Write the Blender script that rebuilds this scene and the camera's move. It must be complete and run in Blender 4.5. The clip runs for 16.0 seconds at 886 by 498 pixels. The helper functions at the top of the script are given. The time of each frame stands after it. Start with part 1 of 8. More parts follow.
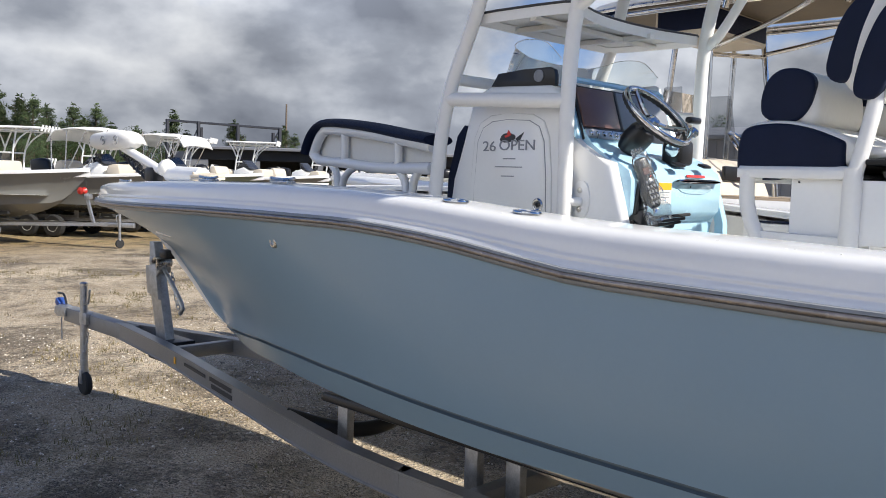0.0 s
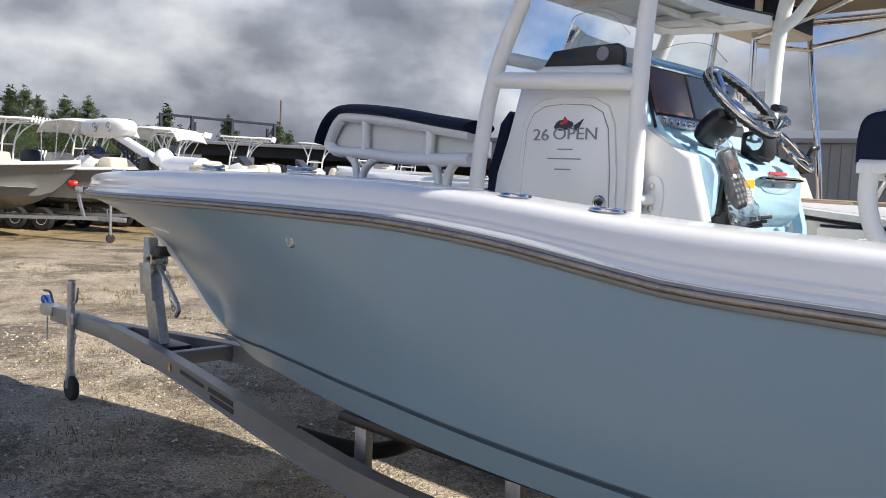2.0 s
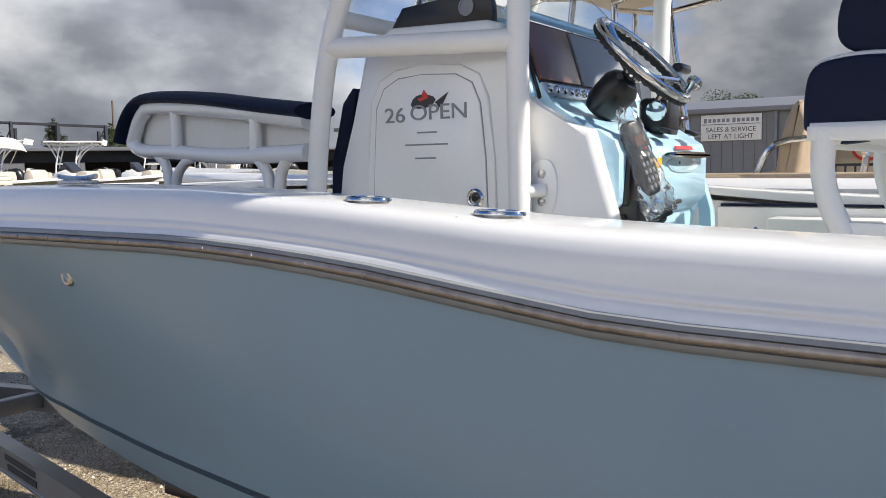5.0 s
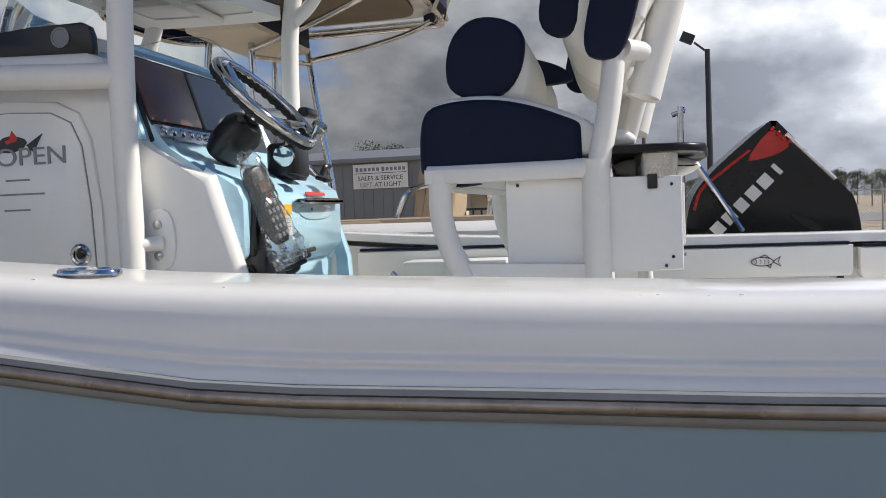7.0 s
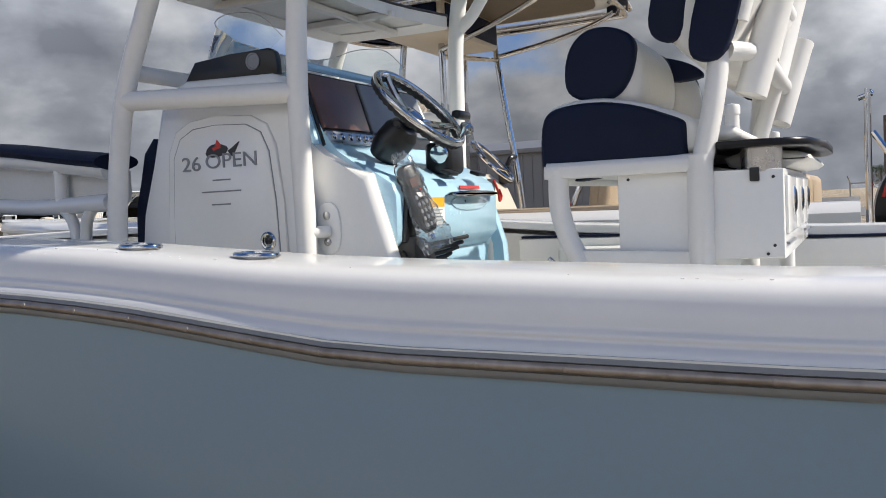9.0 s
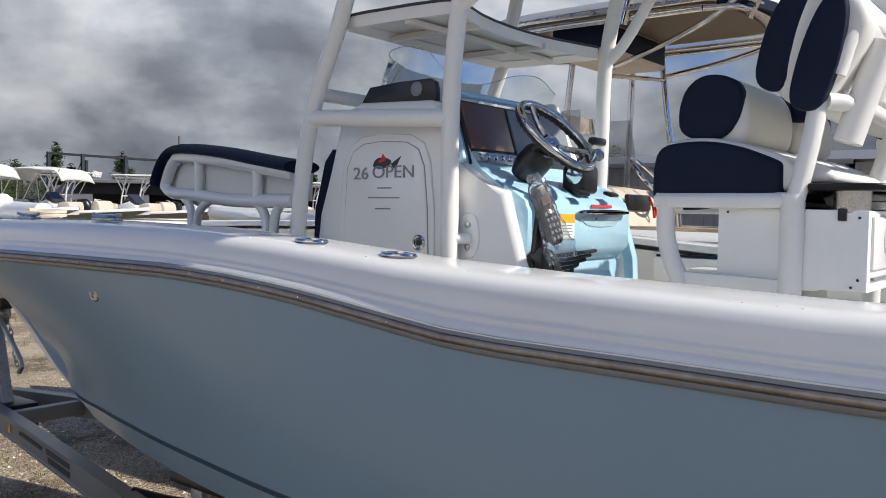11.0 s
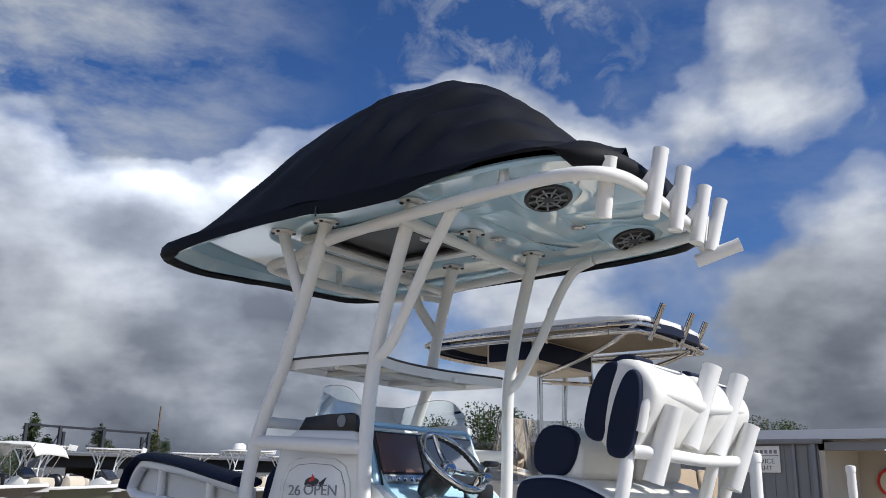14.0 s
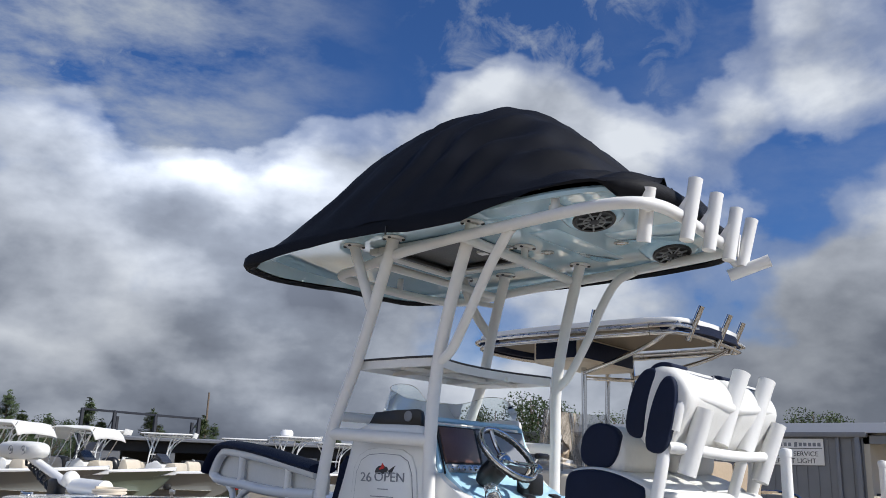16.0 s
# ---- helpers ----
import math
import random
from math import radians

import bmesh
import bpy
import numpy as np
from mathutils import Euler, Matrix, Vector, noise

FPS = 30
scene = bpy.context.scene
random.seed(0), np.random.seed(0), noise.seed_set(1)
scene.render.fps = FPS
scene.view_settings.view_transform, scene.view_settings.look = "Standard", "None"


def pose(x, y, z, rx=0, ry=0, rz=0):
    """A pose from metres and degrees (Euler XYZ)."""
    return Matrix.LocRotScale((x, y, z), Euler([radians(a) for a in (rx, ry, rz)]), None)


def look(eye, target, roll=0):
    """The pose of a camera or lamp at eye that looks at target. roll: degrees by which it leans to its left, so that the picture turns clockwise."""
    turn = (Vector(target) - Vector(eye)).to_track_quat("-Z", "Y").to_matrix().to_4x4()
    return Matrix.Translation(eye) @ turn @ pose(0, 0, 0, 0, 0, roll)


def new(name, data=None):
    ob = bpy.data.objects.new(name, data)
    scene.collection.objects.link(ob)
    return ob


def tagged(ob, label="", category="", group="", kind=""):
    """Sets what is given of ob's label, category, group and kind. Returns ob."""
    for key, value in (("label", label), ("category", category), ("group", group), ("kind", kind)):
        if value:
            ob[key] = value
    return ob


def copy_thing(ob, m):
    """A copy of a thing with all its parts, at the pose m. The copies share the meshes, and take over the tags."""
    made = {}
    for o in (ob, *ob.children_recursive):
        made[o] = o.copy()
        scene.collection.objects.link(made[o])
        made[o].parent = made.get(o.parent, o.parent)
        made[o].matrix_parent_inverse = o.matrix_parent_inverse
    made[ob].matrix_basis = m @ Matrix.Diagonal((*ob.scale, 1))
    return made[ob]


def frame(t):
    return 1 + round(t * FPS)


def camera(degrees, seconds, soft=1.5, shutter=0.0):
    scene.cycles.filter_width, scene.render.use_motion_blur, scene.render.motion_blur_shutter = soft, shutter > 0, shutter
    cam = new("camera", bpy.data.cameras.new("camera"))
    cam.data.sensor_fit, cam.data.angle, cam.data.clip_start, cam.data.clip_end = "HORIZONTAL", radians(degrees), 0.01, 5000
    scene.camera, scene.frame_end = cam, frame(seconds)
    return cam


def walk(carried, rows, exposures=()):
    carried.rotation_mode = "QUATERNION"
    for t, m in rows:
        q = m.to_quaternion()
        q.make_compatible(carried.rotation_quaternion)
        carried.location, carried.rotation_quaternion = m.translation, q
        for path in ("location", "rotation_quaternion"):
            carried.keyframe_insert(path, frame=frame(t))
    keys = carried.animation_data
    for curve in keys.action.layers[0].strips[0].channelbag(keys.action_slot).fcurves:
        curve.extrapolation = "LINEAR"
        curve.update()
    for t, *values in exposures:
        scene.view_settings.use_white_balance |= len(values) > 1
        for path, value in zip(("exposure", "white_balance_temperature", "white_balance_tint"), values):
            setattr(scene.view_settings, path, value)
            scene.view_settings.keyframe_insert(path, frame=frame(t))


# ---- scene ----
# camera and walk: x athwart, y towards the bow, ground at z = 0
cam = camera(54.9, 16.0, soft=0.9)
ROWS = [
    (0.0, (-3.048, 0.115, 1.935), (-1.621, 1.507, 1.769), 1.7),
    (0.5, (-3.102, 0.246, 1.933), (-1.705, 1.669, 1.774), 1.4),
    (1.0, (-3.044, 0.352, 1.924), (-1.707, 1.83, 1.757), 0.8),
    (1.5, (-2.92, 0.464, 1.918), (-1.607, 1.963, 1.747), 1.3),
    (2.0, (-2.849, 0.567, 1.899), (-1.408, 1.944, 1.734), 2.7),
    (2.5, (-2.832, 0.774, 1.896), (-1.306, 2.057, 1.725), 2.4),
    (3.0, (-2.825, 0.871, 1.889), (-1.333, 2.191, 1.703), 1.6),
    (3.2, (-2.796, 0.892, 1.89), (-1.319, 2.227, 1.699), 1.3),
    (5.3, (-2.277, 1.04, 1.92), (-0.559, 2.052, 1.764), -1.3),
    (5.5, (-2.258, 1.066, 1.921), (-0.485, 1.984, 1.803), -1.4),
    (6.0, (-2.191, 1.06, 1.909), (-0.331, 1.791, 1.85), -2.0),
    (6.5, (-2.184, 1.039, 1.906), (-0.259, 1.579, 1.834), -1.9),
    (7.0, (-2.156, 0.975, 1.911), (-0.2, 1.378, 1.82), -2.3),
    (7.5, (-2.148, 0.832, 1.922), (-0.187, 1.212, 1.836), -2.9),
    (8.0, (-2.161, 0.723, 1.923), (-0.225, 1.218, 1.844), -3.7),
    (8.5, (-2.206, 0.713, 1.923), (-0.358, 1.474, 1.839), -3.8),
    (9.0, (-2.323, 0.709, 1.916), (-0.528, 1.586, 1.815), -2.7),
    (9.2, (-2.35, 0.687, 1.917), (-0.571, 1.595, 1.811), -2.4),
    (11.3, (-2.568, 0.336, 1.96), (-1.007, 1.584, 1.901), 0.7),
    (11.5, (-2.574, 0.272, 1.979), (-1.009, 1.517, 1.974), -0.1),
    (12.0, (-2.54, 0.138, 2.03), (-0.982, 1.379, 2.211), -1.2),
    (12.5, (-2.548, 0.061, 2.061), (-1.028, 1.326, 2.366), -1.2),
    (13.0, (-2.653, 0.009, 2.085), (-1.148, 1.263, 2.486), -0.4),
    (13.5, (-2.836, -0.064, 2.086), (-1.295, 1.113, 2.578), 0.5),
    (14.0, (-2.94, -0.221, 2.106), (-1.406, 0.946, 2.638), 1.3),
    (14.5, (-3.063, -0.356, 2.113), (-1.533, 0.816, 2.647), 1.2),
    (15.0, (-3.232, -0.384, 2.097), (-1.701, 0.799, 2.601), 1.7),
    (15.5, (-3.294, -0.428, 2.109), (-1.789, 0.796, 2.596), 2.2),
    (16.0, (-3.317, -0.423, 2.11), (-1.837, 0.824, 2.613), 2.1),
]
walk(cam, [(t, look(eye, target, roll)) for t, eye, target, roll in ROWS],
     exposures=[(0.0, 0.42, 6600, 10), (3.2, 0.44, 6700, 10), (5.3, 0.40, 6850, 10), (6.0, 0.34, 6900, 10), (6.5, 0.09, 6850, 10), (7.0, 0.0, 6850, 10), (8.0, 0.09, 6850, 10), (9.2, 0.08, 6800, 10), (11.5, 0.02, 6650, 10),
                (12.2, -0.10, 6600, 10), (12.8, -0.12, 6350, 10), (13.4, -0.04, 6350, 10), (14.0, 0.0, 6300, 10), (16.0, 0.0, 6250, 10)])

# ---- light: sun from the stern quarter, broken cumulus sky ----
SUN = Vector((0.23, -0.74, 0.66)).normalized()
sun_data = bpy.data.lights.new("sun", "SUN")
sun_data.energy, sun_data.angle, sun_data.color = 5.0, radians(0.6), (1.0, 0.95, 0.87)
sun = new("sun", sun_data)
sun.matrix_world = look((20 * SUN.x, 20 * SUN.y, 20 * SUN.z), (0, 0, 0))

world = bpy.data.worlds.new("sky")
scene.world = world
world.use_nodes = True


class Nodes:
    """Small helper that adds and joins shader nodes."""

    def __init__(self, tree):
        self.tree = tree
        tree.nodes.clear()

    def add(self, kind, props=None, **inputs):
        n = self.tree.nodes.new(kind)
        props = props or {}
        if "operation" in props:
            n.operation, n.use_clamp = props["operation"], props["use_clamp"]
        if "blend_type" in props:
            n.data_type, n.blend_type = props["data_type"], props["blend_type"]
        for k, v in inputs.items():
            self.put(n, k, v)
        return n

    def put(self, n, key, v):
        name = key.replace("_", " ")
        sock = n.inputs[int(key[1:])] if key[0] == "i" and key[1:].isdigit() else n.inputs[name]
        if isinstance(v, bpy.types.NodeSocket):
            self.tree.links.new(v, sock)
        elif isinstance(v, bpy.types.Node):
            self.tree.links.new(v.outputs[0], sock)
        else:
            sock.default_value = v

    def math(self, op, a, b=0.0, clamp=False):
        return self.add("ShaderNodeMath", {"operation": op, "use_clamp": clamp}, i0=a, i1=b).outputs[0]

    def noise(self, vec, scale, detail=3.0, rough=0.55, dist=0.0):
        return self.add("ShaderNodeTexNoise", None, Vector=vec, Scale=scale, Detail=detail, Roughness=rough, Distortion=dist).outputs[0]

    def ramp(self, fac, stops, interp="LINEAR"):
        n = self.add("ShaderNodeValToRGB", None, Fac=fac)
        n.color_ramp.interpolation = interp
        el = n.color_ramp.elements
        while len(el) < len(stops):
            el.new(0.5)
        for e, (p, c) in zip(el, stops):
            e.position = p
            e.color = (*c, 1) if len(c) == 3 else c
        return n.outputs[0]

    def mix(self, fac, a, b, blend="MIX"):
        n = self.add("ShaderNodeMix", {"data_type": "RGBA", "blend_type": blend})
        for i, v in ((0, fac), (6, a), (7, b)):
            if isinstance(v, bpy.types.NodeSocket):
                self.tree.links.new(v, n.inputs[i])
            else:
                n.inputs[i].default_value = v if i == 0 or len(v) == 4 else (*v, 1)
        return n.outputs[2]


w = Nodes(world.node_tree)
sky = w.add("ShaderNodeTexSky")
sky.sky_type, sky.sun_disc, sky.sun_elevation, sky.sun_rotation = "NISHITA", False, math.asin(SUN.z), math.atan2(SUN.x, SUN.y)
sky.altitude, sky.air_density, sky.dust_density, sky.ozone_density = 30, 1.0, 0.6, 2.0
dirs = w.add("ShaderNodeTexCoord").outputs["Generated"]
sep = w.add("ShaderNodeSeparateXYZ", None, Vector=dirs)
up = w.math("MAXIMUM", sep.outputs[2], 0.0)


def bank(c, spread, weight):
    """A soft cloud bank (or gap) round a direction of the sky."""
    n = world.node_tree.nodes.new("ShaderNodeVectorMath")
    n.operation = "DOT_PRODUCT"
    world.node_tree.links.new(dirs, n.inputs[0])
    n.inputs[1].default_value = Vector(c).normalized()
    lim = math.cos(radians(spread))
    t = w.math("DIVIDE", w.math("SUBTRACT", n.outputs["Value"], lim), 1 - lim, True)
    return w.math("MULTIPLY", w.math("POWER", t, 1.25), weight)


def puffs(shift):
    """Billowing cloud density, seen a little further along the sky."""
    moved = w.add("ShaderNodeMapping", None, Vector=dirs, Location=shift, Scale=(1.0, 1.0, 1.6)).outputs[0]
    warp = w.add("ShaderNodeTexNoise", None, Vector=moved, Scale=2.2, Detail=2.0)
    bent = w.mix(0.12, moved, warp.outputs["Color"], "ADD")
    a = w.noise(bent, 3.4, 8.0, 0.52, 0.0)
    v = w.add("ShaderNodeTexVoronoi", None, Vector=bent, Scale=8.0, Detail=2.0, Roughness=0.5)
    return w.math("ADD", w.math("MULTIPLY", w.math("SUBTRACT", a, 0.5), 1.25), w.math("MULTIPLY", w.math("SUBTRACT", 0.45, v.outputs["Distance"]), 0.16))


def gather(banks):
    s = None
    for c, spread, weight in banks:
        g = bank(c, spread, weight)
        s = g if s is None else w.math("ADD", s, g)
    return s


# heights of the cumulus tops round the horizon, with the gaps of blue above them
tops = w.math("ADD", 0.235, gather((((0.45, 0.84, 0.30), 17, 0.115), ((0.64, 0.72, 0.24), 12, 0.15), ((0.70, 0.55, 0.41), 13, 0.20), ((0.80, 0.44, 0.37), 14, 0.17), ((0.92, 0.25, 0.30), 6, -0.05),
                                    ((0.96, 0.18, 0.24), 10, 0.10), ((0.97, -0.2, 0.2), 18, 0.12))))
# loose clouds higher up and astern; unseen port bank and overhead gap shape the light
loose = gather((((0.85, 0.24, 0.49), 10, 0.50), ((0.91, 0.22, 0.37), 13, 0.33), ((0.585, 0.725, 0.37), 4, 0.30), ((0.33, 0.84, 0.43), 9, 0.28), ((-0.90, 0.05, 0.42), 55, 0.85), ((0.0, -0.1, 1.0), 45, -0.18), ((0.2, -0.8, 0.55), 30, 0.3)))
here = puffs((0.0, 0.0, 0.0))
beside = puffs((0.008, -0.030, 0.060))
rise = w.math("SUBTRACT", tops, sep.outputs[2])
cover = w.math("ADD", w.math("ADD", w.math("MAXIMUM", w.math("MULTIPLY", rise, 4.2), -0.42), loose), w.math("MULTIPLY", here, 1.25))
veil = w.ramp(cover, [(0.0, (0, 0, 0)), (0.10, (0.35, 0.35, 0.35)), (0.34, (1, 1, 1))], "EASE")
depth = w.math("MULTIPLY", w.math("SUBTRACT", cover, 0.15), 0.95, True)
relief = w.math("ADD", w.math("MULTIPLY", w.math("SUBTRACT", here, beside), 1.7), 0.5, True)
flat = w.add("ShaderNodeMapping", None, Vector=dirs, Scale=(1.0, 1.0, 2.3)).outputs[0]
streets = w.noise(flat, 4.0, 5.0, 0.47, 0.15)
knots = w.noise(w.add("ShaderNodeMapping", None, Vector=dirs, Location=(3.1, 0.7, 1.9), Scale=(1.0, 1.0, 1.5)).outputs[0], 6.5, 6.0, 0.52, 0.0)
shine = w.math("ADD", w.math("MULTIPLY", w.math("SUBTRACT", 1.0, depth), 0.74), w.math("ADD", w.math("MULTIPLY", w.math("SUBTRACT", relief, 0.5), 0.75), w.math("MULTIPLY", w.math("SUBTRACT", streets, 0.44), w.math("ADD", 0.9, w.math("MULTIPLY", depth, 1.3)))), True)
shine = w.math("ADD", shine, w.math("MULTIPLY", w.math("SUBTRACT", knots, 0.53), 1.25), True)
cloud = w.ramp(shine, [(0.0, (0.165, 0.185, 0.23)), (0.35, (0.295, 0.325, 0.385)), (0.7, (0.58, 0.615, 0.68)), (1.0, (0.86, 0.89, 0.93))])
# first bank is an unseen port-side brightening added to light the hull
glow = w.math("ADD", 1.0, gather((((-0.97, 0.15, 0.10), 60, 1.25), ((0.57, 0.76, 0.31), 11, 0.8), ((0.42, 0.89, 0.26), 9, 0.25), ((0.45, 0.87, 0.14), 12, -0.25), ((0.1, -0.8, 0.5), 30, 0.5), ((0.96, -0.25, 0.17), 16, 1.5), ((0.94, 0.29, 0.12), 12, -0.45), ((0.42, 0.83, 0.37), 9, 0.6))))
cloud = w.mix(1.0, cloud, w.add("ShaderNodeCombineXYZ", None, X=glow, Y=glow, Z=glow).outputs[0], "MULTIPLY")
blue = w.mix(1.0, sky.outputs[0], (0.042, 0.067, 0.108), "MULTIPLY")
wispy = w.noise(w.add("ShaderNodeMapping", None, Vector=dirs, Scale=(1.3, 1.3, 1.6)).outputs[0], 15.0, 8.0, 0.62, 0.5)
wisp = w.math("MULTIPLY", w.ramp(wispy, [(0.50, (0, 0, 0)), (0.78, (1, 1, 1))]), w.math("ADD", gather((((0.74, 0.47, 0.49), 11, 0.8), ((0.38, 0.82, 0.43), 17, 0.85), ((0.9, 0.15, 0.42), 12, 0.45))), 0.0), True)
haze = w.math("MULTIPLY", w.ramp(w.noise(w.add("ShaderNodeMapping", None, Vector=dirs, Rotation=(0.0, 0.5, 0.0), Scale=(1.0, 1.0, 2.6)).outputs[0], 7.0, 7.0, 0.6, 0.1), [(0.36, (0, 0, 0)), (0.72, (1, 1, 1))]), gather((((0.30, 0.84, 0.42), 24, 1.25), ((0.9, 0.2, 0.5), 16, 0.35))), True)
wisp = w.math("MAXIMUM", wisp, haze)
total = w.mix(veil, w.mix(wisp, blue, (0.50, 0.54, 0.60)), cloud)
bg = w.add("ShaderNodeBackground", None, Color=total, Strength=0.86)
w.add("ShaderNodeOutputWorld", None, Surface=bg.outputs[0])


# ---- materials ----
def principled(name, base, rough=0.5, metal=0.0, vary=0.06, scale=6.0, grain=60.0, bump=0.0, bump_scale=80.0, coat=0.0, streak=None, rough_vary=0.08, spec=0.5):
    """Paint, metal, plastic or cloth with variation at two scales and a fine relief."""
    m = bpy.data.materials.new(name)
    m.use_nodes = True
    n = Nodes(m.node_tree)
    pos = n.add("ShaderNodeTexCoord").outputs["Object"]
    a = n.noise(pos, scale, 4.0, 0.6)
    b = n.noise(pos, grain, 2.0, 0.5)
    fac = n.math("ADD", n.math("MULTIPLY", a, 0.7), n.math("MULTIPLY", b, 0.3))
    lo = tuple(max(0.0, c * (1 - vary)) for c in base)
    hi = tuple(min(1.0, c * (1 + vary)) for c in base)
    col = n.ramp(fac, [(0.35, lo), (0.65, hi)])
    if streak:
        sv = n.add("ShaderNodeMapping", None, Vector=pos, Scale=(9.0, 9.0, 1.2))
        s = n.ramp(n.noise(sv, 2.0, 5.0, 0.65), [(0.56, (0, 0, 0)), (0.72, (1, 1, 1))])
        col = n.mix(n.math("MULTIPLY", s, streak[1]), col, streak[0])
    p = n.add("ShaderNodeBsdfPrincipled", None, Base_Color=col, Metallic=metal)
    p.inputs["Roughness"].default_value = rough
    if rough_vary:
        n.put(p, "Roughness", n.math("ADD", n.math("MULTIPLY", n.math("SUBTRACT", a, 0.5), rough_vary * 2), rough, True))
    p.inputs["Specular IOR Level"].default_value = spec
    p.inputs["Coat Weight"].default_value = coat
    p.inputs["Coat Roughness"].default_value = 0.05
    if bump:
        h = n.noise(pos, bump_scale, 3.0, 0.6)
        bn = n.add("ShaderNodeBump", None, Strength=bump, Distance=0.004, Height=h)
        n.put(p, "Normal", bn.outputs[0])
    n.add("ShaderNodeOutputMaterial", None, Surface=p.outputs[0])
    return m


def glassy(name, tint, rough=0.02, clear=0.8):
    """Thin clear or smoked sheet: mostly see-through with a true gloss."""
    m = bpy.data.materials.new(name)
    m.use_nodes = True
    n = Nodes(m.node_tree)
    fres = n.add("ShaderNodeFresnel", None, IOR=1.45)
    t = n.add("ShaderNodeBsdfTransparent", None, Color=(*tint, 1))
    g = n.add("ShaderNodeBsdfGlossy", None, Color=(1, 1, 1, 1), Roughness=rough)
    d = n.add("ShaderNodeBsdfDiffuse", None, Color=(0.6, 0.62, 0.63, 1))
    mixa = n.add("ShaderNodeMixShader", None, i0=1 - clear, i1=t.outputs[0], i2=d.outputs[0])
    mixb = n.add("ShaderNodeMixShader", None, i0=fres.outputs[0], i1=mixa.outputs[0], i2=g.outputs[0])
    n.add("ShaderNodeOutputMaterial", None, Surface=mixb.outputs[0])
    return m


GEL = principled("white_gelcoat", (0.83, 0.825, 0.80), 0.22, vary=0.02, scale=3.0, coat=0.5, rough_vary=0.05)
# slate tone for the chine groove, with the step's shadow put into the colour
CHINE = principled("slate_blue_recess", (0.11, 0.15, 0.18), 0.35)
GEL_B = principled("light_blue_hull_gelcoat", (0.240, 0.352, 0.448), 0.24, vary=0.014, scale=2.5, grain=60.0, rough_vary=0.0)
GEL_C = principled("pale_blue_gelcoat", (0.42, 0.66, 0.80), 0.25, vary=0.03, scale=4.0, coat=0.4)
GEL_T = principled("pale_blue_glossy_underside", (0.43, 0.63, 0.735), 0.05, vary=0.03, scale=3.0, coat=1.0)
POWDER = principled("white_powder_coat", (0.80, 0.79, 0.76), 0.34, vary=0.025, scale=8.0, bump=0.05, bump_scale=300)
LINER = principled("offwhite_liner", (0.74, 0.735, 0.70), 0.4, vary=0.03, scale=5.0, bump=0.06, bump_scale=200)
NAVY = principled("navy_vinyl", (0.006, 0.011, 0.032), 0.62, vary=0.16, scale=5.0, grain=500.0, bump=0.25, bump_scale=900, spec=0.2)
CREAM = principled("white_vinyl", (0.74, 0.73, 0.69), 0.5, vary=0.04, scale=4.0, bump=0.18, bump_scale=500)
TAN = principled("tan_vinyl", (0.44, 0.34, 0.23), 0.55, vary=0.08, scale=5.0, bump=0.2, bump_scale=400)
TANLIGHT = principled("cream_tan_gelcoat", (0.66, 0.58, 0.46), 0.4, vary=0.04, scale=5.0)
CHROME = principled("polished_stainless", (0.60, 0.59, 0.575), 0.07, 1.0, vary=0.05, scale=20.0, rough_vary=0.05)
STEEL = principled("brushed_stainless", (0.62, 0.60, 0.57), 0.28, 1.0, vary=0.08, scale=16.0, rough_vary=0.1)
RAILM = principled("rub_rail_steel_insert", (0.34, 0.30, 0.27), 0.42, 0.85, vary=0.25, scale=10.0, rough_vary=0.12)
RAILG = principled("rub_rail_grey_vinyl", (0.24, 0.25, 0.255), 0.4, vary=0.1, scale=8.0)
BLACK = principled("black_plastic", (0.009, 0.009, 0.010), 0.34, vary=0.15, scale=9.0, bump=0.12, bump_scale=300)
RUBBER = principled("black_rubber", (0.018, 0.018, 0.018), 0.75, vary=0.2, scale=9.0, bump=0.3, bump_scale=120)
CANVAS = principled("black_canvas_cover", (0.0045, 0.005, 0.0075), 0.62, vary=0.25, scale=3.0, grain=700.0, bump=0.3, bump_scale=900, spec=0.2)
ALU = principled("weathered_aluminium", (0.27, 0.275, 0.28), 0.42, 0.6, vary=0.12, scale=5.0, grain=90.0, rough_vary=0.2, streak=((0.30, 0.29, 0.27), 0.5))
GALV = principled("galvanised_steel", (0.46, 0.47, 0.48), 0.42, 0.85, vary=0.22, scale=24.0, grain=120.0, rough_vary=0.2)
ORANGE = principled("orange_sticker", (0.85, 0.42, 0.02), 0.5)
PAPER = principled("white_sticker", (0.80, 0.79, 0.75), 0.55)
RED = principled("red_plastic", (0.55, 0.03, 0.02), 0.4, vary=0.1)
INK = principled("dark_print", (0.03, 0.03, 0.035), 0.5)
INKG = principled("grey_print", (0.22, 0.23, 0.25), 0.45)
BLUEP = principled("blue_print", (0.03, 0.08, 0.30), 0.4)
SCREEN = principled("brown_display_cover", (0.115, 0.058, 0.048), 0.34, vary=0.1, scale=6.0)
TINTED = glassy("tinted_acrylic", (0.55, 0.56, 0.57), 0.03, 0.95)
SMOKE = glassy("smoked_acrylic", (0.12, 0.12, 0.13), 0.03, 0.94)
ACRYL = glassy("clear_acrylic", (0.90, 0.95, 0.94), 0.02, 0.975)
BAG = glassy("clear_plastic_bag", (0.88, 0.90, 0.92), 0.10, 0.88)


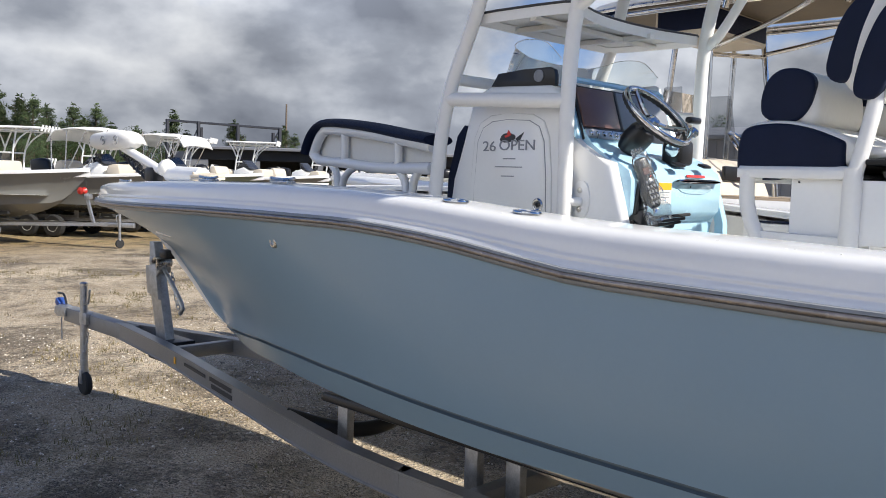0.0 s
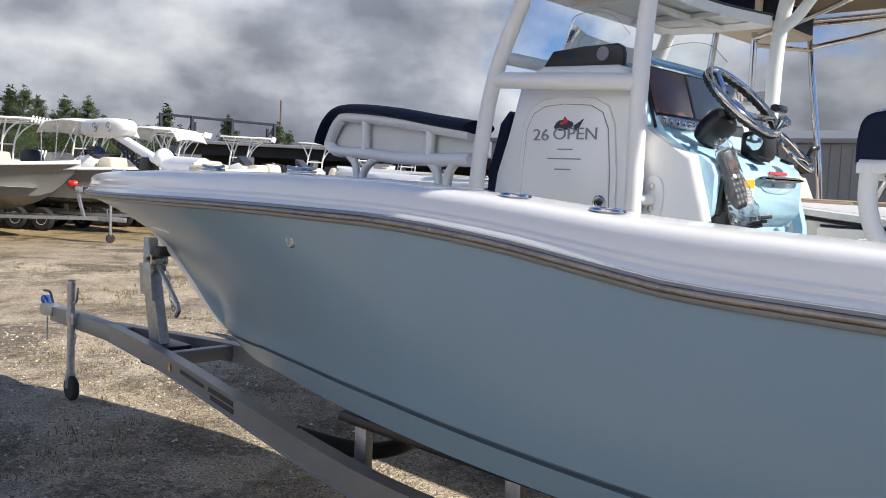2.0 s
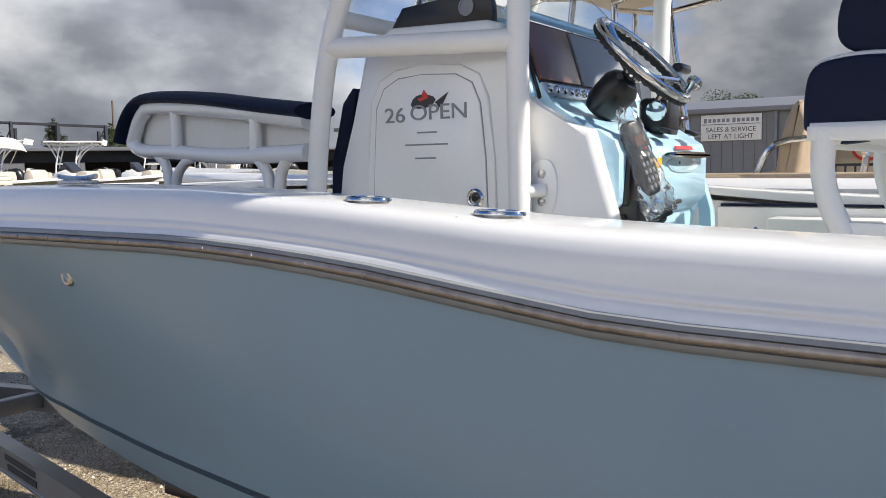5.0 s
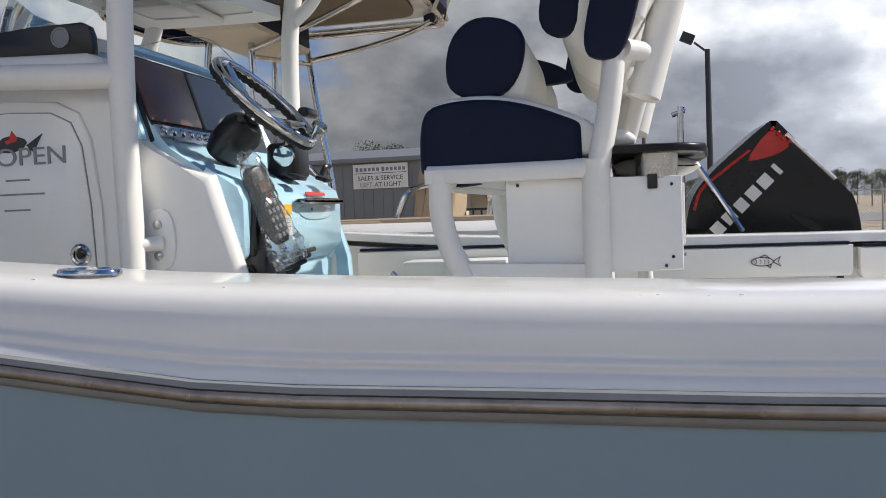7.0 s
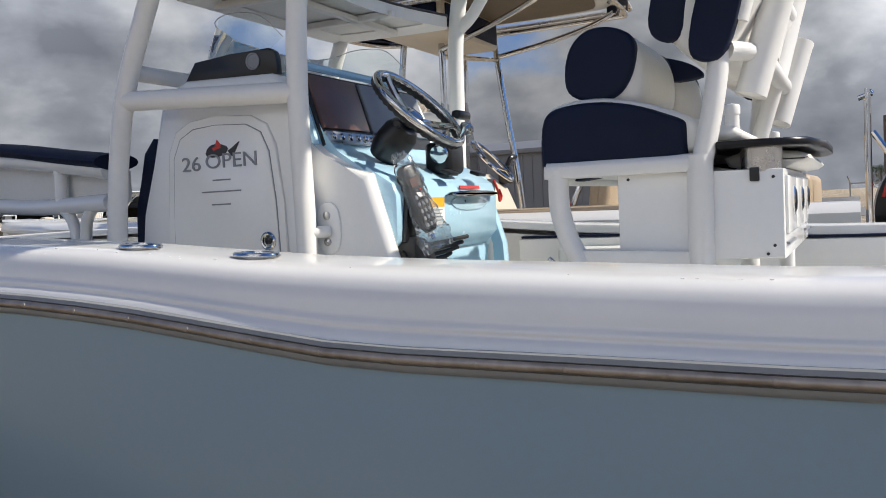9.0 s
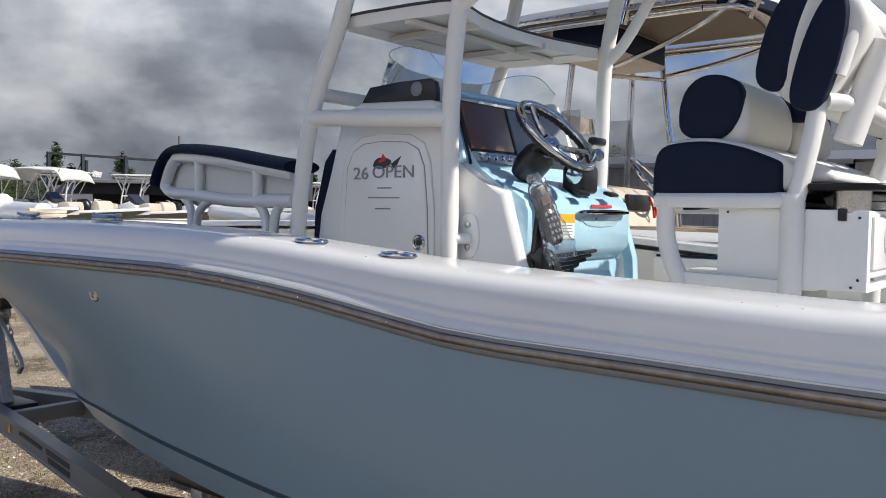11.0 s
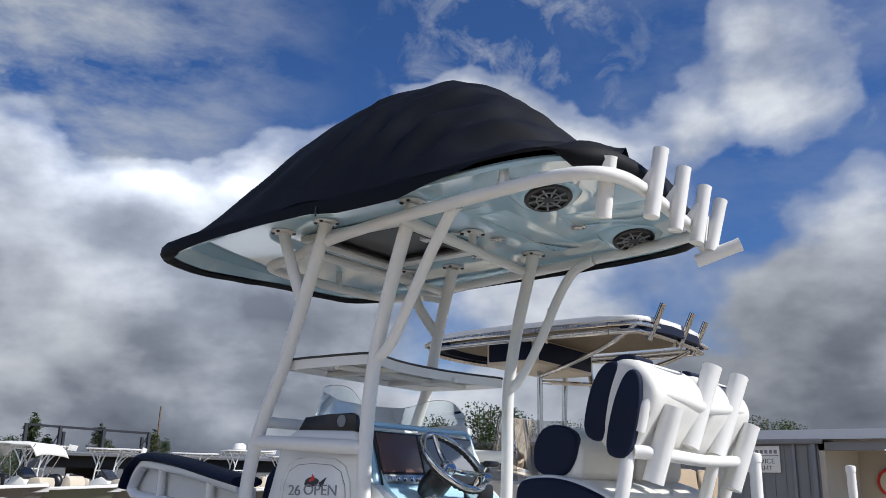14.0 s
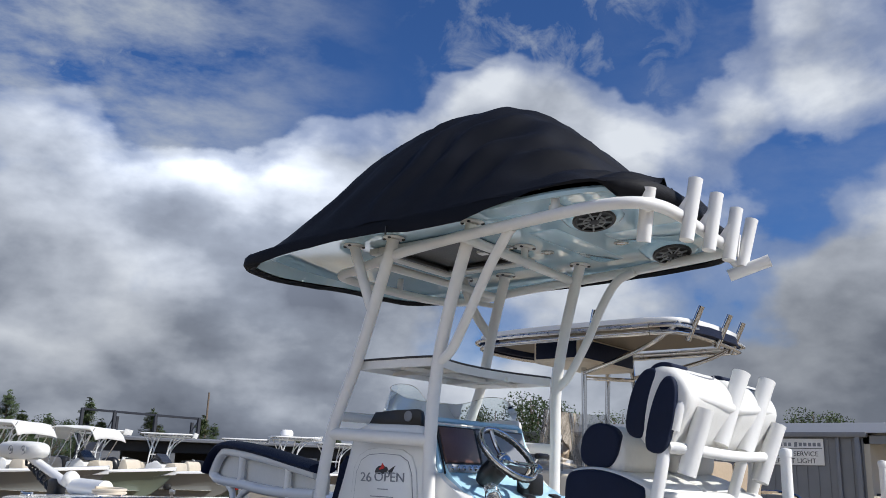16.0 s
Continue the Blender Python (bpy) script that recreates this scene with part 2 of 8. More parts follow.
# ---- mesh tools ----
def finish(bm, angle=38.0):
    bmesh.ops.remove_doubles(bm, verts=bm.verts, dist=1e-5)
    bmesh.ops.recalc_face_normals(bm, faces=bm.faces)
    lim = radians(angle)
    for f in bm.faces:
        f.smooth = True
    for e in bm.edges:
        if len(e.link_faces) == 2 and e.calc_face_angle(0.0) > lim:
            e.smooth = False
    return bm


def part(name, bm, material, parent=None, label="", angle=38.0, clean=True):
    """Links a bmesh as one mesh object under a thing or a part, in world coordinates."""
    if clean:
        finish(bm, angle)
    me = bpy.data.meshes.new(name)
    bm.to_mesh(me)
    bm.free()
    me.materials.append(material)
    ob = new(name, me)
    if parent:
        ob.parent = parent
        ob.matrix_parent_inverse = base_of(parent).inverted()
    if label:
        ob["label"] = label
    return ob


def base_of(ob):
    m = Matrix.Translation(ob.location)
    return base_of(ob.parent) @ ob.matrix_parent_inverse @ m if ob.parent else m


def thing(name, label, category, at=(0, 0, 0), group="", kind=""):
    ob = new(name)
    ob.location = at
    return tagged(ob, label, category, group, kind)


def box(bm, c, s, bev=0.0, seg=2, rot=None):
    m = Matrix.Translation(c) @ (rot.to_4x4() if rot else Matrix()) @ Matrix.Diagonal((*s, 1))
    r = bmesh.ops.create_cube(bm, size=1.0, matrix=m)
    if bev:
        es = {e for v in r["verts"] for e in v.link_edges}
        bmesh.ops.bevel(bm, geom=list(es), offset=bev, segments=seg, affect="EDGES", profile=0.5)
    return bm


def B(c, s, bev=0.0, seg=2, rot=None):
    return box(bmesh.new(), c, s, bev, seg, rot)


def prism(bm, outline, a, b, axis="x", bev=0.0, seg=2):
    """Extrudes a closed outline along an axis from a to b, with rounded edges."""
    def place(u, v, t):
        return {"x": (t, u, v), "y": (u, t, v), "z": (u, v, t)}[axis]
    va = [bm.verts.new(place(u, v, a)) for u, v in outline]
    vb = [bm.verts.new(place(u, v, b)) for u, v in outline]
    fs = [bm.faces.new(va), bm.faces.new(vb[::-1])]
    n = len(outline)
    for i in range(n):
        fs.append(bm.faces.new((va[i], va[(i + 1) % n], vb[(i + 1) % n], vb[i])))
    if bev:
        es = list({e for f in fs[:2] for e in f.edges})
        bmesh.ops.bevel(bm, geom=es, offset=bev, segments=seg, affect="EDGES", profile=0.5)
    return bm


def P(outline, a, b, axis="x", bev=0.0, seg=2):
    return prism(bmesh.new(), outline, a, b, axis, bev, seg)


def smooth2(outline, times=2):
    """Rounds the corners of a closed outline."""
    for _ in range(times):
        out = []
        for i, p in enumerate(outline):
            q = outline[(i + 1) % len(outline)]
            out.append((0.75 * p[0] + 0.25 * q[0], 0.75 * p[1] + 0.25 * q[1]))
            out.append((0.25 * p[0] + 0.75 * q[0], 0.25 * p[1] + 0.75 * q[1]))
        outline = out
    return outline


def curve_points(pts, n=6):
    """Points along a smooth line through those given."""
    pts = [Vector(p) for p in pts]
    if len(pts) < 3 or n < 2:
        return pts
    out = []
    ext = [2 * pts[0] - pts[1]] + pts + [2 * pts[-1] - pts[-2]]
    for i in range(1, len(ext) - 2):
        p0, p1, p2, p3 = ext[i - 1:i + 3]
        for k in range(n):
            t = k / n
            out.append(0.5 * ((2 * p1) + (p2 - p0) * t + (2 * p0 - 5 * p1 + 4 * p2 - p3) * t * t + (3 * p1 - p0 - 3 * p2 + p3) * t ** 3))
    out.append(pts[-1])
    return out


def tube(bm, pts, r, seg=12, n=6, cap=True, radii=None):
    """A round tube along a smooth line."""
    ps = curve_points(pts, n)
    tang = [(ps[min(i + 1, len(ps) - 1)] - ps[max(i - 1, 0)]).normalized() for i in range(len(ps))]
    side = tang[0].orthogonal().normalized()
    rings = []
    for i, (p, t) in enumerate(zip(ps, tang)):
        side = (side - side.dot(t) * t).normalized()
        other = t.cross(side)
        rr = r if radii is None else radii[0] + (radii[1] - radii[0]) * i / (len(ps) - 1)
        rings.append([bm.verts.new(p + rr * (math.cos(2 * math.pi * k / seg) * side + math.sin(2 * math.pi * k / seg) * other)) for k in range(seg)])
    skin(bm, rings, True)
    if cap:
        bm.faces.new(rings[0][::-1])
        bm.faces.new(rings[-1])
    return bm


def TB(pts, r, seg=12, n=6, cap=True, radii=None):
    return tube(bmesh.new(), pts, r, seg, n, cap, radii)


def skin(bm, rings, closed=False):
    for a, b in zip(rings, rings[1:]):
        m = len(a)
        for k in range(m if closed else m - 1):
            q = (a[k], a[(k + 1) % m], b[(k + 1) % m], b[k])
            if len({v.co.to_tuple(6) for v in q}) >= 3:
                try:
                    bm.faces.new(q)
                except ValueError:
                    pass
    return bm


def loft(sections, closed=False):
    bm = bmesh.new()
    skin(bm, [[bm.verts.new(p) for p in s] for s in sections], closed)
    return bm


def lathe(bm, profile, m=None, seg=24):
    """Turns a profile of (radius, height) round the local z axis."""
    m = m or Matrix()
    rings = [[bm.verts.new(m @ Vector((r * math.cos(2 * math.pi * k / seg), r * math.sin(2 * math.pi * k / seg), z))) for k in range(seg)] for r, z in profile]
    skin(bm, rings, True)
    if profile[0][0] > 1e-6:
        bm.faces.new(rings[0][::-1])
    if profile[-1][0] > 1e-6:
        bm.faces.new(rings[-1])
    return bm


def LA(profile, m=None, seg=24):
    return lathe(bmesh.new(), profile, m, seg)


def pill(outline, a, b, bev, axis="x", dome=0.006):
    """An upholstered slab: an outline between two ends, with rounded rims and slightly domed faces."""
    bm = bmesh.new()
    cu = sum(p[0] for p in outline) / len(outline)
    cv = sum(p[1] for p in outline) / len(outline)
    r = sum(math.hypot(p[0] - cu, p[1] - cv) for p in outline) / len(outline)

    def place(u, v, t):
        return {"x": (t, u, v), "y": (u, t, v), "z": (u, v, t)}[axis]
    rows = [(a - dome * 0.7, 0.45)]
    for k in range(6):
        t = math.pi / 2 * k / 5
        rows.append((a + bev * (1 - math.cos(t)), 1 - bev / r * (1 - math.sin(t))))
    rows += [(a + b - x, k) for x, k in rows[::-1]]
    rings = [[bm.verts.new(place(cu + (u - cu) * k, cv + (v - cv) * k, x)) for u, v in outline] for x, k in rows]
    skin(bm, rings, True)
    for ring, x in ((rings[0], a - dome), (rings[-1], b + dome)):
        c = bm.verts.new(place(cu, cv, x))
        for i in range(len(ring)):
            bm.faces.new((ring[i], ring[(i + 1) % len(ring)], c))
    return bm


def solid(ob, thick, offset=-1.0):
    md = ob.modifiers.new("thickness", "SOLIDIFY")
    md.thickness, md.offset = thick, offset
    return ob


def table(y, rows):
    """Reads a smooth table of (y, value) rows."""
    if y <= rows[0][0]:
        return rows[0][1]
    for (a, va), (b, vb) in zip(rows, rows[1:]):
        if y <= b:
            t = (y - a) / (b - a)
            return va + (vb - va) * t
    return rows[-1][1]


def letters(text, size, m, material, parent, name="lettering", depth=0.0015):
    """Words in the built-in font as a mesh."""
    cu = bpy.data.curves.new(name, "FONT")
    cu.body, cu.size, cu.extrude, cu.align_x, cu.align_y = text, size, depth, "CENTER", "CENTER"
    tmp = bpy.data.objects.new("tmp", cu)
    scene.collection.objects.link(tmp)
    me = bpy.data.meshes.new_from_object(tmp.evaluated_get(bpy.context.evaluated_depsgraph_get()))
    bpy.data.objects.remove(tmp)
    me.transform(m)
    me.materials.clear()
    me.materials.append(material)
    ob = new(name, me)
    ob.parent = parent
    ob.matrix_parent_inverse = base_of(parent).inverted()
    return ob


# ---- ground: one sheet of pale gravel, sand and thin grass ----
def ground_material():
    m = bpy.data.materials.new("gravel_yard")
    m.use_nodes = True
    n = Nodes(m.node_tree)
    pos = n.add("ShaderNodeTexCoord").outputs["Object"]
    wide = n.noise(pos, 0.35, 5.0, 0.6)
    patch = n.noise(pos, 1.7, 6.0, 0.68)
    clump = n.noise(pos, 7.0, 5.0, 0.7)
    speck = n.add("ShaderNodeTexVoronoi", None, Vector=pos, Scale=34.0)
    fine = n.noise(pos, 70.0, 4.0, 0.75)
    sand = n.ramp(n.math("ADD", n.math("MULTIPLY", wide, 0.5), n.math("MULTIPLY", clump, 0.5)), [(0.40, (0.37, 0.28, 0.175)), (0.60, (0.82, 0.69, 0.50))])
    stone = n.mix(n.ramp(speck.outputs["Distance"], [(0.1, (1, 1, 1)), (0.45, (0, 0, 0))]), sand, n.ramp(speck.outputs["Color"], [(0.2, (0.20, 0.16, 0.11)), (0.5, (0.60, 0.51, 0.38)), (0.8, (0.86, 0.80, 0.68))]))
    grit = n.mix(n.ramp(n.math("ADD", n.math("MULTIPLY", fine, 0.6), n.math("MULTIPLY", clump, 0.4)), [(0.515, (0, 0, 0)), (0.60, (1, 1, 1))]), stone, (0.075, 0.057, 0.036))
    grass = n.ramp(n.math("ADD", n.math("MULTIPLY", patch, 0.6), n.math("MULTIPLY", fine, 0.4)), [(0.49, (0, 0, 0)), (0.60, (1, 1, 1))])
    far = n.add("ShaderNodeSeparateXYZ", None, Vector=pos)
    field = n.ramp(n.math("DIVIDE", n.math("ADD", far.outputs[1], n.math("MULTIPLY", n.math("SUBTRACT", wide, 0.5), 9.0)), 60.0), [(0.30, (0, 0, 0)), (0.36, (1, 1, 1))])
    straw = n.mix(grass, (0.36, 0.235, 0.09), (0.20, 0.17, 0.06))
    col = n.mix(n.math("MULTIPLY", grass, 0.55), grit, (0.14, 0.105, 0.060))
    col = n.mix(n.math("MULTIPLY", field, 0.75), col, straw)
    soil = n.ramp(n.math("ADD", n.math("MULTIPLY", n.noise(pos, 0.8, 6.0, 0.66, 0.6), 0.7), n.math("MULTIPLY", n.noise(pos, 16.0, 5.0, 0.7), 0.3)), [(0.49, (0, 0, 0)), (0.58, (1, 1, 1))])
    col = n.mix(n.math("MULTIPLY", soil, 0.72), col, (0.060, 0.047, 0.033))
    h = n.math("ADD", n.math("MULTIPLY", speck.outputs["Distance"], -0.5), n.math("ADD", n.math("MULTIPLY", fine, 0.45), n.math("MULTIPLY", clump, 1.3)))
    bump = n.add("ShaderNodeBump", None, Strength=1.0, Distance=0.05, Height=h)
    p = n.add("ShaderNodeBsdfPrincipled", None, Base_Color=col, Roughness=0.93, Normal=bump.outputs[0])
    n.add("ShaderNodeOutputMaterial", None, Surface=p.outputs[0])
    return m


def build_ground():
    bm = bmesh.new()
    xs = [-400, -60, -12] + [-5 + 0.25 * i for i in range(81)] + [22, 40, 90, 400, 900]
    ys = [-400, -60, -12] + [-4 + 0.25 * i for i in range(105)] + [30, 45, 90, 400, 900]
    grid = [[bm.verts.new((x, y, 0.035 * (noise.noise((0.5 * x, 0.5 * y, 0)) - 0.1) if abs(x) < 30 and abs(y) < 30 else 0.0)) for y in ys] for x in xs]
    skin(bm, grid)
    ob = part("ground", bm, GROUND, clean=False)
    for f in ob.data.polygons:
        f.use_smooth = True
    return tagged(ob, "pale sandy gravel yard with thin dry grass", "ground", kind="structure")


GROUND = ground_material()
build_ground()

# ---- the blue boat: hull, gunwale, deck ----
TIP = 7.02


def beam(y):
    return 1.08 if y < 2.6 else 1.08 * (1 - min(1.0, (y - 2.6) / (TIP - 2.6)) ** 2.2)


RAIL_Z = [(-1.2, 1.648), (0.8, 1.656), (1.1, 1.661), (1.4, 1.665), (1.55, 1.672), (1.69, 1.688), (1.84, 1.706), (1.98, 1.723), (2.13, 1.737), (2.28, 1.748), (2.43, 1.756), (2.6, 1.761), (3.1, 1.761), (3.6, 1.756), (4.4, 1.738), (5.4, 1.713), (7.1, 1.683)]
TOP_Z = [(-1.2, 1.775), (0.8, 1.792), (1.4, 1.812), (1.7, 1.826), (1.95, 1.845), (2.17, 1.862), (2.6, 1.885), (3.2, 1.893), (4.2, 1.880), (5.4, 1.850), (6.4, 1.815), (7.1, 1.765)]
LINE_Z = [(-1.2, 1.11), (2.8, 1.115), (3.4, 1.10), (3.9, 1.07), (4.75, 0.97), (5.15, 0.92)]
EDGE_Z = [(-1.2, 1.0), (1.6, 1.003), (2.0, 0.988), (2.8, 0.97), (3.3, 0.955), (3.87, 0.932), (4.4, 0.885), (4.9, 0.855), (5.0, 0.865)]
KEEL_Z = [(-1.2, 0.60), (2.0, 0.60), (3.0, 0.64), (4.0, 0.70), (4.7, 0.80), (4.98, 0.862)]
STEM_Z = [(4.98, 0.875), (5.09, 0.90), (5.32, 1.0), (5.6, 1.18), (5.86, 1.335), (6.2, 1.505), (6.51, 1.61), (6.8, 1.655), (7.02, 1.672)]


def line_x(y):
    return 0.93 if y < 1.5 else 0.93 * (1 - min(1.0, (y - 1.5) / 3.62) ** 2.1)


def edge_x(y):
    return 0.865 if y < 1.5 else 0.865 * (1 - min(1.0, (y - 1.5) / 3.47) ** 2.0)


HULL_Y = [-1.2, -0.8, -0.3, 0.2, 0.6] + [0.8 + 0.15 * i for i in range(28)] + [5.05 + 0.1 * i for i in range(19)] + [6.92, 6.97, 7.0, 7.015]


def side_points(y, n=14):
    """Port side of a station, from the lower line up to the rail."""
    xr, zr = beam(y), table(y, RAIL_Z) - 0.02
    if y < 5.12:
        xl, zl = line_x(y), table(y, LINE_Z)
    else:
        xl, zl = 0.0, table(y, STEM_Z)
    q = 1.0 + 0.9 * max(0.0, min(1.0, (y - 2.2) / 3.2))
    out = []
    for i in range(n + 1):
        t = i / n
        x = xl + (xr - xl) * t ** q + 0.02 * math.sin(math.pi * t) * (1 if y < 4 else 0)
        out.append((-x, y, zl + (max(zr, zl + 0.002) - zl) * t))
    return out


boat = thing("boat", "light blue centre console boat with white gunwale on trailer", "boat", (0, 3, 0.6))


def mirrored(pts):
    return [(-x, y, z) for x, y, z in pts]


def between(line, t):
    """A point a share of the way along a line of points."""
    u = t * (len(line) - 1)
    i = min(int(u), len(line) - 2)
    a, b, u = line[i], line[i + 1], u - i
    return tuple(p + (q - p) * u for p, q in zip(a, b))


def build_hull():
    secs = [side_points(y) for y in HULL_Y]
    for side in (1, -1):
        blue, band = [], []
        for s in secs:
            y, z0, z1 = s[0][1], s[0][2], s[-1][2]
            if y < 5.12:
                blue.append(s)
                if y > 4.9:
                    band.append([s[0]] * 7)
                continue
            # the white stem band widens towards the rail
            zb = min(z1, table(y + 0.03 + 0.25 * (max(0.0, z0 - 0.875) / 0.8) ** 1.2, STEM_Z))
            k = (zb - z0) / max(1e-4, z1 - z0)
            blue.append([between(s, k + (1 - k) * i / 14) for i in range(15)])
            band.append([between(s, k * i / 6) for i in range(7)])
        part("hull_side", loft([[(side * x, yy, z) for x, yy, z in s] for s in blue]), GEL_B, boat, "glossy light blue flared hull side", 60)
        part("stem_band", loft([[(side * x, yy, z) for x, yy, z in s] for s in band]), GEL, boat, "glossy white stem band", 60)
    # recessed line, lower strake and bottom
    low = [y for y in HULL_Y if y < 4.95] + [4.97]
    for side in (1, -1):
        a = []
        for y in low:
            lx, lz, ex, ez = line_x(y), table(y, LINE_Z), edge_x(y), table(y, EDGE_Z)
            k = min(1.0, lx / 0.3)
            a.append([(-side * lx, y, lz), (-side * (lx - 0.020 * k), y, lz + 0.001), (-side * (lx - 0.021 * k), y, lz - 0.015), (-side * (lx - 0.006 * k), y, lz - 0.021),
                      (-side * (0.5 * (lx + ex) + 0.004), y, 0.5 * (lz + ez)), (-side * ex, y, ez), (-side * max(0.0, ex - 0.05), y, ez + 0.005)])
        part("strake", loft([r[3:] for r in a]), GEL_B, boat, "", 30)
        # shadow under the moulded step is painted here as a dark strip
        part("chine_recess", loft([r[:4] for r in a]), CHINE, boat, "chine recess with the step's shadow painted in dark slate", 30)
        b = [[(-side * max(0.0, edge_x(y) - 0.05), y, table(y, EDGE_Z) + 0.005), (-side * edge_x(y) * 0.5, y, 0.5 * (table(y, EDGE_Z) + table(y, KEEL_Z)) - 0.01), (0, y, table(y, KEEL_Z))] for y in low]
        part("hull_bottom", loft(b), GEL, boat, "white hull bottom")
    y = HULL_Y[0]
    ring = side_points(y) + mirrored(side_points(y))[::-1] + [(edge_x(y), y, 0.965), (0, y, 0.60), (-edge_x(y), y, 0.965)]
    bm = bmesh.new()
    bm.faces.new([bm.verts.new(p) for p in ring])
    part("transom", solid_bm(bm), GEL_B, boat)


def solid_bm(bm, depth=0.03):
    r = bmesh.ops.extrude_face_region(bm, geom=list(bm.faces))
    bmesh.ops.translate(bm, verts=[v for v in r["geom"] if isinstance(v, bmesh.types.BMVert)], vec=(0, depth, 0))
    return bm


# cap profile: distance in from the rail, share of the height up to the top
CAP = [(-0.004, 0.10), (0.000, 0.16), (0.003, 0.21), (0.006, 0.235), (0.0078, 0.26), (0.0078, 0.285), (0.0075, 0.31), (0.009, 0.345), (0.0122, 0.375), (0.0140, 0.405), (0.0145, 0.43),
       (0.0175, 0.55), (0.022, 0.70), (0.029, 0.82), (0.042, 0.91), (0.064, 0.965), (0.10, 0.99), (0.16, 1.0), (0.235, 1.0), (0.248, 0.985), (0.252, 0.95), (0.252, 0.75)]


def build_cap():
    ys = [y for y in HULL_Y if y < 6.99]
    for side in (-1, 1):
        secs = []
        for y in ys:
            x, z0, z1 = beam(y), table(y, RAIL_Z) + 0.005, table(y, TOP_Z)
            k = min(1.0, x / 0.30)
            secs.append([(side * (x - d * k), y, z0 + (z1 - z0) * h) for d, h in CAP])
        # round the stem
        part("gunwale", loft(secs), GEL, boat, "glossy white moulded gunwale", 55)
    # foredeck
    secs = []
    for y in [4.75 + 0.1 * i for i in range(23)]:
        x, z = beam(y), table(y, TOP_Z)
        k = min(1.0, x / 0.30)
        e = max(0.0, x - 0.22 * k)
        secs.append([(-e + 2 * e * i / 12, y, z - 0.002 + 0.012 * math.sin(math.pi * i / 12)) for i in range(13)])
    part("foredeck", loft(secs), GEL, boat, "white bow deck", 60)
    part("bulkhead", P([(-0.58, 1.875), (0.58, 1.875), (0.46, 1.56), (-0.46, 1.56)], 4.76, 4.78, "y"), LINER, boat)


def build_rail():
    ys = [y for y in HULL_Y if y < 7.0] + [7.0]
    for side in (-1, 1):
        for name, mat, prof, lab in (("rub_rail", RAILG, [(0.000, -0.025), (0.008, -0.024), (0.015, -0.017), (0.0165, -0.010), (0.013, -0.008), (0.013, 0.008), (0.0165, 0.010), (0.014, 0.018), (0.000, 0.021)], "grey rub rail"),
                                     ("rail_insert", RAILM, [(0.012, -0.008), (0.020, -0.0075), (0.0235, -0.004), (0.0245, 0.0), (0.0235, 0.004), (0.020, 0.0075), (0.012, 0.008)], "bronze-toned stainless rail insert")):
            secs = []
            for y in ys:
                x, z = beam(y), table(y, RAIL_Z)
                dy = 0.02
                nx = Vector((1, (beam(y - dy) - beam(y + dy)) / (2 * dy), 0)).normalized()
                secs.append([(side * (x + nx.x * d), y + nx.y * d, z + h) for d, h in prof])
            part(name, loft(secs), mat, boat, lab, 40)
    # screws of the port and starboard insert
    for i in range(30):
        y = 0.37 + 0.148 * i
        x, z = beam(y), table(y, RAIL_Z)
        m = Matrix.Translation((-(x + 0.0240), y, z)) @ Matrix.Rotation(radians(-90), 4, "Y")
        part("screw", LA([(0.0050, -0.001), (0.0048, 0.0010), (0.0025, 0.0018), (0.0, 0.0019)], m, 8), RAILM, boat)


